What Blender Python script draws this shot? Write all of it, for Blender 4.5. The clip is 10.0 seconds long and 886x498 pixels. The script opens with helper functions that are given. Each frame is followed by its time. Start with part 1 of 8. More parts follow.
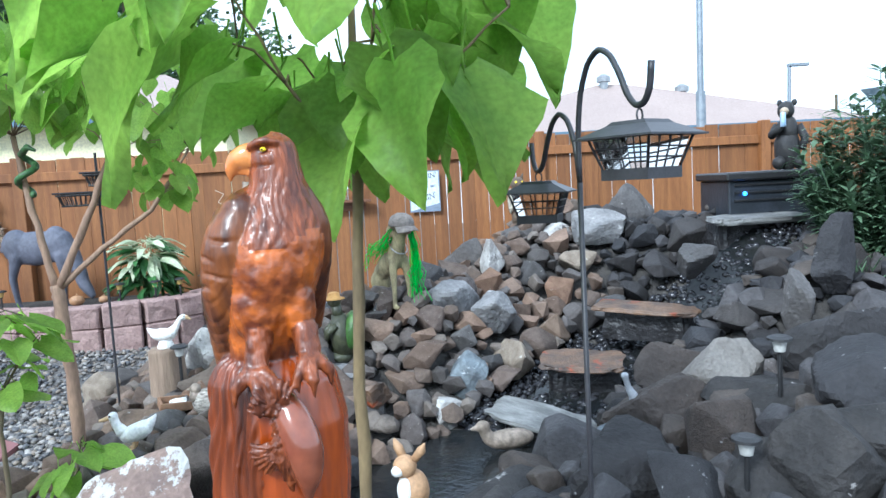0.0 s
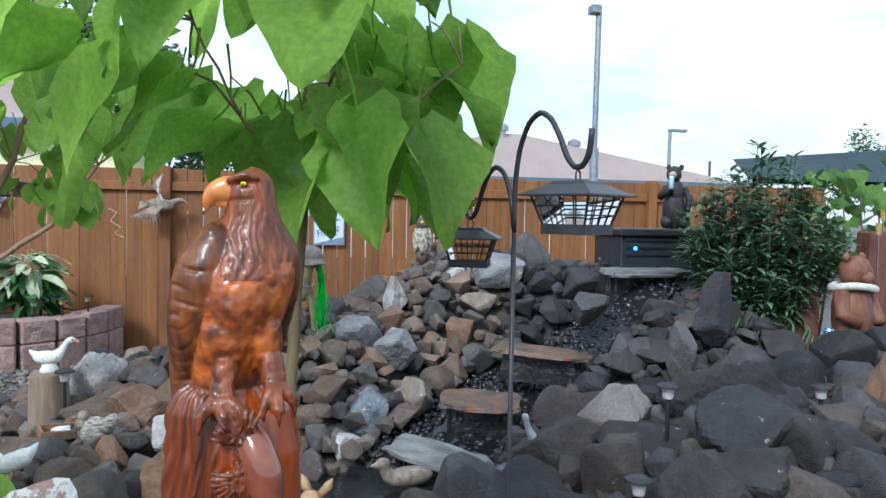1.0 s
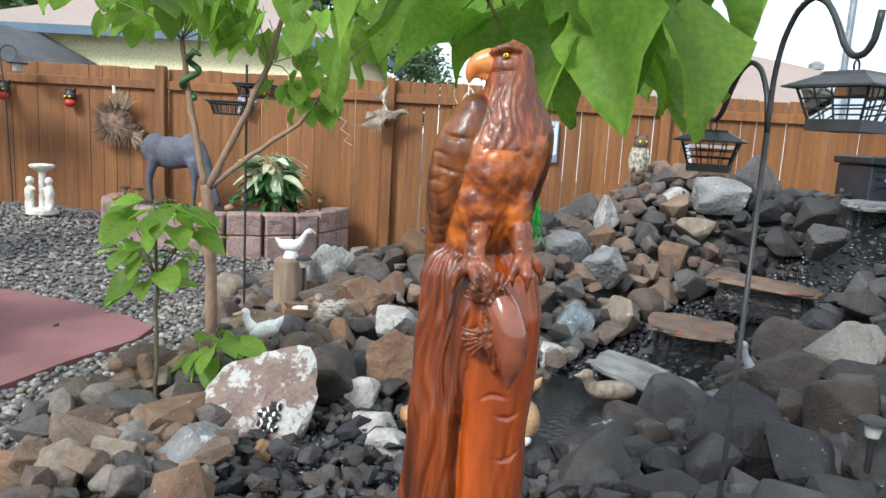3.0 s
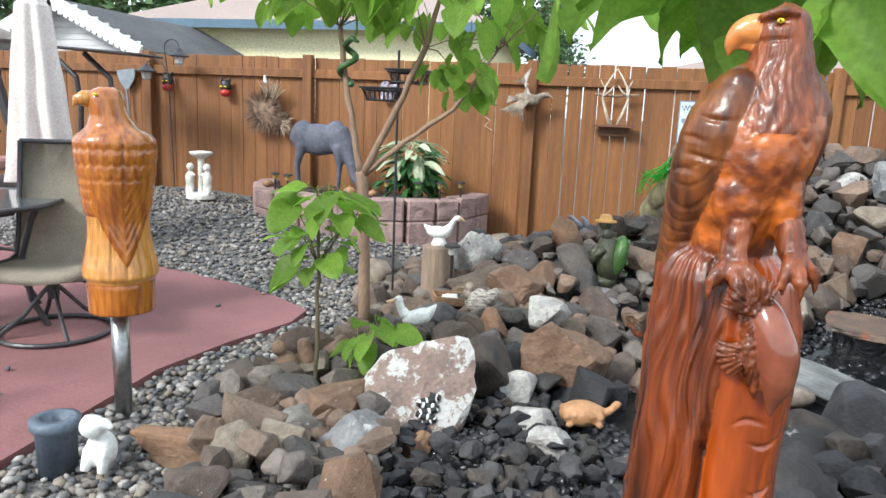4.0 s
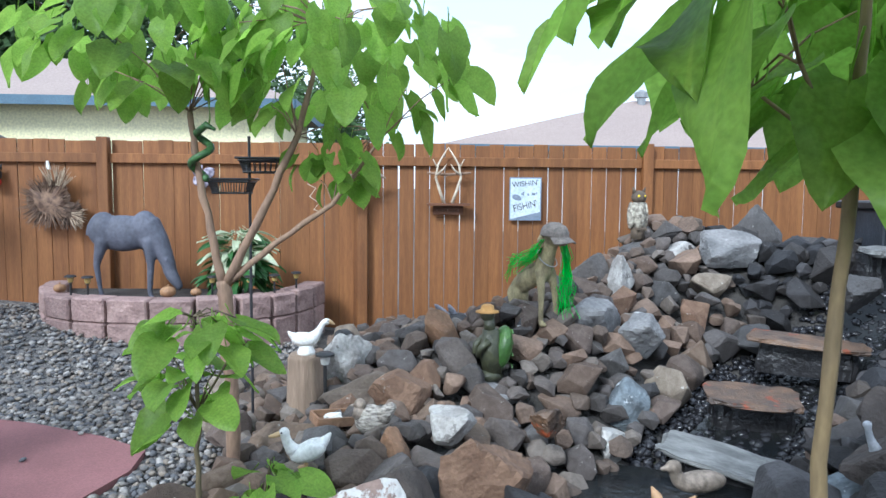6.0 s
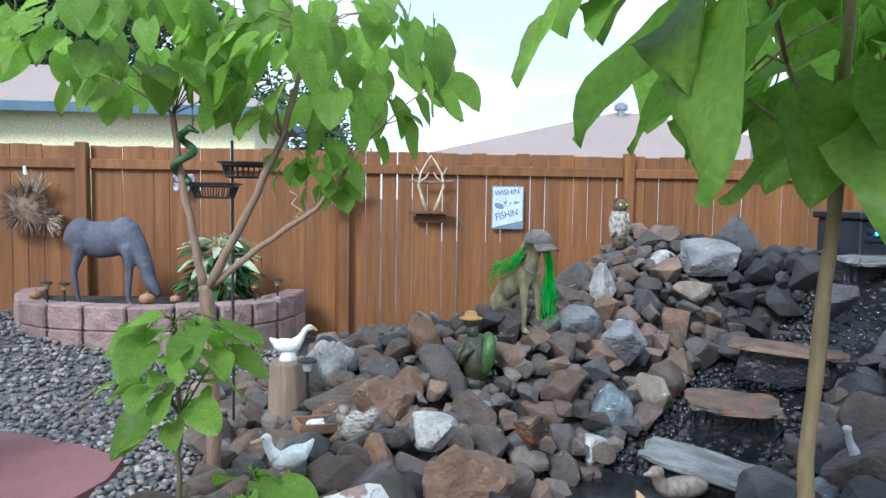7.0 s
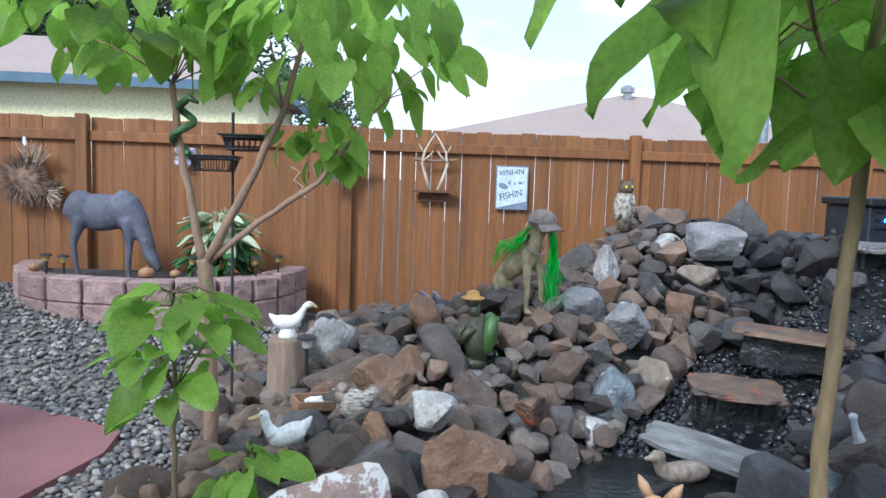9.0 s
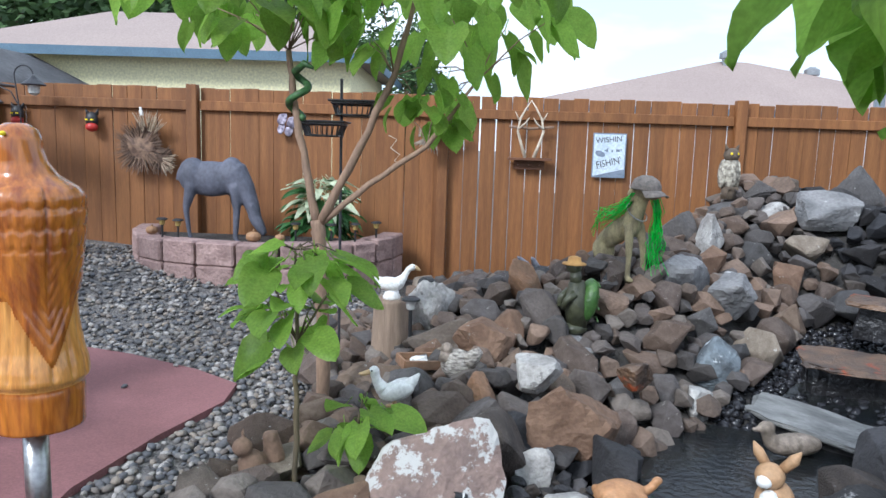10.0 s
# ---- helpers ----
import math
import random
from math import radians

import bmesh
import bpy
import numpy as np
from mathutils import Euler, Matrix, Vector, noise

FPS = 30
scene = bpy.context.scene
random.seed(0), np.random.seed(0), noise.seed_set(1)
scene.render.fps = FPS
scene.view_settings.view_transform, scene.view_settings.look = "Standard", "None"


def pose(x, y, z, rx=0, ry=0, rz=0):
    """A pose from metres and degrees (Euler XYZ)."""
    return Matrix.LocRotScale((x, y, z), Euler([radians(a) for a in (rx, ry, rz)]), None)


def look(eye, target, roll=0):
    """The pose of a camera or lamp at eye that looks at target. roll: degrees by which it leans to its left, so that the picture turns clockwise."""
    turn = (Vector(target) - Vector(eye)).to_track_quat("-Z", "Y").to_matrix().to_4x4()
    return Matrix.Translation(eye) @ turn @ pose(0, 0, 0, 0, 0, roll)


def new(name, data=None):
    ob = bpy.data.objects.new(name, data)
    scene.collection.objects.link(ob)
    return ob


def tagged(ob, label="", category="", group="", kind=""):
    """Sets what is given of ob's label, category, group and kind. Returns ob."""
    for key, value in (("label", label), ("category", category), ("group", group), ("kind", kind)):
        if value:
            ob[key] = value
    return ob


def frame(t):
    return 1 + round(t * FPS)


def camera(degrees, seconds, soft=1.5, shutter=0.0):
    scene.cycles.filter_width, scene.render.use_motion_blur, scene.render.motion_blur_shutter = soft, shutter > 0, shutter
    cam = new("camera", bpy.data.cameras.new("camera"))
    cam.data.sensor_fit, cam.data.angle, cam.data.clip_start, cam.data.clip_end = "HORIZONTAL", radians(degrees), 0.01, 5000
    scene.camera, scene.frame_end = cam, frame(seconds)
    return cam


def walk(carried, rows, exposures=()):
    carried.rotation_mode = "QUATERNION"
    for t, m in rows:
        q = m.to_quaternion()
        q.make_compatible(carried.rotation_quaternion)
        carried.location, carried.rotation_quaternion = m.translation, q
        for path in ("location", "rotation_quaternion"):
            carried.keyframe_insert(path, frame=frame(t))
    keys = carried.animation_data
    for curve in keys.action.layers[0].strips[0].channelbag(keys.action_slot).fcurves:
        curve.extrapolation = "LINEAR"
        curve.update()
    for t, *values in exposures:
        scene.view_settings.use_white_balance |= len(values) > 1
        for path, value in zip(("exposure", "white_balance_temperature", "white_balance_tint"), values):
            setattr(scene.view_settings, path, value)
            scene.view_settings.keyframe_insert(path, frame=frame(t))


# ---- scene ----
from mathutils.bvhtree import BVHTree

cam = camera(63.3, 10.0)
PATH = [
    (0, (1.216, -7.423, 1.38), (1.356, -5.436, 1.194), -3.2),
    (0.5, (1.125, -7.474, 1.393), (1.402, -5.499, 1.253), 0.6),
    (1, (1.09, -7.477, 1.398), (1.533, -5.529, 1.307), 1.0),
    (1.5, (1.067, -7.463, 1.405), (1.342, -5.483, 1.343), 2.3),
    (2, (1.054, -7.455, 1.346), (1.238, -5.477, 1.109), 0.6),
    (2.2, (1.048, -7.482, 1.336), (1.106, -5.499, 1.082), 0.7),
    (3.3, (0.971, -7.494, 1.316), (0.82, -5.528, 0.985), 2.9),
    (3.5, (0.929, -7.479, 1.318), (0.688, -5.519, 1.0), 2.1),
    (4, (0.837, -7.392, 1.308), (0.4, -5.476, 0.932), 2.4),
    (4.5, (0.705, -7.191, 1.306), (0.128, -5.313, 0.932), -1.8),
    (5, (0.558, -7.04, 1.337), (-0.106, -5.186, 0.99), -0.8),
    (5.5, (0.375, -6.996, 1.35), (0.232, -5.021, 1.07), -0.5),
    (6, (0.288, -6.984, 1.399), (0.429, -4.996, 1.228), 0.5),
    (6.2, (0.281, -6.988, 1.404), (0.508, -5.008, 1.246), 0.2),
    (7.3, (0.269, -6.978, 1.366), (0.457, -4.991, 1.229), 1.0),
    (7.5, (0.276, -6.998, 1.367), (0.515, -5.017, 1.23), 0.4),
    (8, (0.3, -6.948, 1.37), (0.562, -4.971, 1.215), 1.7),
    (8.5, (0.259, -6.938, 1.369), (0.496, -4.957, 1.228), 1.2),
    (9, (0.272, -6.922, 1.353), (0.462, -4.94, 1.16), 1.9),
    (9.5, (0.196, -6.923, 1.326), (0.436, -4.955, 1.062), 1.2),
    (10, (0.172, -6.956, 1.314), (0.132, -4.976, 1.036), 1.8),
]
walk(cam, [(t, look(eye, target, roll)) for t, eye, target, roll in PATH],
     exposures=[(0.0, 0.9, 5350, 4), (0.5, 0.65, 5450, 4), (1.0, 0.3, 5550, 5), (1.6, 0.0, 5600, 6), (2.0, -0.15, 5600, 6), (2.3, 0.1, 5900, 6), (3.5, 0.7, 6150, 6), (4.5, 0.75, 6150, 6), (6.0, 0.6, 5450, 6), (7.5, 0.45, 5400, 7), (9.0, 0.45, 5450, 8), (10.0, 0.42, 5650, 9)])

# ---- light ----
scene.view_settings.exposure = 0.0
world = bpy.data.worlds.new("world")
scene.world = world
world.use_nodes = True
wn, wl = world.node_tree.nodes, world.node_tree.links
SUN_EL, SUN_AZ = radians(38), radians(215)   # azimuth clockwise from +y
sky = wn.new("ShaderNodeTexSky")
sky.sky_type = "NISHITA"
sky.sun_disc = False
sky.sun_elevation, sky.sun_rotation = SUN_EL, SUN_AZ
wcoord = wn.new("ShaderNodeTexCoord")
wmap = wn.new("ShaderNodeMapping")
wmap.inputs["Scale"].default_value = (1.0, 1.0, 3.2)
wl.new(wcoord.outputs["Generated"], wmap.inputs["Vector"])
cloud = wn.new("ShaderNodeTexNoise")
cloud.inputs["Scale"].default_value = 3.0
cloud.inputs["Detail"].default_value = 7.0
wl.new(wmap.outputs[0], cloud.inputs["Vector"])
cramp = wn.new("ShaderNodeValToRGB")
cramp.color_ramp.elements[0].position, cramp.color_ramp.elements[1].position = 0.40, 0.54
wl.new(cloud.outputs[0], cramp.inputs[0])
cmix = wn.new("ShaderNodeMix")
cmix.data_type = "RGBA"
cmix.inputs[0].default_value = 0.5
wl.new(cramp.outputs[0], cmix.inputs[0])
csky = wn.new("ShaderNodeMix")
csky.data_type = "RGBA"
csky.inputs[0].default_value = 0.66
csky.inputs[7].default_value = (6.1, 6.7, 7.5, 1)
wl.new(sky.outputs[0], csky.inputs[6])
wl.new(csky.outputs[2], cmix.inputs[6])
cmix.inputs[7].default_value = (7.0, 7.3, 7.7, 1)
wl.new(cmix.outputs[2], wn["Background"].inputs[0])
wn["Background"].inputs[1].default_value = 0.14

sun_data = bpy.data.lights.new("sun", "SUN")
sun_data.energy, sun_data.angle, sun_data.color = 2.6, radians(16), (1.0, 0.96, 0.90)
sun = new("sun", sun_data)
sun_dir = Vector((math.sin(SUN_AZ) * math.cos(SUN_EL), math.cos(SUN_AZ) * math.cos(SUN_EL), math.sin(SUN_EL)))
sun.matrix_world = look(sun_dir * 30, (0, 0, 0))


# ---- materials ----
def mat(name, c1, c2=None, rough=0.7, scale=8.0, bump=0.3, metal=0.0, fine=60.0, coat=0.0, coords="Object", stretch=(1, 1, 1),
        vary=0.0, island=False, palette=None, spots=None, trans=0.0, spec=0.5, distance=0.01):
    """A surface: two colours mixed by coarse noise, fine grain, relief; palette: colours picked piece by piece; spots: (colour, amount)."""
    m = bpy.data.materials.new(name)
    m.use_nodes = True
    n, l = m.node_tree.nodes, m.node_tree.links
    b = n["Principled BSDF"]
    c2 = c2 or tuple(0.7 * v for v in c1)
    co = n.new("ShaderNodeTexCoord")
    mp = n.new("ShaderNodeMapping")
    mp.inputs["Scale"].default_value = stretch
    l.new(co.outputs[coords], mp.inputs["Vector"])
    vec = mp.outputs[0]
    if island:
        src = n.new("ShaderNodeNewGeometry").outputs["Random Per Island"]
    else:
        src = n.new("ShaderNodeObjectInfo").outputs["Random"]
    if vary or palette or spots:
        off = n.new("ShaderNodeVectorMath")
        off.operation = "ADD"
        k = n.new("ShaderNodeMath")
        k.operation = "MULTIPLY"
        k.inputs[1].default_value = 37.0
        l.new(src, k.inputs[0])
        l.new(vec, off.inputs[0])
        l.new(k.outputs[0], off.inputs[1])
        vec = off.outputs[0]
    big = n.new("ShaderNodeTexNoise")
    big.inputs["Scale"].default_value = scale
    big.inputs["Detail"].default_value = 4.0
    l.new(vec, big.inputs["Vector"])
    small = n.new("ShaderNodeTexNoise")
    small.inputs["Scale"].default_value = fine
    small.inputs["Detail"].default_value = 5.0
    l.new(vec, small.inputs["Vector"])
    ramp = n.new("ShaderNodeValToRGB")
    ramp.color_ramp.elements[0].position, ramp.color_ramp.elements[1].position = 0.35, 0.65
    l.new(big.outputs[0], ramp.inputs[0])
    mix = n.new("ShaderNodeMix")
    mix.data_type = "RGBA"
    l.new(ramp.outputs[0], mix.inputs[0])
    mix.inputs[6].default_value, mix.inputs[7].default_value = (*c1, 1), (*c2, 1)
    col = mix.outputs[2]
    if palette:
        pr = n.new("ShaderNodeValToRGB")
        pr.color_ramp.interpolation = "CONSTANT"
        e = pr.color_ramp.elements
        while len(e) < len(palette):
            e.new(0.5)
        for i, c in enumerate(palette):
            e[i].position = i / len(palette)
            e[i].color = (*c, 1)
        l.new(src, pr.inputs[0])
        pm = n.new("ShaderNodeMix")
        pm.data_type, pm.blend_type = "RGBA", "MULTIPLY"
        pm.inputs[0].default_value = 1.0
        l.new(col, pm.inputs[6])
        l.new(pr.outputs[0], pm.inputs[7])
        col = pm.outputs[2]
    hs = n.new("ShaderNodeHueSaturation")
    g = n.new("ShaderNodeMapRange")
    g.inputs[1].default_value, g.inputs[2].default_value = 0.3, 0.7
    g.inputs[3].default_value, g.inputs[4].default_value = 0.82, 1.16
    l.new(small.outputs[0], g.inputs[0])
    val = g.outputs[0]
    if vary:
        v = n.new("ShaderNodeMapRange")
        v.inputs[3].default_value, v.inputs[4].default_value = 1 - vary, 1 + vary
        l.new(src, v.inputs[0])
        mm = n.new("ShaderNodeMath")
        mm.operation = "MULTIPLY"
        l.new(val, mm.inputs[0])
        l.new(v.outputs[0], mm.inputs[1])
        val = mm.outputs[0]
    l.new(val, hs.inputs["Value"])
    l.new(col, hs.inputs["Color"])
    col = hs.outputs[0]
    if spots:
        sn = n.new("ShaderNodeTexNoise")
        sn.inputs["Scale"].default_value = spots[2] if len(spots) > 2 else 6.0
        sn.inputs["Detail"].default_value = 9.0
        sn.inputs["Roughness"].default_value = 0.7
        l.new(vec, sn.inputs["Vector"])
        sr = n.new("ShaderNodeValToRGB")
        sr.color_ramp.elements[0].position, sr.color_ramp.elements[1].position = 0.66 - spots[1], 0.70 - spots[1]
        l.new(sn.outputs[0], sr.inputs[0])
        sm = n.new("ShaderNodeMix")
        sm.data_type = "RGBA"
        l.new(sr.outputs[0], sm.inputs[0])
        l.new(col, sm.inputs[6])
        sm.inputs[7].default_value = (*spots[0], 1)
        col = sm.outputs[2]
    l.new(col, b.inputs["Base Color"])
    b.inputs["Roughness"].default_value, b.inputs["Metallic"].default_value = rough, metal
    b.inputs["Coat Weight"].default_value, b.inputs["Coat Roughness"].default_value = coat, 0.08
    b.inputs["Specular IOR Level"].default_value = spec
    if bump:
        add = n.new("ShaderNodeMath")
        add.operation = "ADD"
        l.new(big.outputs[0], add.inputs[0])
        l.new(small.outputs[0], add.inputs[1])
        bp = n.new("ShaderNodeBump")
        bp.inputs["Strength"].default_value, bp.inputs["Distance"].default_value = bump, distance
        l.new(add.outputs[0], bp.inputs["Height"])
        l.new(bp.outputs[0], b.inputs["Normal"])
    if trans:
        tr = n.new("ShaderNodeBsdfTranslucent")
        l.new(col, tr.inputs[0])
        ms = n.new("ShaderNodeMixShader")
        ms.inputs[0].default_value = trans
        l.new(b.outputs[0], ms.inputs[1])
        l.new(tr.outputs[0], ms.inputs[2])
        l.new(ms.outputs[0], n["Material Output"].inputs[0])
    return m


def glow(name, colour, strength):
    m = mat(name, colour, bump=0)
    b = m.node_tree.nodes["Principled BSDF"]
    b.inputs["Emission Color"].default_value, b.inputs["Emission Strength"].default_value = (*colour, 1), strength
    return m


def leaf_mat(name, c1, c2, trans=0.35):
    """A broad leaf with pale veins that fork from the midrib."""
    m = mat(name, c1, c2, rough=0.42, scale=14, bump=0.15, fine=90, vary=0.28, trans=trans, spec=0.35)
    n, l = m.node_tree.nodes, m.node_tree.links
    co = n.new("ShaderNodeUVMap")
    sp = n.new("ShaderNodeSeparateXYZ")
    l.new(co.outputs[0], sp.inputs[0])

    def op(kind, a, b=None):
        k = n.new("ShaderNodeMath")
        k.operation = kind
        for i, v in enumerate((a, b)):
            if v is None:
                continue
            if isinstance(v, (int, float)):
                k.inputs[i].default_value = v
            else:
                l.new(v, k.inputs[i])
        return k.outputs[0]
    side = op("ABSOLUTE", op("SUBTRACT", sp.outputs[0], 0.5))
    ph = op("SUBTRACT", sp.outputs[1], op("MULTIPLY", side, 0.75))
    ribs = op("POWER", op("ABSOLUTE", op("COSINE", op("MULTIPLY", ph, 15.0))), 24.0)
    mid = op("LESS_THAN", side, 0.012)
    vein = op("MAXIMUM", op("MULTIPLY", ribs, 0.55), mid)
    b = n["Principled BSDF"]
    old = b.inputs["Base Color"].links[0].from_socket
    mx = n.new("ShaderNodeMix")
    mx.data_type = "RGBA"
    l.new(op("MULTIPLY", vein, 0.2), mx.inputs[0])
    l.new(old, mx.inputs[6])
    mx.inputs[7].default_value = (min(1, c1[0] * 2.0), min(1, c1[1] * 1.6), c1[2] * 1.6, 1)
    l.new(mx.outputs[2], b.inputs["Base Color"])
    for o in n:
        if o.type == "BUMP":
            bp = n.new("ShaderNodeBump")
            bp.inputs["Strength"].default_value, bp.inputs["Distance"].default_value, bp.invert = 0.35, 0.003, True
            l.new(vein, bp.inputs["Height"])
            l.new(o.outputs[0], bp.inputs["Normal"])
            l.new(bp.outputs[0], b.inputs["Normal"])
            break
    return m


M = {}
M["soil"] = mat("soil", (0.07, 0.065, 0.06), (0.035, 0.033, 0.032), 0.9, 6, 0.8, fine=45, distance=0.03)
M["gravel_bed"] = mat("gravel_bed", (0.22, 0.205, 0.19), (0.11, 0.103, 0.10), 0.9, 30, 1.0, fine=70, distance=0.03)
M["pebble"] = mat("pebble", (1, 1, 1), (0.8, 0.8, 0.8), 0.75, 20, 0.2, fine=90, island=True, vary=0.2,
                  palette=[(0.195, 0.185, 0.178), (0.130, 0.128, 0.133), (0.265, 0.245, 0.222), (0.180, 0.155, 0.135), (0.098, 0.100, 0.108), (0.320, 0.300, 0.280), (0.225, 0.190, 0.155)])
M["wet_pebble"] = mat("wet_pebble", (0.030, 0.030, 0.034), (0.016, 0.016, 0.019), 0.2, 20, 0.3, fine=90, island=True, vary=0.5)
M["patio"] = mat("patio", (0.245, 0.108, 0.108), (0.185, 0.080, 0.079), 0.8, 1.6, 0.25, fine=110, distance=0.004)
M["fence"] = mat("fence", (0.25, 0.105, 0.032), (0.175, 0.068, 0.02), 0.65, 3, 0.3, fine=38, stretch=(6, 6, 0.6), vary=0.14, distance=0.004)
M["rock"] = mat("rock", (1, 1, 1), (0.66, 0.64, 0.63), 0.85, 7, 0.7, fine=55, vary=0.25, distance=0.012,
                palette=[(0.100, 0.096, 0.096), (0.118, 0.107, 0.101), (0.083, 0.081, 0.083), (0.138, 0.110, 0.088), (0.108, 0.102, 0.100), (0.150, 0.108, 0.078), (0.092, 0.087, 0.085), (0.175, 0.162, 0.146)],
                spots=((0.42, 0.41, 0.39), 0.03, 9.0))
M["basalt"] = mat("basalt", (1, 1, 1), (0.6, 0.6, 0.6), 0.8, 7, 0.8, fine=50, vary=0.3, distance=0.014,
                  palette=[(0.036, 0.033, 0.034), (0.050, 0.042, 0.039), (0.029, 0.028, 0.031), (0.066, 0.052, 0.044), (0.038, 0.035, 0.036), (0.060, 0.054, 0.052)],
                  spots=((0.30, 0.30, 0.30), 0.015, 9.0))
M["basalt_splash"] = mat("basalt_splash", (0.034, 0.031, 0.030), (0.016, 0.015, 0.015), 0.82, 7, 0.8, fine=50, distance=0.014, spots=((0.30, 0.29, 0.28), 0.03, 9.0))
M["rock_brown"] = mat("rock_brown", (1, 1, 1), (0.66, 0.62, 0.6), 0.85, 7, 0.7, fine=55, vary=0.22, distance=0.012,
                      palette=[(0.155, 0.108, 0.080), (0.135, 0.102, 0.083), (0.112, 0.096, 0.090), (0.200, 0.122, 0.078), (0.140, 0.106, 0.088), (0.178, 0.128, 0.092), (0.100, 0.089, 0.085), (0.215, 0.180, 0.140)],
                      spots=((0.42, 0.40, 0.36), 0.03, 9.0))
M["rubble"] = mat("rubble", (1, 1, 1), (0.66, 0.64, 0.63), 0.85, 7, 0.7, fine=55, vary=0.25, island=True, distance=0.012,
                  palette=[(0.095, 0.085, 0.080), (0.150, 0.112, 0.088), (0.105, 0.094, 0.090), (0.170, 0.120, 0.090), (0.125, 0.106, 0.096), (0.190, 0.130, 0.094), (0.150, 0.128, 0.110)])
M["rubble_dark"] = mat("rubble_dark", (1, 1, 1), (0.6, 0.6, 0.6), 0.75, 7, 0.8, fine=50, vary=0.3, island=True, distance=0.012,
                       palette=[(0.034, 0.033, 0.037), (0.052, 0.046, 0.044), (0.029, 0.029, 0.033), (0.075, 0.060, 0.050), (0.042, 0.040, 0.043), (0.062, 0.058, 0.060)])
M["rock_white"] = mat("rock_white", (0.46, 0.445, 0.42), (0.25, 0.235, 0.22), 0.85, 9, 0.8, fine=50, spots=((0.16, 0.15, 0.14), 0.06, 8.0), distance=0.015)
M["rock_snake"] = mat("rock_snake", (0.25, 0.175, 0.145), (0.16, 0.115, 0.10), 0.85, 6, 0.8, fine=50, spots=((0.43, 0.42, 0.40), 0.15, 9.0), distance=0.012)
M["rock_pale"] = mat("rock_pale", (0.24, 0.235, 0.235), (0.13, 0.13, 0.132), 0.85, 6, 0.7, fine=45, spots=((0.42, 0.42, 0.41), 0.05, 7.0), distance=0.012)
M["rock_tan"] = mat("rock_tan", (0.27, 0.15, 0.085), (0.17, 0.105, 0.065), 0.85, 5, 0.6, fine=50, distance=0.01)
M["rock_blue"] = mat("rock_blue", (0.17, 0.20, 0.22), (0.075, 0.085, 0.095), 0.7, 10, 0.9, fine=50, spots=((0.46, 0.49, 0.51), 0.06, 12.0), distance=0.012)
M["wet_rock"] = mat("wet_rock", (0.035, 0.034, 0.036), (0.02, 0.019, 0.02), 0.3, 8, 0.8, fine=40, spots=((0.16, 0.035, 0.012), 0.02, 4.0), distance=0.015)
M["slate"] = mat("slate", (0.25, 0.25, 0.24), (0.11, 0.11, 0.107), 0.6, 6, 0.7, fine=40, stretch=(1, 3, 6), distance=0.012)
M["rust_slab"] = mat("rust_slab", (0.16, 0.095, 0.055), (0.06, 0.042, 0.032), 0.45, 7, 0.9, fine=40, spots=((0.24, 0.055, 0.02), 0.07, 5.0), distance=0.012)
M["block"] = mat("block", (0.36, 0.25, 0.225), (0.27, 0.18, 0.165), 0.9, 9, 0.9, fine=45, vary=0.12, distance=0.015)
M["bark_olive"] = mat("bark_olive", (0.20, 0.145, 0.07), (0.13, 0.095, 0.05), 0.75, 16, 0.5, fine=80, stretch=(1, 1, 0.3), distance=0.004)
M["bark"] = mat("bark", (0.29, 0.19, 0.125), (0.20, 0.13, 0.09), 0.8, 16, 0.5, fine=80, stretch=(1, 1, 0.3), distance=0.005)
M["bark_dark"] = mat("bark_dark", (0.12, 0.095, 0.05), (0.07, 0.055, 0.035), 0.8, 16, 0.5, fine=80, stretch=(1, 1, 0.3), distance=0.005)
M["leaf"] = leaf_mat("leaf", (0.29, 0.47, 0.08), (0.235, 0.41, 0.068), 0.70)
M["leaf_dark"] = leaf_mat("leaf_dark", (0.07, 0.20, 0.035), (0.045, 0.145, 0.025))
M["bush_leaf"] = mat("bush_leaf", (0.135, 0.215, 0.12), (0.09, 0.16, 0.085), 0.6, 5, 0.2, fine=30, island=True, vary=0.4, trans=0.2)
M["vine_leaf"] = leaf_mat("vine_leaf", (0.12, 0.23, 0.04), (0.08, 0.17, 0.03))
M["far_leaf"] = mat("far_leaf", (0.085, 0.15, 0.05), (0.05, 0.10, 0.035), 0.7, 0.6, 0, fine=3, island=True, vary=0.5, trans=0.2)
M["varnish"] = mat("varnish", (0.47, 0.115, 0.010), (0.11, 0.020, 0.003), 0.36, 20, 0.5, fine=60, coat=0.45, stretch=(1, 1, 1.4), distance=0.004)
# the eagle's log in two tones: uneven reflection put into the varnish colour
M["varnish_log_dim"] = mat("varnish_log_dim", (0.21, 0.038, 0.003), (0.035, 0.007, 0.0015), 0.42, 9, 0.4, fine=30, coat=0.25, stretch=(4, 4, 0.35), distance=0.005)
M["varnish_log_lit"] = mat("varnish_log_lit", (0.38, 0.066, 0.005), (0.22, 0.034, 0.003), 0.26, 7, 0.2, fine=30, coat=0.7, stretch=(3, 3, 0.5), distance=0.003)
M["varnish_fish"] = mat("varnish_fish", (0.26, 0.075, 0.035), (0.18, 0.045, 0.02), 0.22, 14, 0.08, fine=40, coat=0.8, distance=0.002)
M["varnish_light"] = mat("varnish_light", (0.46, 0.15, 0.014), (0.24, 0.058, 0.006), 0.25, 12, 0.3, fine=36, coat=0.8, stretch=(3, 3, 0.5), distance=0.004)
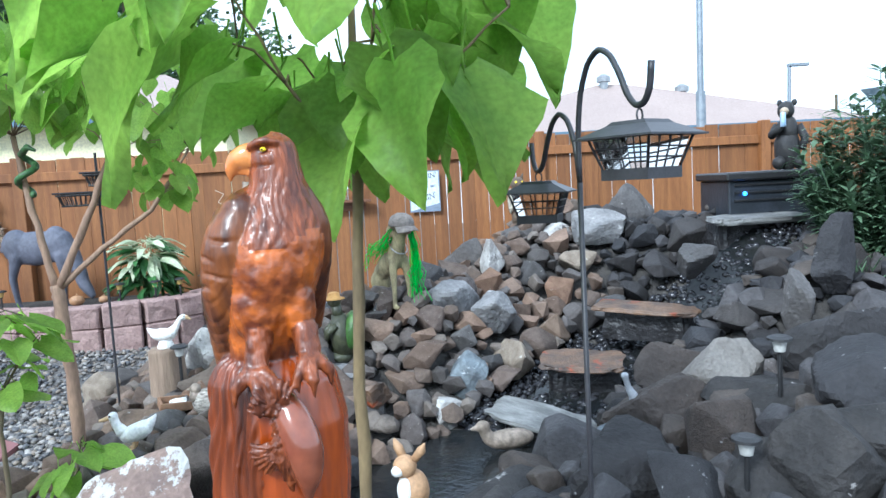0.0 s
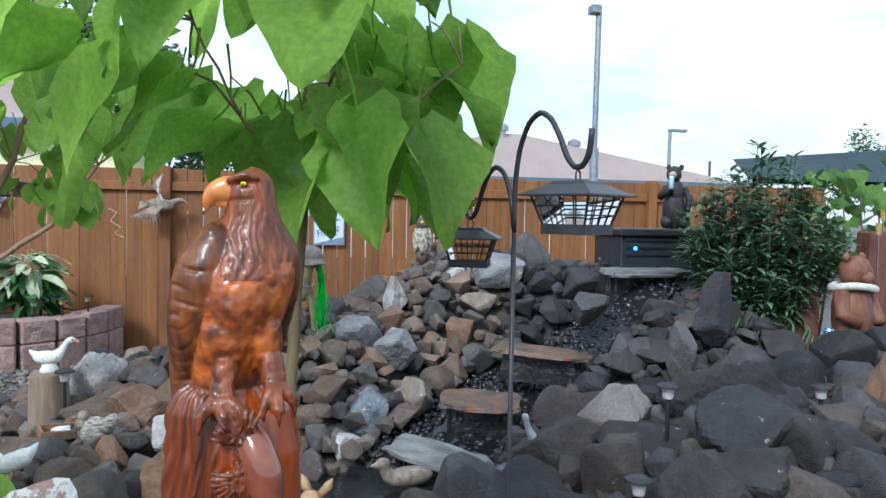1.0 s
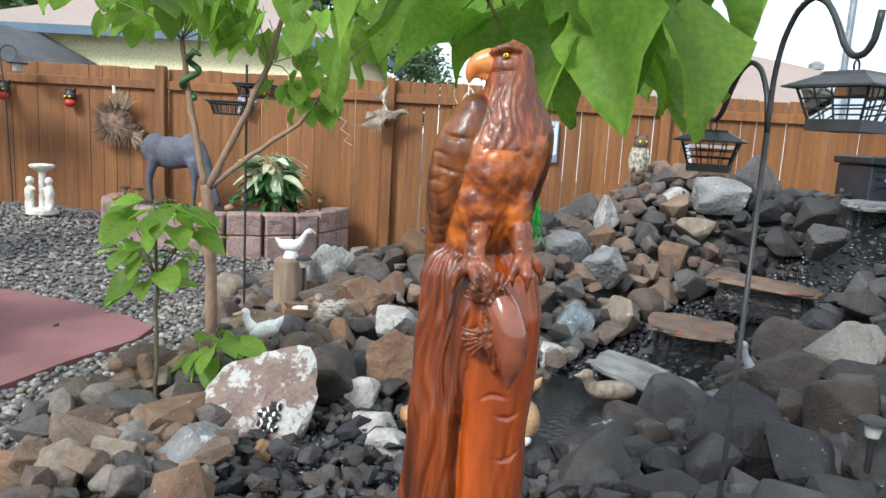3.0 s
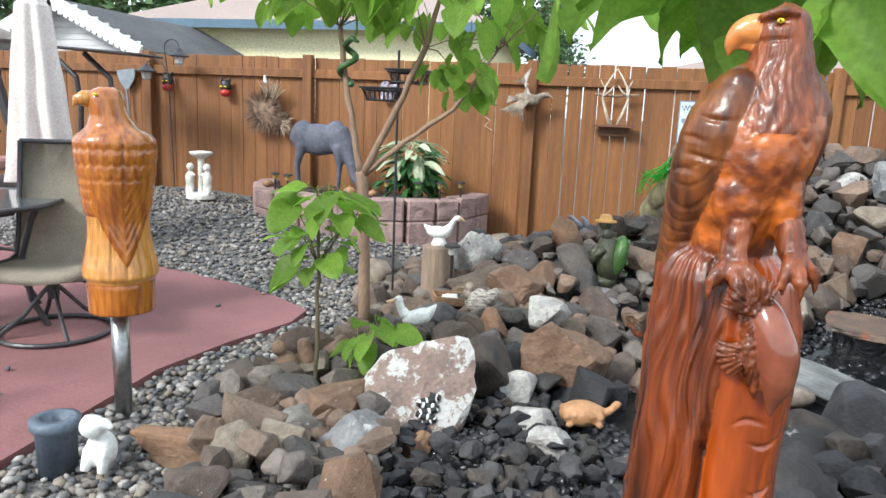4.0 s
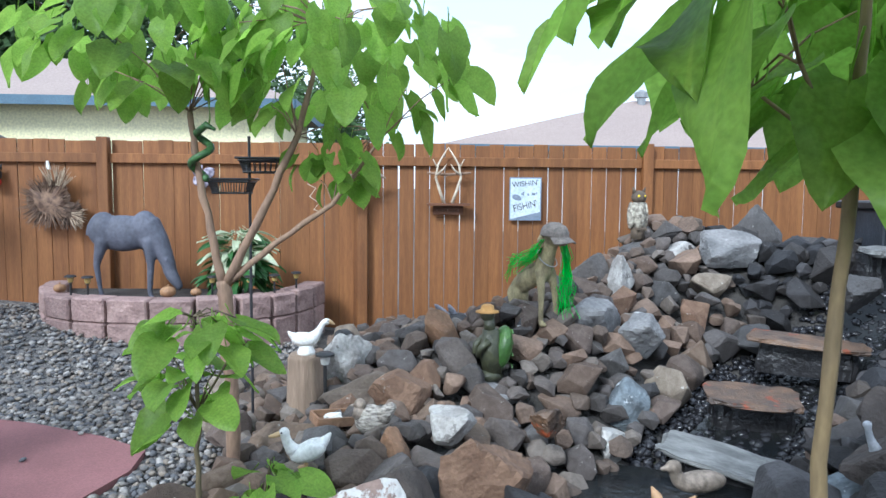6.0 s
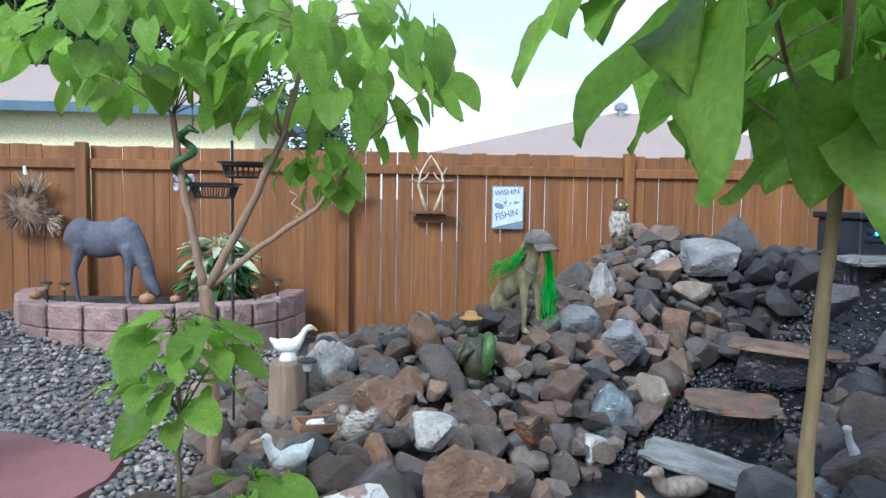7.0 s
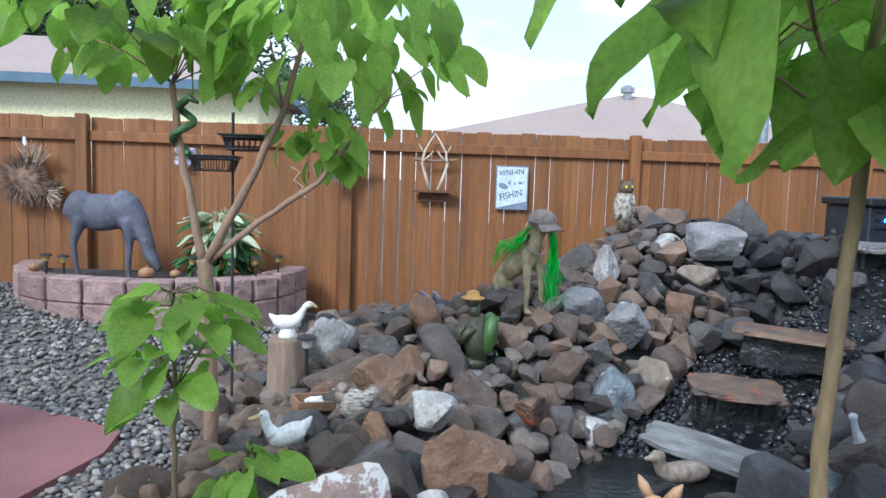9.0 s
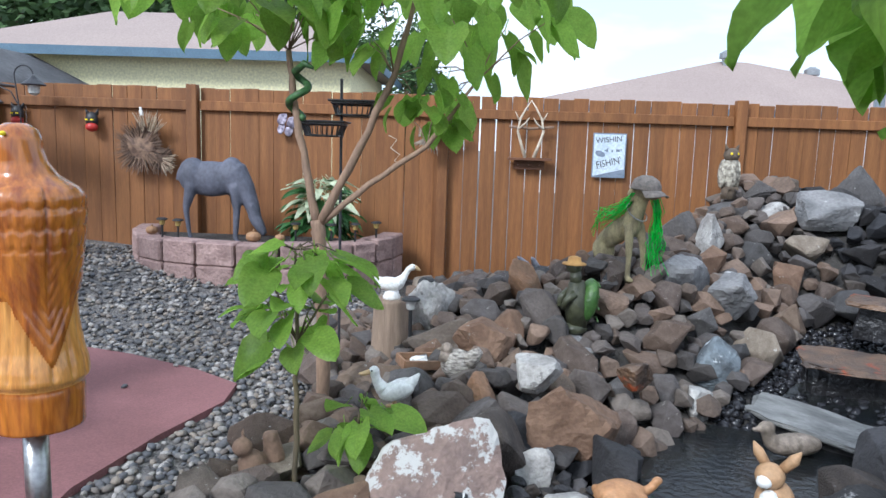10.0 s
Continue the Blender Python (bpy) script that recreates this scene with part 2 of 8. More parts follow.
M["wood_pale"] = mat("wood_pale", (0.62, 0.29, 0.065), (0.46, 0.19, 0.035), 0.3, 14, 0.3, fine=40, coat=0.7, stretch=(4, 4, 0.3), distance=0.004)
M["varnish_dark"] = mat("varnish_dark", (0.21, 0.060, 0.008), (0.055, 0.013, 0.003), 0.42, 12, 0.4, fine=30, coat=0.25, stretch=(3, 3, 0.6), distance=0.004)
M["varnish_red"] = mat("varnish_red", (0.25, 0.058, 0.011), (0.080, 0.016, 0.003), 0.44, 18, 0.6, fine=60, coat=0.28, stretch=(3, 3, 0.5), distance=0.005)


for wood in ("varnish", "varnish_log_dim", "varnish_log_lit", "varnish_dark", "varnish_red"):
    M[wood].node_tree.nodes["Principled BSDF"].inputs["Coat Roughness"].default_value = 0.16
M["beak"] = mat("beak", (0.66, 0.25, 0.06), (0.52, 0.15, 0.03), 0.24, 18, 0.15, coat=0.8, distance=0.002)
M["eye"] = mat("eye", (0.85, 0.65, 0.02), (0.8, 0.6, 0.02), 0.2, 12, 0)
M["black"] = mat("black", (0.015, 0.015, 0.016), (0.022, 0.022, 0.023), 0.45, 20, 0.15, fine=120)
M["iron"] = mat("iron", (0.035, 0.035, 0.04), (0.022, 0.022, 0.026), 0.45, 20, 0.2, fine=120, distance=0.002)
M["steel"] = mat("steel", (0.42, 0.42, 0.42), (0.33, 0.33, 0.33), 0.32, 20, 0.1, metal=1.0)
M["white_paint"] = mat("white_paint", (0.78, 0.77, 0.74), (0.66, 0.65, 0.62), 0.55, 12, 0.3, fine=60, distance=0.004)
M["stucco_yellow"] = mat("stucco_yellow", (0.88, 0.83, 0.53), (0.84, 0.79, 0.50), 0.9, 1.0, 0.02, fine=20)
M["roof_tan"] = mat("roof_tan", (0.345, 0.275, 0.245), (0.315, 0.25, 0.225), 0.9, 0.5, 0.3, fine=22, stretch=(1, 1, 2))
M["roof_grey"] = mat("roof_grey", (0.27, 0.27, 0.28), (0.2, 0.2, 0.21), 0.9, 0.8, 0.4, fine=14)
M["trim_blue"] = mat("trim_blue", (0.10, 0.17, 0.23), (0.08, 0.14, 0.2), 0.6, 2, 0.1)
M["siding"] = mat("siding", (0.75, 0.75, 0.75), (0.68, 0.68, 0.68), 0.6, 2, 0.1)
M["clear"] = bpy.data.materials.new("clear")
M["clear"].use_nodes = True
cb = M["clear"].node_tree.nodes["Principled BSDF"]
cb.inputs["Transmission Weight"].default_value, cb.inputs["Roughness"].default_value = 1.0, 0.08
cb.inputs["Base Color"].default_value, cb.inputs["IOR"].default_value = (0.72, 0.72, 0.70, 1), 1.15


# ---- mesh helpers ----
def finish(name, bm, material, smooth=False):
    me = bpy.data.meshes.new(name)
    bmesh.ops.recalc_face_normals(bm, faces=bm.faces)
    bm.to_mesh(me)
    bm.free()
    for x in (material if isinstance(material, (list, tuple)) else [material]):
        me.materials.append(M[x] if isinstance(x, str) else x)
    if smooth:
        me.polygons.foreach_set("use_smooth", [True] * len(me.polygons))
    return me


def thing(name, label, category, group="", kind="", at=None):
    return_ob = new(name)
    if at is not None:
        return_ob.matrix_world = at if isinstance(at, Matrix) else Matrix.Translation(at)
    return tagged(return_ob, label, category, group, kind)


def part(name, bm, material, parent, label="", smooth=False):
    """One mesh under a thing or under a part, in its parent's space."""
    ob = new(name, finish(name, bm, material, smooth))
    ob.parent = parent
    return tagged(ob, label)


def solo(name, bm, material, label, category, group="", kind="", at=None, smooth=False):
    ob = new(name, finish(name, bm, material, smooth))
    if at is not None:
        ob.matrix_world = at if isinstance(at, Matrix) else Matrix.Translation(at)
    return tagged(ob, label, category, group, kind)


def box(bm, x0, x1, y0, y1, z0, z1, bevel=0.0, m=None, slot=0):
    r = bmesh.ops.create_cube(bm, size=1.0)
    vs = r["verts"]
    for v in vs:
        v.co = Vector((x0 if v.co.x < 0 else x1, y0 if v.co.y < 0 else y1, z0 if v.co.z < 0 else z1))
    if bevel:
        es = list({e for v in vs for e in v.link_edges})
        out = bmesh.ops.bevel(bm, geom=es, offset=bevel, segments=1, affect="EDGES", profile=0.5)
        vs = list({v for f in out["faces"] for v in f.verts} | {v for v in vs if v.is_valid})
    if m is not None:
        bmesh.ops.transform(bm, matrix=m, verts=vs)
    if slot:
        for f in {f for v in vs for f in v.link_faces}:
            f.material_index = slot
    return vs


def tube(bm, pts, radii, n=8, slot=0, caps=True):
    """A tube along points, with a radius at each (or one for all)."""
    pts = [Vector(p) for p in pts]
    if not isinstance(radii, (list, tuple)):
        radii = [radii] * len(pts)
    rings, side = [], None
    for i, p in enumerate(pts):
        d = (pts[min(i + 1, len(pts) - 1)] - pts[max(i - 1, 0)]).normalized()
        if side is None:
            side = d.orthogonal().normalized()
        side = (side - d * side.dot(d)).normalized()
        up = d.cross(side)
        rings.append([bm.verts.new(p + radii[i] * (math.cos(2 * math.pi * k / n) * side + math.sin(2 * math.pi * k / n) * up)) for k in range(n)])
    for a, b in zip(rings, rings[1:]):
        for k in range(n):
            bm.faces.new((a[k], a[(k + 1) % n], b[(k + 1) % n], b[k])).material_index = slot
    if caps:
        for ring in (rings[0], rings[-1]):
            bm.faces.new(ring).material_index = slot
    return rings


def lathe(bm, rows, n=20, at=(0, 0, 0), slot=0):
    """A turned shape from (radius, height) rows."""
    rings = []
    for r, z in rows:
        rings.append([bm.verts.new((at[0] + max(r, 1e-4) * math.cos(2 * math.pi * k / n), at[1] + max(r, 1e-4) * math.sin(2 * math.pi * k / n), at[2] + z)) for k in range(n)])
    for a, b in zip(rings, rings[1:]):
        for k in range(n):
            bm.faces.new((a[k], a[(k + 1) % n], b[(k + 1) % n], b[k])).material_index = slot
    for ring in (rings[0], rings[-1]):
        bm.faces.new(ring).material_index = slot


def blob(bm, c, r, turn=None, sub=2, rough=0.0, seed=0, slot=0):
    """A rounded lump: ellipsoid radii r about c, turned, with uneven surface."""
    res = bmesh.ops.create_icosphere(bm, subdivisions=sub, radius=1.0)
    t = (Euler([radians(a) for a in turn]).to_matrix() if turn else Matrix.Identity(3))
    for v in res["verts"]:
        p = v.co.copy()
        if rough:
            p *= 1 + rough * noise.noise(p * 1.7 + Vector((seed, seed * 2.1, 0)))
        v.co = t @ Vector((p.x * r[0], p.y * r[1], p.z * r[2])) + Vector(c)
    if slot:
        for f in {f for v in res["verts"] for f in v.link_faces}:
            f.material_index = slot


def smoothstep(a, b, x):
    u = min(1, max(0, (x - a) / (b - a)))
    return u * u * (3 - 2 * u)


# ---- ground, one sheet with the rockery's mounds ----
MOUNDS = [(0.4, -2.6, 0.7, 0.6, 0.33), (1.3, -2.3, 0.6, 0.6, 0.48), (2.0, -1.5, 0.7, 0.7, 0.55), (2.7, -0.7, 0.7, 0.7, 0.80),
          (3.4, -1.4, 0.8, 0.7, 0.60), (4.3, -2.0, 0.8, 0.8, 0.84), (3.7, -3.1, 0.6, 0.5, 0.42), (4.8, -3.6, 1.0, 1.1, 0.50),
          (2.9, -4.2, 0.6, 0.6, 0.17), (1.5, -3.8, 0.8, 0.6, -0.24), (0.3, -3.6, 0.5, 0.4, 0.15), (3.7, -4.8, 0.8, 0.6, 0.30)]


def ground_z(x, y):
    z = sum(k * math.exp(-((x - cx) / sx) ** 2 - ((y - cy) / sy) ** 2) for cx, cy, sx, sy, k in MOUNDS)
    back = smoothstep(-2.6, -1.0, y) * (1 - smoothstep(2, 8, y))
    z += back * 0.09 * min(3.8, max(0.0, -x + 0.2)) * (1 - smoothstep(-14, -8, -abs(x)) if x < -8 else 1)
    return z


# the stream bed: centre line from the spillway to the pond, with half widths
STREAM = [(4.0, -2.15, 0.40), (3.35, -2.45, 0.40), (2.75, -2.65, 0.42), (2.3, -3.1, 0.38), (1.95, -3.45, 0.36), (1.45, -3.95, 0.42), (1.15, -4.45, 0.36)]


def in_stream(x, y, grow=0.0):
    best = 9.0
    for (ax, ay, aw), (bx, by, bw) in zip(STREAM, STREAM[1:]):
        dx, dy = bx - ax, by - ay
        u = min(1, max(0, ((x - ax) * dx + (y - ay) * dy) / (dx * dx + dy * dy)))
        best = min(best, math.hypot(x - ax - u * dx, y - ay - u * dy) - (aw + u * (bw - aw)))
    return best < grow


def axis(lo, hi, step, far):
    inner = list(np.arange(lo, hi + 1e-6, step))
    out = [hi + 0.5 * 1.6 ** k for k in range(0, 30) if 0.5 * 1.6 ** k < far]
    return [lo - 0.5 * 1.6 ** k for k in range(0, 30) if 0.5 * 1.6 ** k < far][::-1] + inner + out


gx, gy = axis(-5, 6.5, 0.1, 900), axis(-7.5, 1.5, 0.1, 900)
bm = bmesh.new()
grid = [[bm.verts.new((x, y, ground_z(x, y) - 0.02 + 0.012 * noise.noise(Vector((x * 3, y * 3, 0))))) for x in gx] for y in gy]
for j in range(len(gy) - 1):
    for i in range(len(gx) - 1):
        fc = bm.faces.new((grid[j][i], grid[j][i + 1], grid[j + 1][i + 1], grid[j + 1][i]))
        cx, cy = (gx[i] + gx[i + 1]) / 2, (gy[j] + gy[j + 1]) / 2
        fc.material_index = 0 if (cx > -0.5 and -7.0 < cy < -0.1 and cx < 6.5) else 1
solo("ground", bm, ["soil", "gravel_bed"], "grey river gravel and dark soil", "ground", kind="structure", smooth=True)

# patio slab, rounded corner towards the gravel
bm = bmesh.new()
edge = [(-0.95, -7.6), (-1.2, -5.6), (-1.22, -5.0), (-1.24, -4.45), (-1.13, -3.95), (-0.98, -3.5), (-1.0, -3.22), (-1.3, -3.0), (-1.8, -2.75), (-2.6, -2.48), (-3.6, -2.3), (-6.5, -2.2), (-9, -2.2), (-9, -7.6)]
top = [bm.verts.new((x, y, 0.014)) for x, y in edge]
low = [bm.verts.new((x, y, -0.06)) for x, y in edge]
bm.faces.new(top)
for k in range(len(edge)):
    bm.faces.new((top[k], low[k], low[(k + 1) % len(edge)], top[(k + 1) % len(edge)]))
solo("patio", bm, "patio", "faded red painted concrete patio slab", "patio", kind="structure")

# ---- fence ----
fence = thing("fence", "brown stained board fence with posts and rails", "fence")
FX0, FX1 = -11.0, 7.4
POSTS = [-11.0, -8.9, -6.7, -4.34, -2.4, 0.0, 2.79, 5.2, 7.4]
for px in POSTS:
    bm = bmesh.new()
    box(bm, px - 0.05, px + 0.05, -0.075, 0.02, ground_z(px, 0) - 0.1, 1.84, 0.006)
    part("post", bm, "fence", fence)
for a, b in zip(POSTS, POSTS[1:]):
    zb = ground_z((a + b) / 2, 0)
    for z0, z1 in ((1.60, 1.69),):
        bm = bmesh.new()
        box(bm, a + 0.052, b - 0.052, -0.028, 0.012, z0, z1, 0.005)
        part("rail", bm, "fence", fence)
rnd = random.Random(4)
board_mesh = []
for k in range(4):
    bm = bmesh.new()
    box(bm, -0.07, 0.07, 0.0, 0.018, 0, 1.0, 0.0025)
    board_mesh.append(finish("board", bm, "fence"))
x = FX0
while x < FX1:
    gap = rnd.choice([0.003, 0.004, 0.010, 0.006]) if x > 0.15 else rnd.choice([0.001, 0.001, 0.0015, 0.005])
    ob = new("board", rnd.choice(board_mesh))
    zb = ground_z(x + 0.07, 0.02) - 0.03
    ob.parent = fence
    ob.matrix_basis = pose(x + 0.07, 0.0145, zb, 0, rnd.uniform(-0.2, 0.2), 0) @ Matrix.Diagonal((1, 1, 1.81 + rnd.uniform(-0.008, 0.012) - zb, 1))
    x += 0.14 + gap

# ---- houses beyond the fence ----


def hip_house(name, label, x0, x1, y0, y1, eave, ridge, wall, over=0.5, vents=(), inset=None):
    h = thing(name, label, "house")
    bm = bmesh.new()
    box(bm, x0, x1, y0, y1, -0.1, eave - 0.02)
    part("wall", bm, wall, h)
    half = inset or (y1 - y0) / 2
    bm = bmesh.new()
    c = [bm.verts.new(p) for p in ((x0 - over, y0 - over, eave), (x1 + over, y0 - over, eave), (x1 + over, y1 + over, eave), (x0 - over, y1 + over, eave))]
    r = [bm.verts.new((x0 + half, (y0 + y1) / 2, ridge)), bm.verts.new((x1 - half, (y0 + y1) / 2, ridge))]
    for f in ((c[0], c[1], r[1], r[0]), (c[1], c[2], r[1]), (c[2], c[3], r[0], r[1]), (c[3], c[0], r[0]), (c[3], c[2], c[1], c[0])):
        bm.faces.new(f)
    part("roof", bm, "roof_tan", h)
    for nm, (ax, bx, ay, by) in (("fascia", (x0 - over, x1 + over, y0 - over - 0.04, y0 - over)), ("fascia", (x1 + over, x1 + over + 0.04, y0 - over, y1 + over)),
                                 ("fascia", (x0 - over - 0.04, x0 - over, y0 - over, y1 + over))):
        bm = bmesh.new()
        box(bm, ax, bx, ay, by, eave - 0.16, eave + 0.03)
        part(nm, bm, "trim_blue", h, "blue painted eave board")
    for vx, vy, vz in vents:
        bm = bmesh.new()
        lathe(bm, [(0.16, -0.4), (0.16, 0.25), (0.26, 0.27), (0.26, 0.45), (0.1, 0.55)], 12, (vx, vy, vz))
        part("roof_vent", bm, "steel", h, "grey metal roof vent")
    return h


hip_house("house", "cream yellow house with tan hip roof and blue eaves", -10.7, -2.2, 8.5, 14.5, 3.13, 4.45, "stucco_yellow", 0.5, (), 2.0)
hip_house("house", "low tan-roofed building behind the fence", 2.3, 17.3, 16.5, 23.0, 2.75, 4.69, "siding", 0.6, ((9.5, 19.5, 4.5), (12.3, 19.0, 3.95)), 7.0)

# ---- trees beyond ----


def far_tree(x, y, h, r, seed, label="tall leafy green tree behind the houses"):
    rn = random.Random(seed)
    t = thing("tree", label, "tree", "trees beyond the fence", at=(x, y, 0))
    bm = bmesh.new()
    tube(bm, [(0, 0, -0.2), (0.1, 0, h * 0.3), (0, 0.1, h * 0.6), (0.1, 0, h * 0.95)], [0.028 * h, 0.022 * h, 0.014 * h, 0.003 * h], 7)
    for k in range(7):
        a, z = rn.uniform(0, 6.28), h * rn.uniform(0.25, 0.7)
        tube(bm, [(0, 0, z), (r * 0.4 * math.cos(a), r * 0.4 * math.sin(a), z + 0.1 * h), (r * 0.8 * math.cos(a), r * 0.8 * math.sin(a), z + 0.16 * h)], [0.009 * h, 0.006 * h, 0.002 * h], 5)
    part("trunk", bm, "bark_dark", t)
    vs, fs = [], []
    clumps = []
    for k in range(46):
        a, q = rn.uniform(0, 6.28), math.sqrt(rn.random())
        zz = rn.uniform(0.22, 1.0)
        w = r * (1.05 - 0.75 * abs(zz - 0.5))
        clumps.append((w * q * math.cos(a), w * q * math.sin(a), zz * h, rn.uniform(0.09, 0.17) * h))
    for cx, cy, cz, cr in clumps:
        for k in range(120):
            d = Vector((rn.gauss(0, 1), rn.gauss(0, 1), rn.gauss(0, 1))).normalized() * cr * rn.uniform(0.4, 1.0)
            u = Vector((rn.gauss(0, 1), rn.gauss(0, 1), rn.gauss(0, 0.6))).normalized() * 0.018 * h * rn.uniform(0.6, 1.3)
            w = u.orthogonal().normalized() * u.length * 0.6
            p = Vector((cx, cy, cz)) + d
            i = len(vs)
            vs += [p - u, p + w, p + u, p - w]
            fs.append((i, i + 1, i + 2, i + 3))
    me = bpy.data.meshes.new("crown")
    me.from_pydata(vs, [], fs)
    me.materials.append(M["far_leaf"])
    ob = new("crown", me)
    ob.parent = t


for k, (x, y, h, r) in enumerate([(-27, 21, 10.5, 4), (-22, 23, 12, 4.5), (-17.5, 22, 11, 4), (-13, 24, 12, 4.2), (-9, 23, 10.5, 3.6), (-15, 28, 13, 5), (-24, 29, 14, 5), (-31, 26, 13, 5), (-5.5, 26, 9.0, 3), (-37, 22, 12, 5)]):
    far_tree(x, y, h, r, 50 + k)
far_tree(-1.6, 15.5, 4.6, 1.5, 91, "small dark evergreen beside the yellow house")
far_tree(42, 33, 7.5, 4, 93, "distant round green tree")
far_tree(48, 33, 8.0, 4, 94, "distant round green tree")

# ---- carved eagles ----
def loft(bm, rows, n, shape, slot=lambda z, a: 0, slim=1.0):
    """Rings from (z, cx, cy, rx, ry) rows, interpolated; shape(z, angle) scales the radius."""
    zs = [r[0] for r in rows]
    steps = int((zs[-1] - zs[0]) / 0.0085)
    rings, prev = [], None
    for s in range(steps + 1):
        z = zs[0] + (zs[-1] - zs[0]) * s / steps
        v = [float(np.interp(z, zs, [r[k] for r in rows])) for k in range(1, 5)]
        ring = []
        for k in range(n):
            a = 2 * math.pi * k / n
            g = shape(z, a)
            ring.append(bm.verts.new((v[0] + v[2] * g * math.cos(a) * slim, v[1] + v[3] * g * math.sin(a), z)))
        if prev:
            for k in range(n):
                bm.faces.new((prev[k], prev[(k + 1) % n], ring[(k + 1) % n], ring[k])).material_index = slot(z, 2 * math.pi * (k + 0.5) / n)
        else:
            bm.faces.new(ring[::-1])
        prev = ring
    bm.faces.new(prev)


def gauss(d, w):
    return math.exp(-(d / w) ** 2)


def wrap(a):
    return (a + math.pi) % (2 * math.pi) - math.pi


def chain(bm, pts, n=20, slot=0, flat=1.0):
    """A rounded limb along (x, y, z, radius) points, thinned across the depth."""
    fine = []
    for i in range(len(pts) - 1):
        for k in range(5):
            fine.append([pts[i][j] + (pts[i + 1][j] - pts[i][j]) * k / 5 for j in range(4)])
    fine.append(list(pts[-1]))
    for _ in range(3):
        fine = [fine[0]] + [[(fine[i - 1][j] + 2 * fine[i][j] + fine[i + 1][j]) / 4 for j in range(4)] for i in range(1, len(fine) - 1)] + [fine[-1]]
    rings = tube(bm, [q[:3] for q in fine], [q[3] for q in fine], n, slot)
    if flat != 1.0:
        for q, ring in zip(fine, rings):
            for v in ring:
                v.co.y = q[1] + (v.co.y - q[1]) * flat
    for e in (fine[0], fine[-1]):
        blob(bm, e[:3], (e[3] * 0.98, e[3] * 0.98 * flat, e[3] * 0.98), sub=2, slot=slot)


def fuse(bm, materials, voxel):
    """Melts overlapping forms into one carved body; each face keeps the wood of the form nearest to it."""
    bmesh.ops.recalc_face_normals(bm, faces=bm.faces)
    tree, kinds = BVHTree.FromBMesh(bm), [f.material_index for f in bm.faces]
    me = bpy.data.meshes.new("forms")
    bm.to_mesh(me)
    bm.free()
    tmp = bpy.data.objects.new("forms", me)
    scene.collection.objects.link(tmp)
    r = tmp.modifiers.new("skin", "REMESH")
    r.mode, r.voxel_size = "VOXEL", voxel
    q = tmp.modifiers.new("soften", "SMOOTH")
    q.factor, q.iterations = 0.5, 4
    bpy.context.view_layer.update()
    out = bpy.data.meshes.new_from_object(tmp.evaluated_get(bpy.context.evaluated_depsgraph_get()))
    bpy.data.objects.remove(tmp)
    out.materials.clear()
    for x in materials:
        out.materials.append(M[x])
    for p in out.polygons:
        hit = tree.find_nearest(p.center)
        p.material_index = kinds[hit[2]] if hit[2] is not None else 0
        p.use_smooth = True
    return out


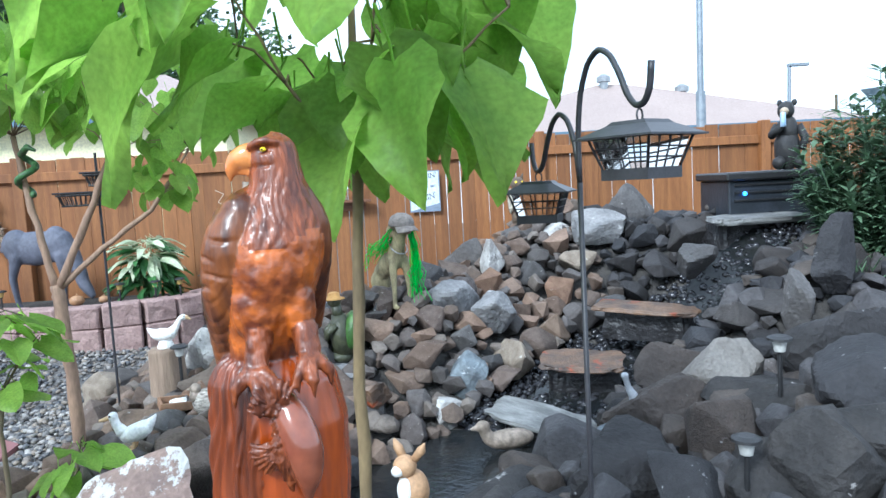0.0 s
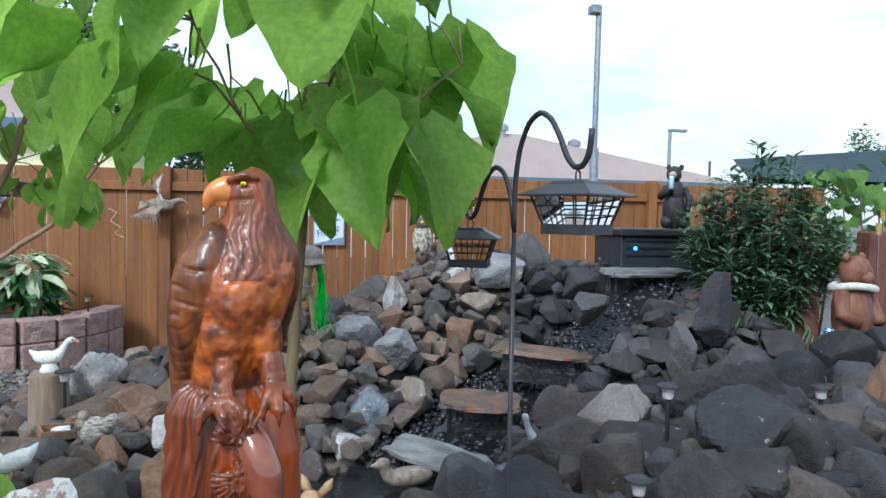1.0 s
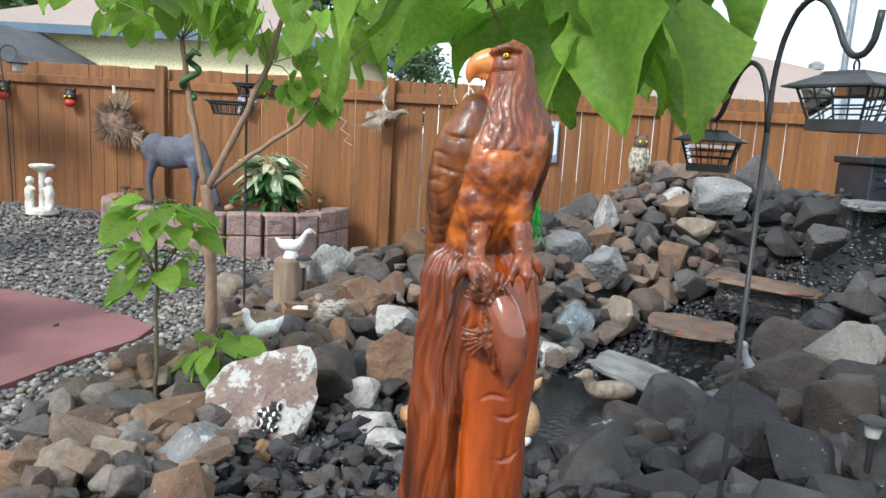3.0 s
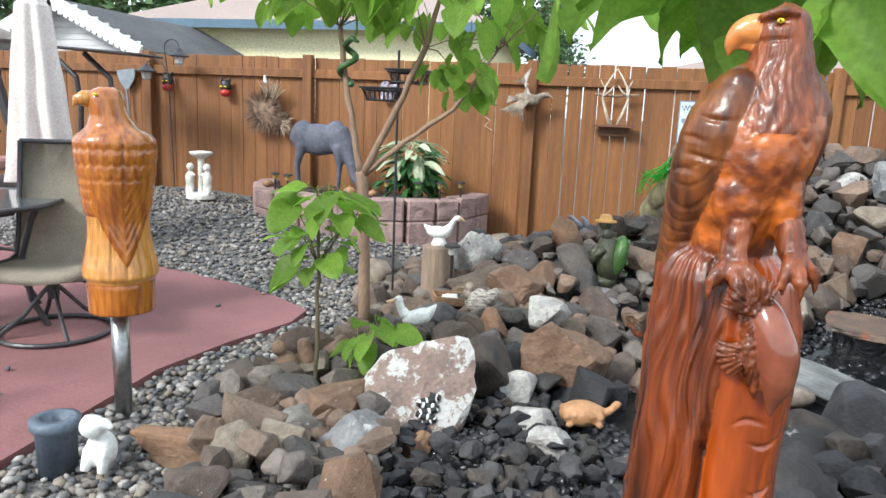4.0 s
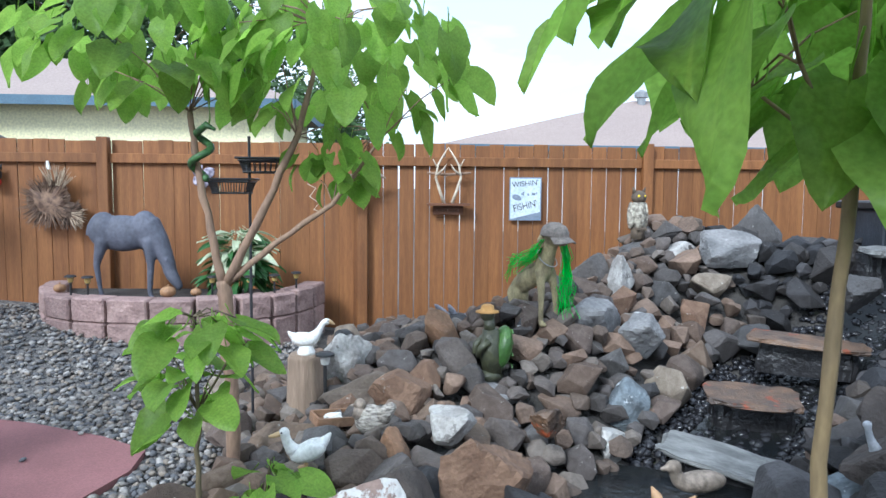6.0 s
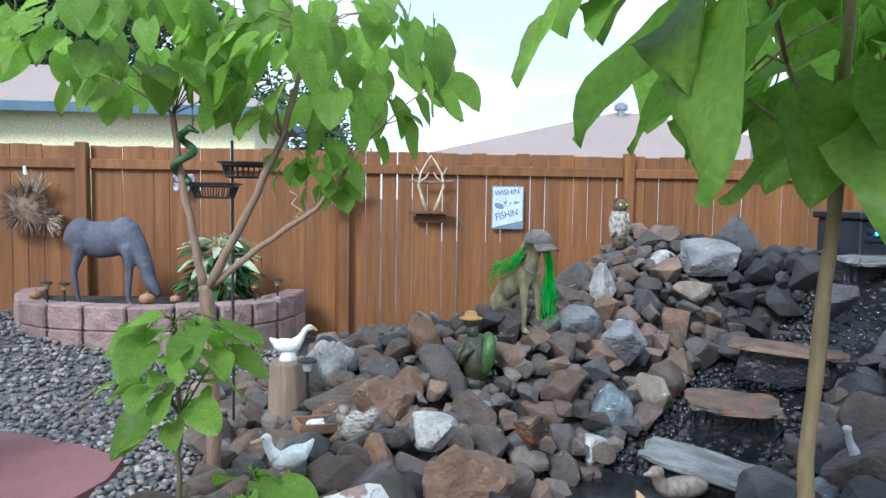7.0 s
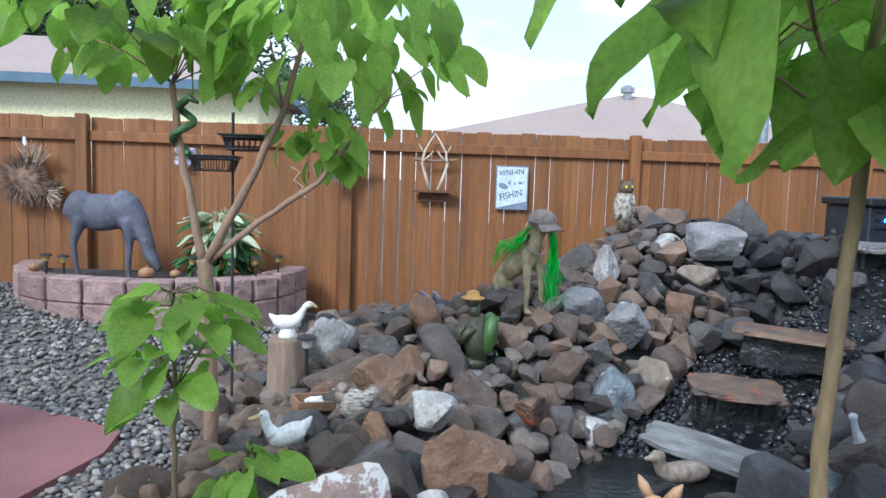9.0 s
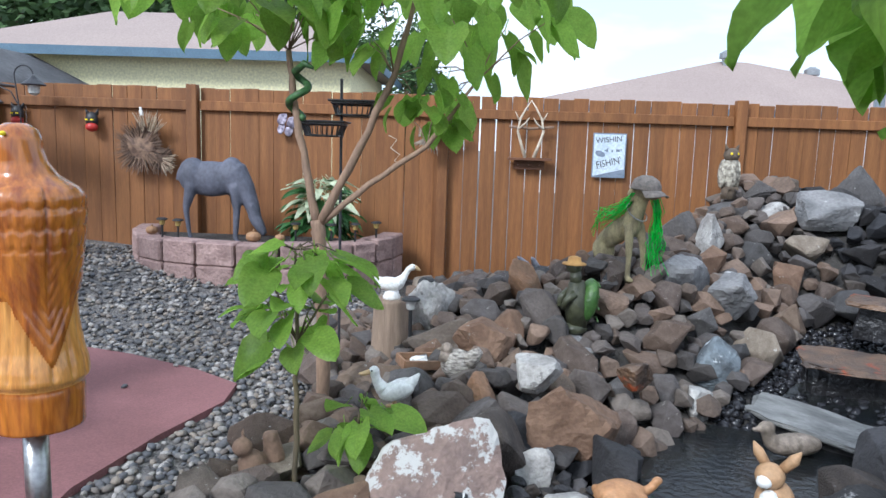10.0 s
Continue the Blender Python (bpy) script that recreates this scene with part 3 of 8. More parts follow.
def eagle_on_log():
    """Varnished eagle, beak to the side, one wing folded along its flank, on a gnarled log with a fish."""
    bm = bmesh.new()
    GOLD, BEAK, EYE, RED, WING, LOG_DIM, FISH, LOG_LIT, CLAW = range(9)
    # trunk of the log, smooth on one flank, deep at the back
    log_rows = [(0.0, -0.022, 0.03, 0.122, 0.12), (0.5, -0.02, 0.03, 0.110, 0.115), (0.73, -0.018, 0.03, 0.105, 0.11), (0.81, -0.017, 0.03, 0.103, 0.108), (0.93, -0.010, 0.03, 0.107, 0.106),
                (1.02, -0.007, 0.03, 0.105, 0.103), (1.09, -0.013, 0.03, 0.096, 0.095), (1.12, -0.02, 0.03, 0.076, 0.08), (1.14, -0.02, 0.03, 0.045, 0.05)]

    def log_shape(z, a):
        g = 1 + 0.52 * gauss(wrap(a - radians(112)), 0.5) * (1 - smoothstep(0.98, 1.12, z))
        left = smoothstep(-1.45, -1.9, wrap(a)) if wrap(a) < 0 else smoothstep(0.6, 1.2, wrap(a))
        tw = a + 0.35 * math.sin(3.1 * z + 1) + 0.3 * noise.noise(Vector((z * 5, math.cos(a) * 1.5, math.sin(a) * 1.5)))
        g += left * (0.10 * (abs(math.sin(3.2 * tw)) - 0.55) + 0.045 * math.sin(13 * tw + 2 * z))
        g += (1 - left) * 0.018 * noise.noise(Vector((a * 2, z * 9, 4)))
        g -= 0.20 * gauss(wrap(a - radians(-99)), 0.10) * (1 - smoothstep(0.84, 0.93, z))
        g -= 0.12 * gauss(wrap(a - radians(-128)), 0.07) * gauss(z - 1.02, 0.09)
        return g

    # painted reflection: right front takes the brighter tone, left and back the darker
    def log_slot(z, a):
        return LOG_LIT if -1.72 < wrap(a) < 0.9 else LOG_DIM
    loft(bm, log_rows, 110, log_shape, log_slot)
    # body, neck and head
    rows = [(1.10, -0.018, 0.02, 0.055, 0.055), (1.16, -0.016, 0.012, 0.060, 0.060), (1.21, -0.008, 0.0, 0.066, 0.066), (1.26, 0.002, -0.005, 0.074, 0.072), (1.305, 0.008, -0.002, 0.076, 0.070), (1.33, 0.012, 0, 0.069, 0.064),
            (1.36, 0.017, 0, 0.054, 0.053), (1.39, 0.019, 0, 0.042, 0.043), (1.415, 0.017, 0, 0.038, 0.038), (1.435, 0.015, 0, 0.037, 0.036), (1.452, 0.017, 0, 0.031, 0.030), (1.463, 0.019, 0, 0.018, 0.018), (1.468, 0.02, 0, 0.006, 0.006)]
    loft(bm, rows, 80, lambda z, a: 1.0, lambda z, a: RED if z > 1.312 - 0.014 * math.sin(3 * a) else GOLD)
    chain(bm, [(0.0, 0.045, 1.31, 0.06), (-0.01, 0.085, 1.22, 0.068), (-0.025, 0.125, 1.12, 0.064), (-0.035, 0.15, 1.0, 0.055), (-0.04, 0.155, 0.86, 0.04)], slot=WING)
    # mantle over the shoulder, then the folded wings
    chain(bm, [(0.012, 0.004, 1.372, 0.034), (-0.020, 0.0, 1.350, 0.040), (-0.046, -0.004, 1.322, 0.046)], slot=RED)
    chain(bm, [(-0.034, -0.012, 1.352, 0.034), (-0.052, -0.010, 1.305, 0.048), (-0.060, 0.008, 1.235, 0.052), (-0.068, 0.052, 1.15, 0.045), (-0.082, 0.10, 1.07, 0.033), (-0.092, 0.13, 1.01, 0.014)], slot=WING, flat=1.2)
    chain(bm, [(0.055, 0.002, 1.375, 0.014), (0.073, 0.0, 1.335, 0.020), (0.074, 0.012, 1.29, 0.020), (0.062, 0.035, 1.23, 0.019), (0.050, 0.07, 1.16, 0.014)], slot=WING)
    # feathered thighs, shanks, toes with claws
    blob(bm, (-0.020, -0.032, 1.212), (0.040, 0.038, 0.062), sub=3, slot=GOLD)
    blob(bm, (0.038, -0.026, 1.208), (0.027, 0.032, 0.058), sub=3, slot=GOLD)
    for (x, y, z), (fx, fy, fz), toes in (((-0.018, -0.048, 1.175), (-0.022, -0.062, 1.128), ((-0.052, -0.084, 1.088), (-0.018, -0.098, 1.078), (0.014, -0.092, 1.088))),
                                          ((0.046, -0.038, 1.175), (0.054, -0.052, 1.138), ((0.082, -0.058, 1.104), (0.060, -0.084, 1.096), (0.038, -0.084, 1.104)))):
        chain(bm, [(x, y, z, 0.021), (fx, fy, fz, 0.017)], slot=RED)
        for tx, ty, tz in toes:
            chain(bm, [(fx, fy, fz, 0.011), ((fx + tx) / 2, (fy + ty) / 2 - 0.006, (fz + tz) / 2 + 0.008, 0.0105), (tx, ty, tz + 0.008, 0.009)], 12, RED)
            chain(bm, [(tx, ty, tz + 0.008, 0.007), (tx * 1.02, ty - 0.003, tz - 0.006, 0.0045), (tx * 1.02, ty, tz - 0.016, 0.0025)], 10, CLAW)
    # hooked beak, brow and eyes
    chain(bm, [(-0.004, -0.004, 1.432, 0.0235), (-0.024, -0.005, 1.434, 0.0215), (-0.040, -0.006, 1.428, 0.0165), (-0.049, -0.006, 1.414, 0.010), (-0.050, -0.006, 1.399, 0.003)], 18, BEAK, 0.8)
    chain(bm, [(-0.004, -0.004, 1.415, 0.013), (-0.028, -0.005, 1.412, 0.008), (-0.038, -0.006, 1.409, 0.003)], 14, BEAK, 0.8)
    for side in (-1, 1):
        chain(bm, [(-0.014, side * 0.024, 1.448, 0.006), (0.006, side * 0.033, 1.455, 0.0075), (0.026, side * 0.032, 1.452, 0.005)], 10, RED)
    # fish with a smooth flank, and two fanned fins
    chain(bm, [(0.010, -0.062, 1.085, 0.014), (0.026, -0.082, 1.055, 0.025), (0.042, -0.094, 1.012, 0.029), (0.046, -0.095, 0.972, 0.022), (0.043, -0.090, 0.945, 0.011), (0.042, -0.088, 0.922, 0.003)], 28, FISH)
    chain(bm, [(0.014, -0.080, 1.045, 0.018), (0.012, -0.086, 1.005, 0.017), (0.016, -0.088, 0.968, 0.010), (0.020, -0.086, 0.945, 0.004)], 16, RED)
    for fx, fz, lo, hi, w in ((0.012, 1.062, 62, 172, 0.046), (0.012, 1.012, 168, 238, 0.046)):
        for k in range(9):
            a = radians(lo + (hi - lo) * k / 8)
            chain(bm, [(fx, -0.090, fz, 0.004), (fx + 0.6 * w * math.cos(a), -0.097, fz + 0.6 * w * math.sin(a), 0.0042), (fx + w * math.cos(a), -0.090, fz + w * math.sin(a), 0.0034)], 8, RED)
    me = fuse(bm, ["varnish", "beak", "eye", "varnish_red", "varnish_dark", "varnish_log_dim", "varnish_fish", "varnish_log_lit", "varnish_red"], 0.0031)
    # knife work: scalloped breast, ruffled neck, long flight feathers, notched log
    kind = [0] * len(me.vertices)
    for p in me.polygons:
        for v in p.vertices:
            kind[v] = p.material_index
    push = []
    for v in me.vertices:
        c, k, d = v.co, kind[v.index], 0.0
        a = math.atan2(c.y, c.x - 0.01)
        if k == GOLD:
            row = (c.z + 0.006 * math.cos(a * 17 + 9 * noise.noise(c * 9)) + 0.022 * noise.noise(Vector((c.x * 26, c.z * 14, 1)))) / 0.030
            d = 0.0014 * ((row % 1) - 0.5) * smoothstep(0, 0.25, row % 1) + 0.0014 * noise.noise(c * 40) + 0.0022 * noise.noise(Vector((c.x * 110, c.y * 110, c.z * 22)))
        elif k == RED and c.z > 1.29:
            wave = a * 24 + 7 * noise.noise(Vector((a * 1.5, c.z * 26, 0)))
            d = 0.0017 * math.sin(wave) * (0.55 + 0.45 * math.sin(c.z * 240 + 3 * math.sin(a * 7)))
            if c.z > 1.40:
                d *= 0.55
                d -= 0.004 * gauss(c.z - 1.4165 - 0.05 * (c.x + 0.02), 0.0022) * smoothstep(0.022, 0.010, c.x)
                d -= 0.005 * gauss(c.x - 0.006, 0.009) * gauss(c.z - 1.442, 0.005)
        elif k == RED:
            d = 0.0020 * noise.noise(c * 90) + 0.0030 * noise.noise(c * 38)
            for fx, fz in ((0.012, 1.062), (0.012, 1.012)):
                if c.x < 0.03 and c.y < -0.07 and math.hypot(c.x - fx, c.z - fz) < 0.05 and (c.z - 1.035) * (fz - 1.035) > 0:
                    d += 0.0026 * math.sin(math.atan2(c.z - fz, c.x - fx) * 30)
        elif k == WING:
            low = smoothstep(1.31, 1.22, c.z)
            u = (c.x * 0.8 + c.y * 0.75 - (c.z - 1.1) * 0.42) / 0.017 + 0.6 * noise.noise(c * 14)
            d = -0.0016 * low * gauss(u % 1 - 0.5, 0.12) + 0.0014 * noise.noise(c * 50)
            for nz, na in ((1.315, -2.5), (1.285, -2.75), (1.262, -2.6), (1.24, -2.9)):
                d -= 0.006 * gauss(c.z - nz - 0.004 * math.sin(a * 6), 0.0030) * gauss(wrap(a - na), 0.16)
        elif k == LOG_DIM:
            tw = a + 0.3 * noise.noise(Vector((c.z * 6, a, 0)))
            d = 0.004 * noise.noise(Vector((tw * 9, c.z * 4, 0))) + 0.0022 * math.sin(tw * 46 + 5 * noise.noise(Vector((a * 3, c.z * 7, 9))))
        elif k == LOG_LIT:
            d = 0.003 * noise.noise(Vector((a * 4, c.z * 10, 0)))
            for nz in (0.70, 0.79, 0.865, 0.90):
                d -= 0.006 * gauss(c.z - nz - 0.10 * (c.x - 0.03) - 0.006 * math.sin(c.x * 90), 0.003) * gauss(c.x - 0.035 - 0.02 * math.sin(nz * 90), 0.018)
        push.append(d)
    normals = [v.normal.copy() for v in me.vertices]
    for v, n, d in zip(me.vertices, normals, push):
        v.co += n * d
    bm = bmesh.new()
    bm.from_mesh(me)
    for side in (-1, 1):
        blob(bm, (0.006, side * 0.0338, 1.4420), (0.0048, 0.0040, 0.0036), sub=2, slot=EYE)
        blob(bm, (0.0048, side * 0.0372, 1.4420), (0.0017, 0.0012, 0.0017), sub=2, slot=9)
    bm.to_mesh(me)
    bm.free()
    me.materials.append(M["black"])
    me.name = "eagle_statue"
    me.polygons.foreach_set("use_smooth", [True] * len(me.polygons))
    ob = new("eagle_statue", me)
    ob.matrix_world = pose(1.03, -6.31, 0.0)
    return tagged(ob, "glossy red-brown varnished eagle carved from a log", "statue")


def eagle_on_pole():
    """Golden varnished eagle seen from behind, pointed folded wings."""
    rows = [(0.0, 0, 0, 0.146, 0.142), (0.10, 0, 0, 0.150, 0.146), (0.135, 0, 0, 0.152, 0.146), (0.15, 0, 0, 0.168, 0.158), (0.19, 0, 0, 0.164, 0.152), (0.24, 0.0, 0, 0.150, 0.14), (0.31, 0, 0, 0.138, 0.132), (0.37, 0, 0, 0.134, 0.128),
            (0.46, 0, 0, 0.146, 0.135), (0.55, 0, 0, 0.158, 0.145), (0.64, 0, 0, 0.168, 0.15), (0.69, 0.0, 0, 0.166, 0.148), (0.72, 0, 0, 0.14, 0.13), (0.745, -0.01, 0, 0.104, 0.100), (0.78, -0.02, 0, 0.084, 0.084),
            (0.82, -0.03, 0, 0.080, 0.078), (0.85, -0.032, 0, 0.080, 0.074), (0.875, -0.03, 0, 0.066, 0.058), (0.892, -0.028, 0, 0.034, 0.034)]
    bm = bmesh.new()
    back = radians(-90)

    def tip(a):                                    # lower edge of the wings: a point at the middle of the back
        return 0.20 + 0.20 * min(1.0, abs(wrap(a - back)) / 0.9)

    def shape(z, a):
        g = 1 + 0.012 * noise.noise(Vector((a * 3, z * 7, 0)))
        d = wrap(a - back)
        if 0.14 < z < 0.72 and abs(d) < 1.9:
            over = smoothstep(0.0, 0.015, z - tip(a))
            g += 0.06 * over
            g -= 0.06 * gauss(d, 0.03) * smoothstep(0.36, 0.46, z)
            if z > 0.52:                            # rows of short scalloped feathers
                fr_row = ((z + 0.012 * abs(math.sin(d * 11)) - 0.52) / 0.058)
                keep_in = 1 - smoothstep(0.66, 0.69, z)
                g -= 0.035 * keep_in * gauss(fr_row % 1 - 0.5, 0.10)
                g -= 0.02 * keep_in * abs(math.cos(d * 11 + 1.57 * (int(fr_row) % 2))) ** 14
            else:                                   # long flight feathers that run down to the point
                w = (z - tip(a)) / 0.042
                g -= 0.035 * over * gauss(w % 1 - 0.5, 0.11) * (1 if w > 0.4 else 0)
            if not over > 0.5:
                g -= 0.05 * abs(math.cos(d * 7.5)) ** 18 * smoothstep(0.14, 0.17, z)
        if 0.10 < z < 0.15:
            g -= 0.03 * gauss(z - 0.13, 0.012)
        return g

    def slot(z, a):
        return 1 if 0.135 < z < tip(a) and abs(wrap(a - back)) < 1.5 else 0
    loft(bm, rows, 180, shape, slot)
    tube(bm, [(-0.085, 0, 0.842), (-0.125, 0.0, 0.846), (-0.152, 0, 0.838), (-0.164, 0, 0.815)], [0.036, 0.031, 0.02, 0.003], 12, 1)
    for s in (-1, 1):
        blob(bm, (-0.085, s * 0.058, 0.862), (0.010, 0.007, 0.007), sub=2, slot=2)
    t = thing("eagle_post", "golden varnished wooden eagle on a steel pole", "statue", at=pose(-1.09, -4.9, 0.0))
    ob = part("eagle_carving", bm, ["varnish_light", "wood_pale", "eye"], t, smooth=True)
    ob.matrix_basis = pose(0.015, 0, 0.455, 0, 0, 48) @ Matrix.Diagonal((0.87, 0.89, 1.0, 1))
    bm = bmesh.new()
    lathe(bm, [(0.036, -0.05), (0.036, 0.46)], 20)
    part("pole", bm, "steel", t, "brushed steel pole", smooth=True)


eagle_on_log()
eagle_on_pole()

# ---- leafy young trees ----
def leaf_mesh(name, length, width, droop, fold, wave, seed, material, petiole=0.35, lobes=0.0, point=0.72):
    rn = random.Random(seed)
    bm = bmesh.new()
    uv = bm.loops.layers.uv.new("uv")
    cols, rows, vs = (-1, -0.6, -0.25, 0, 0.25, 0.6, 1), 8, []
    for j in range(rows + 1):
        t = j / rows
        w = width / 2 * (1.55 * (t + 0.02) ** 0.33 * (1 - t) ** point + lobes * gauss(t - 0.42, 0.09))
        row = []
        for s in cols:
            y = t * length - 0.16 * length * abs(s) ** 1.4 * (1 - t) ** 3 + 0.04 * length * lobes * abs(s)
            zz = fold * abs(s) * w - droop * length * t * t + wave * length * 0.05 * math.sin(6 * t + 3 * s + seed) * abs(s)
            row.append((bm.verts.new((s * w, y, zz)), (s * 0.5 * (w / (width / 2)) + 0.5, t)))
        vs.append(row)
    for a, b in zip(vs, vs[1:]):
        for k in range(len(cols) - 1):
            q = (a[k], a[k + 1], b[k + 1], b[k])
            f = bm.faces.new([p[0] for p in q])
            for lp, p in zip(f.loops, q):
                lp[uv].uv = p[1]
    n0 = len(bm.faces)
    tube(bm, [(0, 0.01, -0.003), (0, -0.4 * petiole * length, 0.05 * length), (0, -petiole * length, 0.22 * length)], [0.0022, 0.0022, 0.003], 4, caps=False)
    for f in list(bm.faces)[n0:]:
        for lp in f.loops:
            lp[uv].uv = (0.5, 0.5)
    return finish(name, bm, material, True)


def leaf_pose(p, out, tip_down, roll, scale):
    """Stem end at p; the blade runs outwards and down, its upper face turned outwards and up."""
    d = (out * (1 - tip_down) + Vector((0, 0, -tip_down))).normalized()
    nrm = (out * tip_down + Vector((0, 0, 1 - tip_down * 0.6)))
    nrm = (nrm - d * nrm.dot(d)).normalized()
    side = d.cross(nrm)
    m = Matrix((side, d, nrm)).transposed().to_4x4()
    return Matrix.Translation(p) @ m @ Matrix.Rotation(roll, 4, "Y") @ Matrix.Diagonal((scale, scale, scale, 1))


def leafy_tree(name, label, limbs, leaves, material, bark, seed, keep=lambda p: True, group="", tip=(0.35, 0.8), blade=0.185, point=0.72, notch=1.0):
    """limbs: lists of (points, radii); leaves: (count, centre, radii, size)."""
    rn = random.Random(seed)
    t = thing(name, label, "tree", group)
    bm = bmesh.new()
    for pts, rad in limbs:
        fine, fr = [], []
        for i in range(len(pts) - 1):
            for k in range(4):
                u = k / 4
                fine.append(Vector(pts[i]).lerp(Vector(pts[i + 1]), u) + Vector((noise.noise(Vector((i + u, seed, 0)) * 3), noise.noise(Vector((i + u, 0, seed)) * 3), 0)) * 0.012)
                fr.append((rad[i] * (1 - u) + rad[i + 1] * u) * (1 + 0.08 * math.sin(9 * (i + u))))
        tube(bm, fine + [Vector(pts[-1])], fr + [rad[-1]], 9)
    meshes = [leaf_mesh("leaf", 0.2, blade, dr, fo, notch, k, material, lobes=lo * notch * 1.3, point=point) for k, (dr, fo, lo) in enumerate(((0.12, 0.25, 0), (0.28, 0.15, 0.12 if notch > 1 else 0), (0.05, 0.32, 0.17 if notch > 1 else 0.12), (0.2, 0.05, 0.08 if notch > 1 else 0), (0.35, 0.22, 0.15 if notch > 1 else 0.1)))]
    spots = []
    for count, c, r, size in leaves:
        done = tries = 0
        while done < count and tries < count * 40:
            tries += 1
            d = Vector((rn.gauss(0, 1), rn.gauss(0, 1), rn.gauss(0, 1))).normalized()
            q = rn.uniform(0.45, 1.0) ** 0.6
            p = Vector(c) + Vector((d.x * r[0], d.y * r[1], d.z * r[2])) * q
            if not keep(p) or any((p - o).length < 0.048 * size / 0.2 for o in spots):
                continue
            spots.append(p)
            done += 1
            out = Vector((d.x + rn.uniform(-0.4, 0.4), d.y + rn.uniform(-0.4, 0.4), 0))
            out = out.normalized() if out.length > 0.05 else Vector((1, 0, 0))
            ob = new("leaf", rn.choice(meshes))
            ob.parent = t
            ob.matrix_basis = leaf_pose(p, out, rn.uniform(*tip), rn.uniform(-0.6, 0.6), size / 0.2 * rn.uniform(0.7, 1.18))
    # thin twigs from the limbs out to the leaves
    ends = [Vector(p) for pts, rad in limbs for p in pts[1:]]
    for k, p in enumerate(spots):
        if k % 3 == 0:
            e = min(ends, key=lambda q: (q - p).length + (0.3 if q.z > p.z + 0.1 else 0))
            if (e - p).length < 0.42:
                mid = e.lerp(p, 0.55) + Vector((0, 0, 0.04))
                tube(bm, [e, mid, p + Vector((0, 0, 0.03))], [0.0035, 0.003, 0.0022], 5)
    trunk = part("trunk", bm, bark, t, smooth=True)
    return t


# young tree by the carved eagle
A = (1.12, -5.69)
leafy_tree("catalpa_tree", "young slim-trunked tree with big heart-shaped green leaves", [
    ([(A[0] - 0.03, A[1], -0.1), (A[0] - 0.01, A[1], 0.5), (A[0], A[1], 1.0), (A[0] + 0.025, A[1], 1.42), (A[0] + 0.035, A[1], 1.8), (A[0] + 0.03, A[1], 2.15)], [0.018, 0.0165, 0.015, 0.013, 0.009, 0.004]),
    ([(A[0] + 0.02, A[1], 1.42), (A[0] + 0.2, A[1] - 0.1, 1.6), (A[0] + 0.38, A[1] - 0.15, 1.75)], [0.005, 0.004, 0.0025]),
    ([(A[0] + 0.02, A[1], 1.42), (A[0] - 0.12, A[1] - 0.06, 1.62), (A[0] - 0.22, A[1] - 0.1, 1.82)], [0.005, 0.004, 0.0025]),
    ([(A[0] + 0.02, A[1], 1.45), (A[0] - 0.05, A[1] + 0.25, 1.62), (A[0] - 0.1, A[1] + 0.42, 1.72)], [0.005, 0.004, 0.0025]),
    ([(A[0] + 0.02, A[1], 1.5), (A[0] + 0.08, A[1] - 0.1, 1.70), (A[0] + 0.1, A[1] - 0.2, 1.86)], [0.005, 0.004, 0.0025])],
    [(70, (A[0] + 0.0, A[1] - 0.03, 1.90), (0.60, 0.54, 0.42), 0.262), (16, (A[0] + 0.1, A[1] + 0.06, 1.60), (0.30, 0.28, 0.1), 0.24)],
    "leaf", "bark_olive", 21, keep=lambda p: (p.x < A[0] + 0.27 or (p.y > -5.62 and p.x < A[0] + 0.48)) and (A[0] - p.x) * 0.83 + (p.y - A[1]) * 0.55 < 0.30 and p.z > 1.58 + 0.3 * (A[0] - 0.12 - p.x) and not (p.y < -6.0 and p.z < (1.80 if p.x > 0.82 else 1.66)), group="young trees", tip=(0.3, 0.68), blade=0.182, point=0.86, notch=1.7)

# young forked tree by the gravel
B = (-0.46, -3.72)
leafy_tree("catalpa_tree", "young forked tree with drooping heart-shaped leaves", [
    ([(B[0] + 0.03, B[1], -0.1), (B[0] + 0.02, B[1], 0.4), (B[0], B[1], 0.9), (B[0] - 0.01, B[1], 0.97)], [0.034, 0.032, 0.034, 0.03]),
    ([(B[0] - 0.01, B[1], 0.95), (B[0] - 0.06, B[1], 1.2), (B[0] - 0.12, B[1] + 0.02, 1.5), (B[0] - 0.14, B[1], 1.72)], [0.02, 0.018, 0.016, 0.013]),
    ([(B[0], B[1], 0.95), (B[0] + 0.18, B[1] - 0.02, 1.3), (B[0] + 0.33, B[1] - 0.02, 1.62), (B[0] + 0.45, B[1], 2.1)], [0.022, 0.018, 0.015, 0.008]),
    ([(B[0] + 0.01, B[1], 0.96), (B[0] + 0.22, B[1] + 0.02, 1.14), (B[0] + 0.48, B[1] + 0.02, 1.32), (B[0] + 0.7, B[1], 1.62)], [0.017, 0.014, 0.012, 0.006])],
    [(120, (B[0] + 0.52, B[1] + 0.1, 1.97), (0.66, 0.5, 0.36), 0.165), (26, (B[0] + 0.48, B[1] + 0.05, 1.50), (0.24, 0.2, 0.14), 0.115), (75, (B[0] - 0.35, B[1] + 0.05, 2.03), (0.6, 0.4, 0.27), 0.165)],
    "leaf", "bark", 33, group="young trees", blade=0.205)

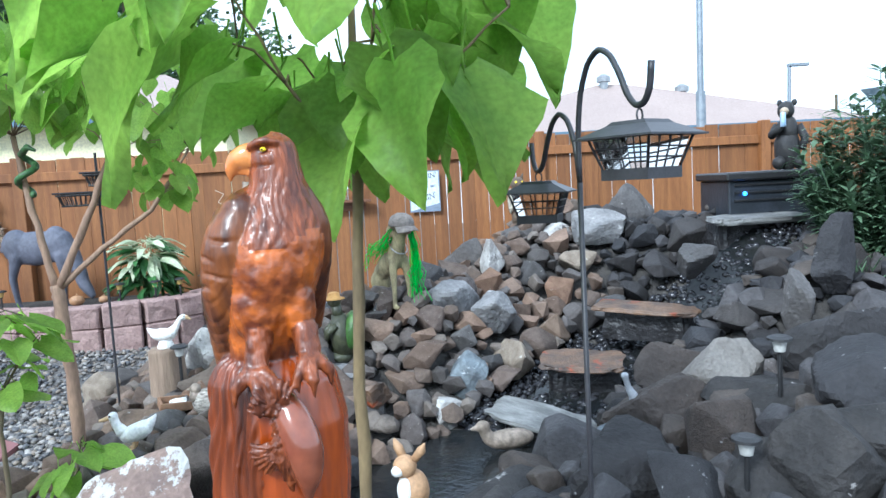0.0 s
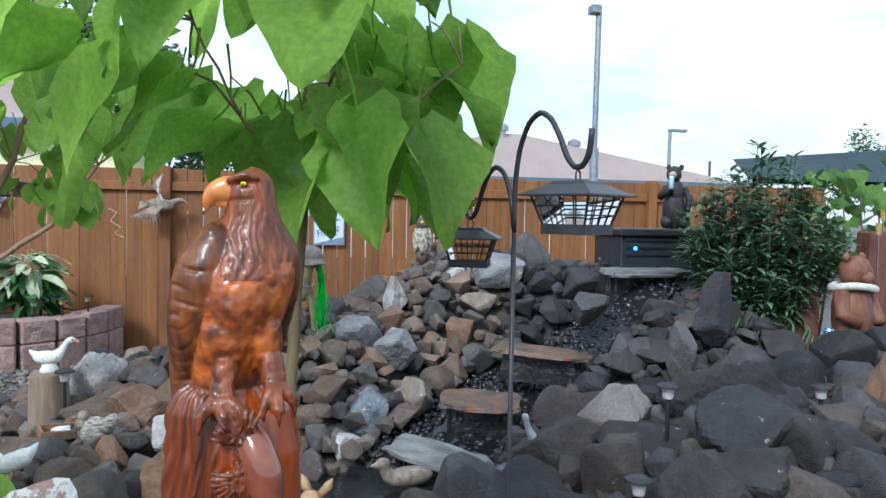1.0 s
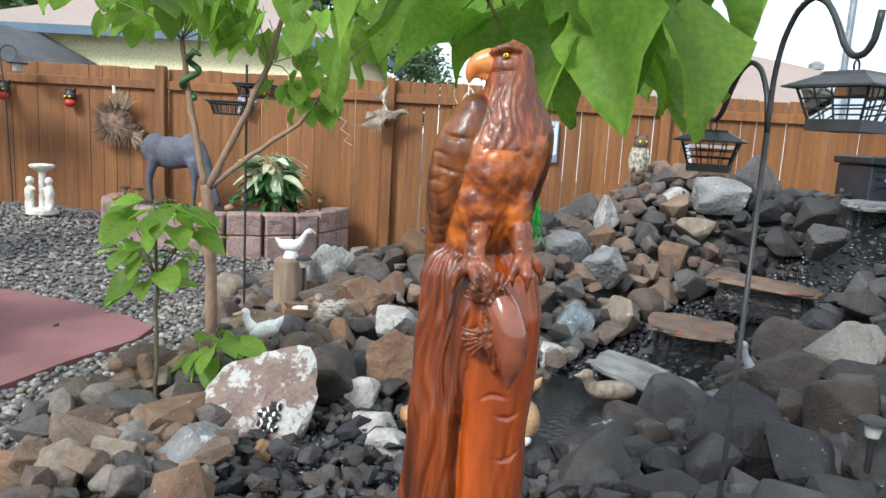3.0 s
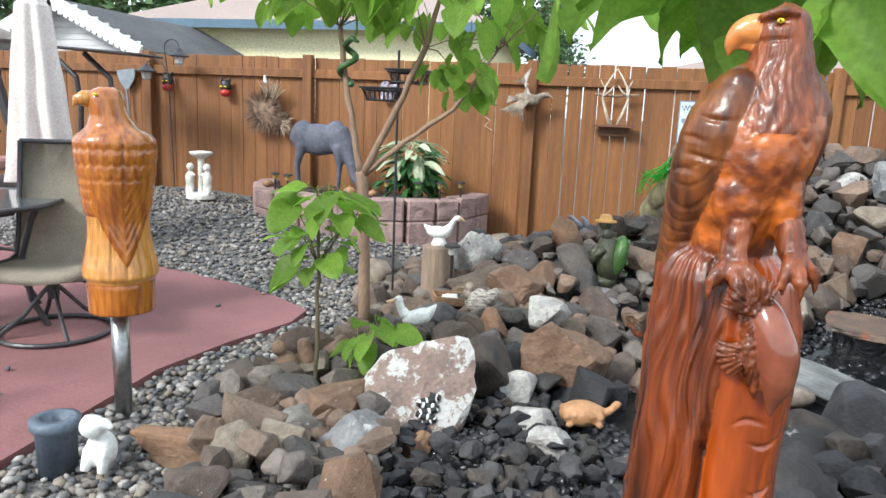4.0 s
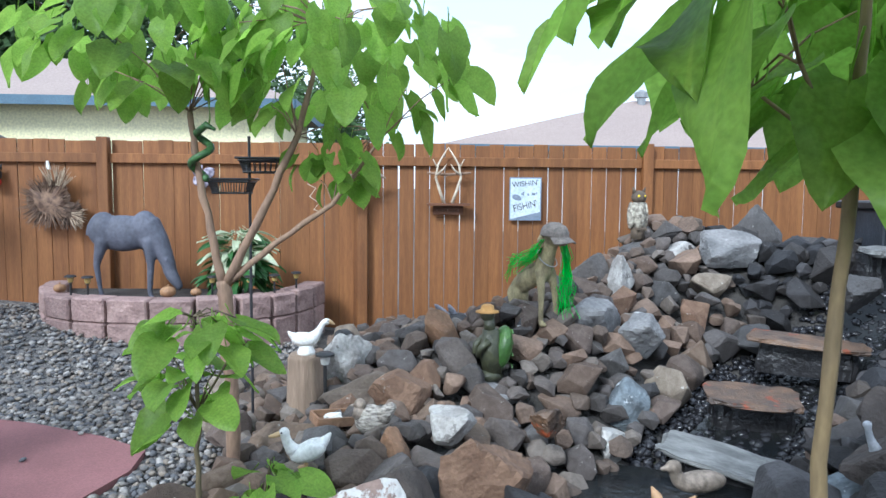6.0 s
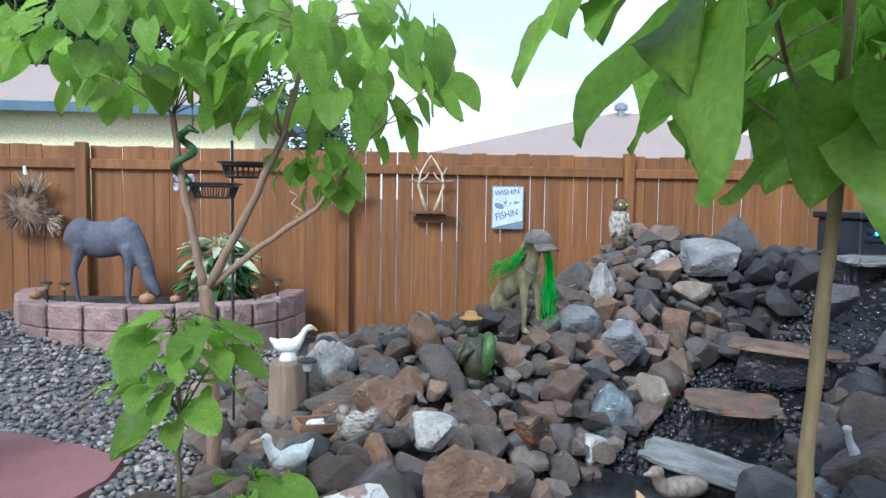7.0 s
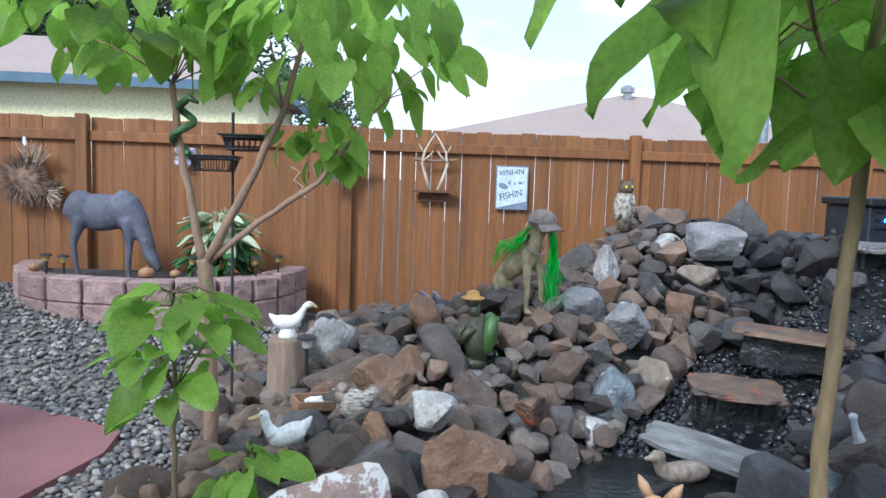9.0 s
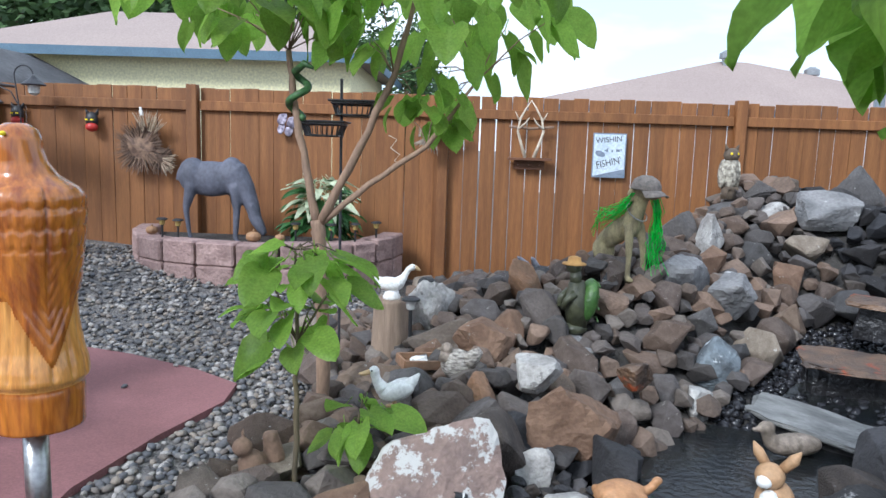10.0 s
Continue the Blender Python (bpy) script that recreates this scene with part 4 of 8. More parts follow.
# sapling
C = (-0.39, -4.5)
leafy_tree("sapling", "small leafy sapling growing from the gravel", [
    ([(C[0], C[1], -0.05), (C[0] + 0.005, C[1], 0.35), (C[0] + 0.01, C[1], 0.62), (C[0], C[1], 0.95)], [0.011, 0.010, 0.008, 0.004])],
    [(40, (C[0], C[1], 0.76), (0.21, 0.17, 0.25), 0.15)], "leaf", "bark_dark", 44, tip=(-0.05, 0.42))
leafy_tree("sapling", "low leafy shoot between the rocks", [
    ([(-0.23, -4.32, -0.05), (-0.21, -4.32, 0.18), (-0.18, -4.32, 0.3)], [0.008, 0.007, 0.004])],
    [(15, (-0.17, -4.34, 0.28), (0.15, 0.12, 0.09), 0.13)], "leaf", "bark_dark", 47, tip=(0.1, 0.5))

# ---- hooks with lanterns ----
def lantern(x, y, z, w, label, turn=0):
    """Black solar lantern: hipped cap, flared cage with panes, base; z: top of the cap."""
    t = thing("hanging_lantern", label, "lantern", "hanging lanterns", at=pose(x, y, z, 0, 0, turn))
    h = w / 2

    def frustum(bm, a, za, b, zb):
        va = [bm.verts.new((sx * a, sy * a, za)) for sx, sy in ((-1, -1), (1, -1), (1, 1), (-1, 1))]
        vb = [bm.verts.new((sx * b, sy * b, zb)) for sx, sy in ((-1, -1), (1, -1), (1, 1), (-1, 1))]
        for k in range(4):
            bm.faces.new((va[k], va[(k + 1) % 4], vb[(k + 1) % 4], vb[k]))
        bm.faces.new(va)
        bm.faces.new(vb)
    bm = bmesh.new()
    frustum(bm, h, -0.24 * w, h, -0.22 * w)
    frustum(bm, h * 0.97, -0.22 * w, h * 0.5, -0.10 * w)
    frustum(bm, h * 0.5, -0.10 * w, h * 0.42, -0.06 * w)
    part("cap", bm, "iron", t)
    bm = bmesh.new()
    frustum(bm, 0.30 * w, -0.68 * w, 0.30 * w, -0.56 * w)
    part("base", bm, "iron", t)
    bm = bmesh.new()
    frustum(bm, 0.27 * w, -0.56 * w, 0.36 * w, -0.245 * w)
    part("glass", bm, "clear", t, "ribbed clear panes")
    for sx, sy in ((-1, 0), (1, 0), (0, -1), (0, 1)):
        for f in (-1, -0.5, 0, 0.5, 1):
            lo, hi = 0.285 * w, 0.385 * w
            a = (sx * lo + (f * lo if sx == 0 else 0), sy * lo + (f * lo if sy == 0 else 0), -0.56 * w)
            b = (sx * hi + (f * hi if sx == 0 else 0), sy * hi + (f * hi if sy == 0 else 0), -0.24 * w)
            bm = bmesh.new()
            tube(bm, [a, b], 0.016 * w if abs(f) == 1 else 0.010 * w, 5)
            part("bar", bm, "iron", t)
        for u in (0.33, 0.66):
            r = (0.285 + 0.1 * u) * w
            z0 = (-0.56 + 0.32 * u) * w
            a = (sx * r - (r if sx == 0 else 0), sy * r - (r if sy == 0 else 0), z0)
            b = (sx * r + (r if sx == 0 else 0), sy * r + (r if sy == 0 else 0), z0)
            bm = bmesh.new()
            tube(bm, [a, b], 0.010 * w, 5)
            part("bar", bm, "iron", t)
    bm = bmesh.new()
    ring = [(0.05 * w * math.cos(k * 0.6283), 0, 0.0 + 0.07 * w * math.sin(k * 0.6283)) for k in range(11)]
    tube(bm, ring, 0.012 * w, 5)
    part("ring", bm, "iron", t)


HOOK = [(0.0, 1.36), (0.0, 1.48), (0.018, 1.565), (0.06, 1.628), (0.115, 1.650), (0.165, 1.628), (0.205, 1.58), (0.232, 1.535), (0.262, 1.510), (0.295, 1.510), (0.318, 1.535), (0.326, 1.588)]
crook = thing("garden_hook", "tall black metal double shepherd hook", "garden hook", "garden hooks", at=(1.667, -5.745, 0))
bm = bmesh.new()
tube(bm, [(-0.012, 0, -0.05), (0, 0, 0.7), (0, 0, 1.37)], 0.0068, 8)
part("rod", bm, "iron", crook, smooth=True)
for dx, dy, drop in ((0.187, -0.982, 0.0), (-0.143, 0.99, 0.115)):
    bm = bmesh.new()
    fine = []
    for (ra, za), (rb2, zb) in zip(HOOK, HOOK[1:]):
        for k in range(3):
            u = k / 3
            fine.append((ra + (rb2 - ra) * u, za + (zb - za) * u))
    fine.append(HOOK[-1])
    smooth_pts = [fine[0]] + [((fine[k - 1][0] + 2 * fine[k][0] + fine[k + 1][0]) / 4, (fine[k - 1][1] + 2 * fine[k][1] + fine[k + 1][1]) / 4) for k in range(1, len(fine) - 1)] + [fine[-1]]
    tube(bm, [(dx * r, dy * r, z - drop * smoothstep(1.36, 1.5, z)) for r, z in smooth_pts], 0.0068, 8)
    part("arm", bm, "iron", crook, smooth=True)
lantern(1.719, -6.018, 1.490, 0.186, "black hanging solar lantern with ribbed glass", 34)
lantern(1.627, -5.47, 1.378, 0.182, "black hanging solar lantern with ribbed glass", -22)

# ---- water ----
def water_mat():
    m = mat("water", (0.012, 0.014, 0.016), (0.02, 0.021, 0.02), 0.06, 5, 0.35, fine=26, distance=0.012)
    m.node_tree.nodes["Principled BSDF"].inputs["IOR"].default_value = 1.33
    return m


M["water"] = water_mat()
bm = bmesh.new()
ring = [bm.verts.new((1.38 + 0.82 * math.cos(a) * (1 + 0.08 * math.sin(3 * a)), -4.0 + 0.66 * math.sin(a) * (1 + 0.06 * math.cos(4 * a)), -0.075)) for a in np.linspace(0, 2 * math.pi, 40, endpoint=False)]
bm.faces.new(ring)
solo("pond", bm, "water", "small dark still pond between the stones", "water", kind="structure")
bm = bmesh.new()
prev = None
for (ax, ay, aw), (bx, by, bw) in zip(STREAM[:5], STREAM[1:6]):
    for k in range(8):
        u = k / 8
        x, y, w = ax + (bx - ax) * u, ay + (by - ay) * u, (aw + (bw - aw) * u) * 0.62
        nrm = Vector((-(by - ay), bx - ax, 0)).normalized()
        row = [bm.verts.new((x + nrm.x * w * s, y + nrm.y * w * s, ground_z(x + nrm.x * w * s, y + nrm.y * w * s) + 0.018)) for s in (-1, -0.5, 0, 0.5, 1)]
        if prev:
            for q in range(4):
                bm.faces.new((prev[q], prev[q + 1], row[q + 1], row[q]))
        prev = row
solo("stream", bm, "water", "dark water trickling over the stream bed", "water", kind="structure", smooth=True)


def slab(label, x, y, z, lx, ly, lz, rot, material, seed):
    rn2 = random.Random(seed)
    bm = bmesh.new()
    n = 36
    layers = []
    for zz, g in ((-0.5, 0.97), (-0.1, 1.0), (0.12, 0.97), (0.5, 0.96)):
        layers.append([bm.verts.new((lx / 2 * g * math.copysign(abs(math.cos(a)) ** 0.38, math.cos(a)) * (1 + 0.16 * noise.noise(Vector((math.cos(a) * 2.5, math.sin(a) * 2.5, seed + zz * 0.7)))), ly / 2 * g * math.copysign(abs(math.sin(a)) ** 0.38, math.sin(a)) * (1 + 0.3 * noise.noise(Vector((math.cos(a) * 3, math.sin(a) * 3, 7 * seed + zz * 0.7)))), zz * lz)) for a in np.linspace(0, 2 * math.pi, n, endpoint=False)])
    for a, b in zip(layers, layers[1:]):
        for k in range(n):
            bm.faces.new((a[k], a[(k + 1) % n], b[(k + 1) % n], b[k]))
    bm.faces.new(layers[0][::-1])
    bm.faces.new(layers[-1])
    return solo("stone_slab", bm, material, label, "stone slab", "waterfall slabs", at=pose(x, y, z, *rot))


slab("pale slate slab at the foot of the waterfall", 1.98, -3.50, 0.02, 0.66, 0.27, 0.028, (9, 3, -50), "slate", 1)
slab("rust-stained flat stone ledge in the stream", 2.36, -3.06, 0.215, 0.52, 0.36, 0.024, (5, 2, -18), "rust_slab", 2)
slab("rust-edged flat stone ledge in the stream", 2.90, -2.68, 0.445, 0.70, 0.26, 0.026, (4, 3, -32), "rust_slab", 3)
slab("long grey shelf stone under the spillway", 4.00, -2.15, 0.97, 0.74, 0.30, 0.05, (3, 0, 0), "slate", 4)
for k, (x, y, z, w, turn) in enumerate([(2.40, -2.98, 0.095, 0.5, -18), (2.95, -2.60, 0.32, 0.62, -32), (2.02, -3.46, -0.10, 0.55, -50), (4.0, -2.0, 0.84, 0.7, 0)]):
    slab("dark wet stone that carries a waterfall ledge", x, y, z, w * 0.92, 0.24, 0.2, (0, 0, turn), "wet_rock", 10 + k)

# spillway box with a blue lamp
M["blue_led"] = glow("blue_led", (0.05, 0.25, 1.0), 6.0)
M["dark_plastic"] = mat("dark_plastic", (0.02, 0.024, 0.03), (0.03, 0.035, 0.045), 0.35, 10, 0.3, fine=60)
spill = thing("spillway_box", "black plastic waterfall box with a blue lamp", "waterfall box", at=(0.10, 0, 0))
bm = bmesh.new()
box(bm, 3.74, 4.58, -2.02, -1.5, 0.86, 1.26, 0.01)
part("tank", bm, "dark_plastic", spill)
bm = bmesh.new()
box(bm, 3.71, 4.61, -2.06, -1.47, 1.262, 1.325, 0.012)
part("rim", bm, "black", spill)
bm = bmesh.new()
for z in (1.10, 1.16, 1.22):
    box(bm, 3.78, 4.54, -2.034, -2.022, z, z + 0.012)
part("rib", bm, "black", spill)
bm = bmesh.new()
blob(bm, (3.86, -2.036, 1.16), (0.016, 0.012, 0.016))
part("lamp", bm, "blue_led", spill, "small glowing blue lamp")

# black bear figure
M["bear"] = mat("bear", (0.014, 0.014, 0.016), (0.024, 0.023, 0.022), 0.65, 14, 0.6, fine=50, distance=0.006)
M["muzzle"] = mat("muzzle", (0.45, 0.36, 0.26), (0.35, 0.28, 0.2), 0.6, 14, 0.2)
M["can"] = mat("can", (0.5, 0.62, 0.75), (0.35, 0.5, 0.7), 0.3, 20, 0, metal=0.5)
bm = bmesh.new()
blob(bm, (0, 0, 0.15), (0.10, 0.09, 0.16), rough=0.12, sub=3)
blob(bm, (0, 0, 0.28), (0.085, 0.08, 0.10), rough=0.1, sub=3)
blob(bm, (-0.01, -0.01, 0.42), (0.065, 0.07, 0.065), rough=0.08, sub=3)
for s in (-1, 1):
    blob(bm, (s * 0.055, 0.01, 0.475), (0.022, 0.012, 0.024))
    blob(bm, (s * 0.075, -0.05, 0.05), (0.05, 0.085, 0.05), rough=0.1)
tube(bm, [(-0.08, -0.01, 0.31), (-0.125, -0.05, 0.25), (-0.08, -0.1, 0.29), (-0.05, -0.11, 0.33)], [0.032, 0.033, 0.028, 0.022], 9)
tube(bm, [(0.08, -0.01, 0.31), (0.125, -0.03, 0.22), (0.10, -0.06, 0.14)], [0.032, 0.033, 0.026], 9)
blob(bm, (-0.035, -0.07, 0.41), (0.034, 0.045, 0.03), slot=1)
lathe(bm, [(0.02, 0.30), (0.022, 0.31), (0.022, 0.39), (0.018, 0.40)], 14, (-0.055, -0.125, 0.0), 2)
solo("bear_statue", bm, ["bear", "muzzle", "can"], "black bear figure holding a can, on the spillway", "statue", at=pose(4.43, -1.82, 1.325, 0, 0, -20) @ Matrix.Diagonal((0.98, 1.05, 1.12, 1)), smooth=True)

# ---- lamps on stakes ----
M["lamp_glass"] = mat("lamp_glass", (0.5, 0.5, 0.47), (0.4, 0.4, 0.38), 0.25, 30, 0.2)


def path_light_mesh(t, w, h, glass="lamp_glass"):
    bm = bmesh.new()
    lathe(bm, [(w * 0.30, h - w * 0.05), (w * 0.5, h - w * 0.14), (w * 0.52, h - w * 0.24), (w * 0.34, h - w * 0.26), (0.01, h - w * 0.26)], 18)
    part("cap", bm, "black", t)
    bm = bmesh.new()
    lathe(bm, [(w * 0.30, h - w * 0.27), (w * 0.22, h - w * 0.72)], 18)
    part("glass", bm, glass, t, "frosted lamp glass")
    bm = bmesh.new()
    lathe(bm, [(w * 0.24, h - w * 0.72), (w * 0.1, h - w * 0.80), (w * 0.09, -0.1), (0.001, -0.14)], 12)
    part("stake", bm, "black", t)


for x, y, z, w, h in ((2.87, -4.46, 0.30, 0.105, 0.34), (3.76, -4.4, 0.28, 0.105, 0.31), (2.44, -5.0, 0.10, 0.105, 0.32), (-0.07, -3.16, 0.18, 0.10, 0.34)):
    t = thing("path_light", "small black solar path light among the rocks", "path light", "solar path lights", at=(x, y, z))
    path_light_mesh(t, w, h)
M["amber"] = mat("amber", (0.45, 0.33, 0.12), (0.35, 0.25, 0.08), 0.3, 30, 0.2)
for x, y in ((-2.35, -0.92), (-2.19, -0.98), (-0.9, -0.93), (-0.71, -0.84), (-0.55, -0.66), (-1.2, -0.95)):
    t = thing("path_light", "small bronze solar light standing in the planter", "path light", "planter lights", at=(x, y, 0.44))
    path_light_mesh(t, 0.09, 0.22, "amber")

# ---- planter ----
planter = thing("planter", "curved planter of reddish concrete wall blocks", "planter")
ARC = [(-2.80, -0.12), (-2.70, -0.52), (-2.52, -0.83), (-2.25, -1.03), (-1.95, -1.13), (-1.62, -1.18), (-1.28, -1.17), (-0.98, -1.08), (-0.76, -0.92), (-0.60, -0.72), (-0.49, -0.48), (-0.43, -0.18)]
rb = random.Random(6)
for (ax, ay), (bx, by) in zip(ARC, ARC[1:]):
    d = Vector((bx - ax, by - ay, 0))
    ang = math.degrees(math.atan2(d.y, d.x))
    zg = min(ground_z(ax, ay), ground_z(bx, by)) - 0.08
    for z0, z1, push in ((zg, 0.30, 0.0), (0.303, 0.50 + rb.uniform(-0.012, 0.012), rb.uniform(-0.012, 0.012))):
        bm = bmesh.new()
        L = d.length - 0.006
        box(bm, 0.003, L, -0.09, 0.11, 0, z1 - z0, 0.014)
        bmesh.ops.subdivide_edges(bm, edges=[e for e in bm.edges if e.calc_length() > 0.1], cuts=3, use_grid_fill=True)
        for v in bm.verts:
            if v.co.y < -0.05:
                v.co.y += 0.014 * noise.noise(Vector((v.co.x * 14, v.co.z * 14, ax * 5 + z0)))
        ob = part("block", bm, "block", planter)
        ob.matrix_basis = pose(ax, ay + push * 0.5, z0, 0, 0, ang)
bm = bmesh.new()
bm.faces.new([bm.verts.new((x * 0.97 - 0.045, y * 0.93, 0.43)) for x, y in ARC])
part("soil", bm, "soil", planter)

# deer figure grazing in the planter
M["deer"] = mat("deer", (0.115, 0.12, 0.155), (0.075, 0.078, 0.1), 0.7, 8, 0.4, fine=40)
bm = bmesh.new()
blob(bm, (0, 0, 0.40), (0.25, 0.095, 0.115), rough=0.06, sub=3)
blob(bm, (-0.16, 0, 0.42), (0.12, 0.10, 0.115), sub=3)
blob(bm, (0.17, 0, 0.42), (0.11, 0.09, 0.125), sub=3)
tube(bm, [(0.2, 0, 0.45), (0.29, -0.01, 0.34), (0.36, -0.02, 0.20), (0.38, -0.02, 0.12)], [0.095, 0.075, 0.055, 0.045], 12)
tube(bm, [(0.345, -0.02, 0.19), (0.41, -0.03, 0.11), (0.455, -0.03, 0.05)], [0.05, 0.045, 0.025], 10)
for s in (-1, 1):
    tube(bm, [(0.35, s * 0.035, 0.2), (0.36, s * 0.09, 0.24)], [0.02, 0.006], 6)
for x, s in ((-0.2, 1), (-0.15, -1), (0.16, 1), (0.21, -1)):
    b = -0.05 if x < 0 else 0.02
    tube(bm, [(x, s * 0.05, 0.36), (x + b, s * 0.055, 0.2), (x + b * 0.4, s * 0.055, 0.02), (x + b * 0.4 + 0.02, s * 0.055, -0.01)], [0.055, 0.028, 0.019, 0.026], 9)
tube(bm, [(-0.26, 0, 0.45), (-0.30, 0, 0.38)], [0.03, 0.012], 8)
deer = solo("deer_statue", bm, "deer", "dark grey grazing deer figure in the planter", "statue", at=pose(-2.02, -0.62, 0.43) @ Matrix.Diagonal((1.06, 1.2, 1.38, 1)), smooth=True)
skin = deer.modifiers.new("skin", "REMESH")
skin.mode, skin.voxel_size, skin.use_smooth_shade = "VOXEL", 0.011, True
soft = deer.modifiers.new("soften", "SMOOTH")
soft.factor, soft.iterations = 0.5, 14

# variegated plant
M["hosta_leaf"] = leaf_mat("hosta_leaf", (0.055, 0.15, 0.045), (0.035, 0.11, 0.03), 0.2)
M["white_leaf"] = leaf_mat("white_leaf", (0.55, 0.60, 0.42), (0.42, 0.50, 0.32), 0.3)
hosta = thing("leafy_plant", "bushy plant with dark and white variegated leaves", "plant", at=(-1.05, -0.62, 0.43))
hl = [leaf_mesh("leaf", 0.2, 0.09, 0.3, 0.2, 1, k, mm) for k, mm in enumerate(("hosta_leaf", "hosta_leaf", "white_leaf"))]
rh = random.Random(8)
for k in range(140):
    a, q = rh.uniform(0, 6.28), rh.random()
    zz = 0.06 + 0.46 * q
    rr = 0.36 * math.sqrt(1 - 0.75 * q) * rh.uniform(0.5, 1)
    out = Vector((math.cos(a), math.sin(a), 0))
    ob = new("leaf", hl[2] if q > 0.48 and rh.random() < 0.8 else hl[rh.randint(0, 1)])
    ob.parent = hosta
    ob.matrix_basis = leaf_pose(out * rr * 0.7 + Vector((0, 0, zz + 0.05)), out, rh.uniform(0.0, 0.55) if q < 0.7 else rh.uniform(-0.5, 0.15), rh.uniform(-0.5, 0.5), rh.uniform(0.75, 1.2))
bm = bmesh.new()
for k in range(12):
    a = k * 0.52
    tube(bm, [(0, 0, 0), (0.08 * math.cos(a), 0.08 * math.sin(a), 0.2), (0.15 * math.cos(a), 0.15 * math.sin(a), 0.36)], [0.006, 0.005, 0.003], 5)
part("stem", bm, "hosta_leaf", hosta)

M["pumpkin"] = mat("pumpkin", (0.34, 0.19, 0.09), (0.22, 0.12, 0.06), 0.6, 14, 0.3)
for x, y, s in ((-1.53, -1.05, 0.055), (-2.5, -0.78, 0.045), (-1.32, -1.0, 0.04)):
    bm = bmesh.new()
    loft(bm, [(0, 0, 0, 0.6 * s, 0.6 * s), (0.3 * s, 0, 0, s, s), (0.8 * s, 0, 0, 1.08 * s, 1.08 * s), (1.3 * s, 0, 0, 0.85 * s, 0.85 * s), (1.5 * s, 0, 0, 0.3 * s, 0.3 * s)], 40, lambda z, a: 1 + 0.06 * abs(math.sin(4 * a)))
    tube(bm, [(0, 0, 1.45 * s), (0.1 * s, 0, 1.8 * s)], [0.16 * s, 0.12 * s], 7)
    solo("gourd_ornament", bm, "pumpkin", "small orange-brown gourd ornament on the planter", "ornament", "planter ornaments", at=(x, y, 0.495), smooth=True)

# ---- hung on the fence ----
M["sign_face"] = mat("sign_face", (0.62, 0.70, 0.78), (0.52, 0.61, 0.70), 0.45, 6, 0.05, spots=((0.35, 0.42, 0.5), 0.02, 5.0))
M["sign_ink"] = mat("sign_ink", (0.02, 0.02, 0.022), (0.03, 0.03, 0.03), 0.6, 10, 0)
M["sign_grey"] = mat("sign_grey", (0.22, 0.26, 0.33), (0.16, 0.2, 0.26), 0.5, 10, 0)
sign = thing("metal_sign", "weathered blue-white tin fishing sign on the fence", "sign", at=pose(1.581, -0.034, 1.293, 0, 0, 0))
bm = bmesh.new()
box(bm, -0.158, 0.158, -0.002, 0.002, -0.21, 0.21, 0.001)
part("plate", bm, "sign_grey", sign)
bm = bmesh.new()
box(bm, -0.147, 0.147, -0.0045, -0.0022, -0.125, 0.198)
vs = [bm.verts.new(p) for p in ((-0.147, -0.0035, -0.126), (0.147, -0.0035, -0.126), (-0.147, -0.0035, -0.198))]
bm.faces.new(vs)
part("printed_face", bm, "sign_face", sign, "pale blue-white printed face")


def lettering(text, x, z, size, parent, tilt=0.0, stretch=1.0):
    c = bpy.data.curves.new("lettering", "FONT")
    c.body, c.size, c.extrude, c.align_x = text, size, 0.0006, "CENTER"
    tmp = bpy.data.objects.new("lettering", c)
    scene.collection.objects.link(tmp)
    bpy.context.view_layer.update()
    me = bpy.data.meshes.new_from_object(tmp.evaluated_get(bpy.context.evaluated_depsgraph_get()))
    bpy.data.objects.remove(tmp)
    me.materials.clear()
    me.materials.append(M["sign_ink"])
    ob = new("lettering", me)
    ob.parent = parent
    ob.matrix_basis = pose(x, -0.0056, z, 90, -tilt, 0) @ Matrix.Diagonal((stretch, 1, 1, 1))


lettering("WISHIN'", 0.0, 0.125, 0.075, sign, 6, 0.95)
lettering("FISHIN'", 0.005, -0.098, 0.095, sign, 14, 0.82)
bm = bmesh.new()
blob(bm, (-0.085, -0.0052, 0.014), (0.05, 0.0015, 0.028), (0, 20, 0))
vs = [bm.verts.new(p) for p in ((-0.05, -0.0055, 0.045), (-0.01, -0.0055, 0.075), (-0.015, -0.0055, 0.03))]
bm.faces.new(vs)
part("fish_print", bm, "sign_grey", sign)
for k, w in enumerate((0.02, 0.05, 0.014)):
    bm = bmesh.new()
    box(bm, 0.02 + k * 0.042, 0.02 + k * 0.042 + w * 0.7, -0.0056, -0.0045, 0.03 + 0.006 * k, 0.055 + 0.006 * k)
    part("faded_print", bm, "sign_grey", sign)

# antlers on a shelf
M["antler"] = mat("antler", (0.66, 0.58, 0.46), (0.5, 0.42, 0.32), 0.5, 14, 0.4, fine=50)
M["shelf_wood"] = mat("shelf_wood", (0.16, 0.065, 0.03), (0.11, 0.045, 0.02), 0.6, 6, 0.3, fine=40, stretch=(0.5, 6, 6))
shelf = thing("wall_shelf", "small brown wooden shelf with pegs on the fence", "shelf", at=(0.82, -0.075, 1.235))
bm = bmesh.new()
box(bm, -0.2, 0.21, -0.075, 0.042, -0.012, 0.012, 0.003)
part("board", bm, "shelf_wood", shelf)
bm = bmesh.new()
box(bm, -0.14, 0.15, 0.02, 0.04, -0.10, -0.013, 0.003)
part("back", bm, "shelf_wood", shelf)
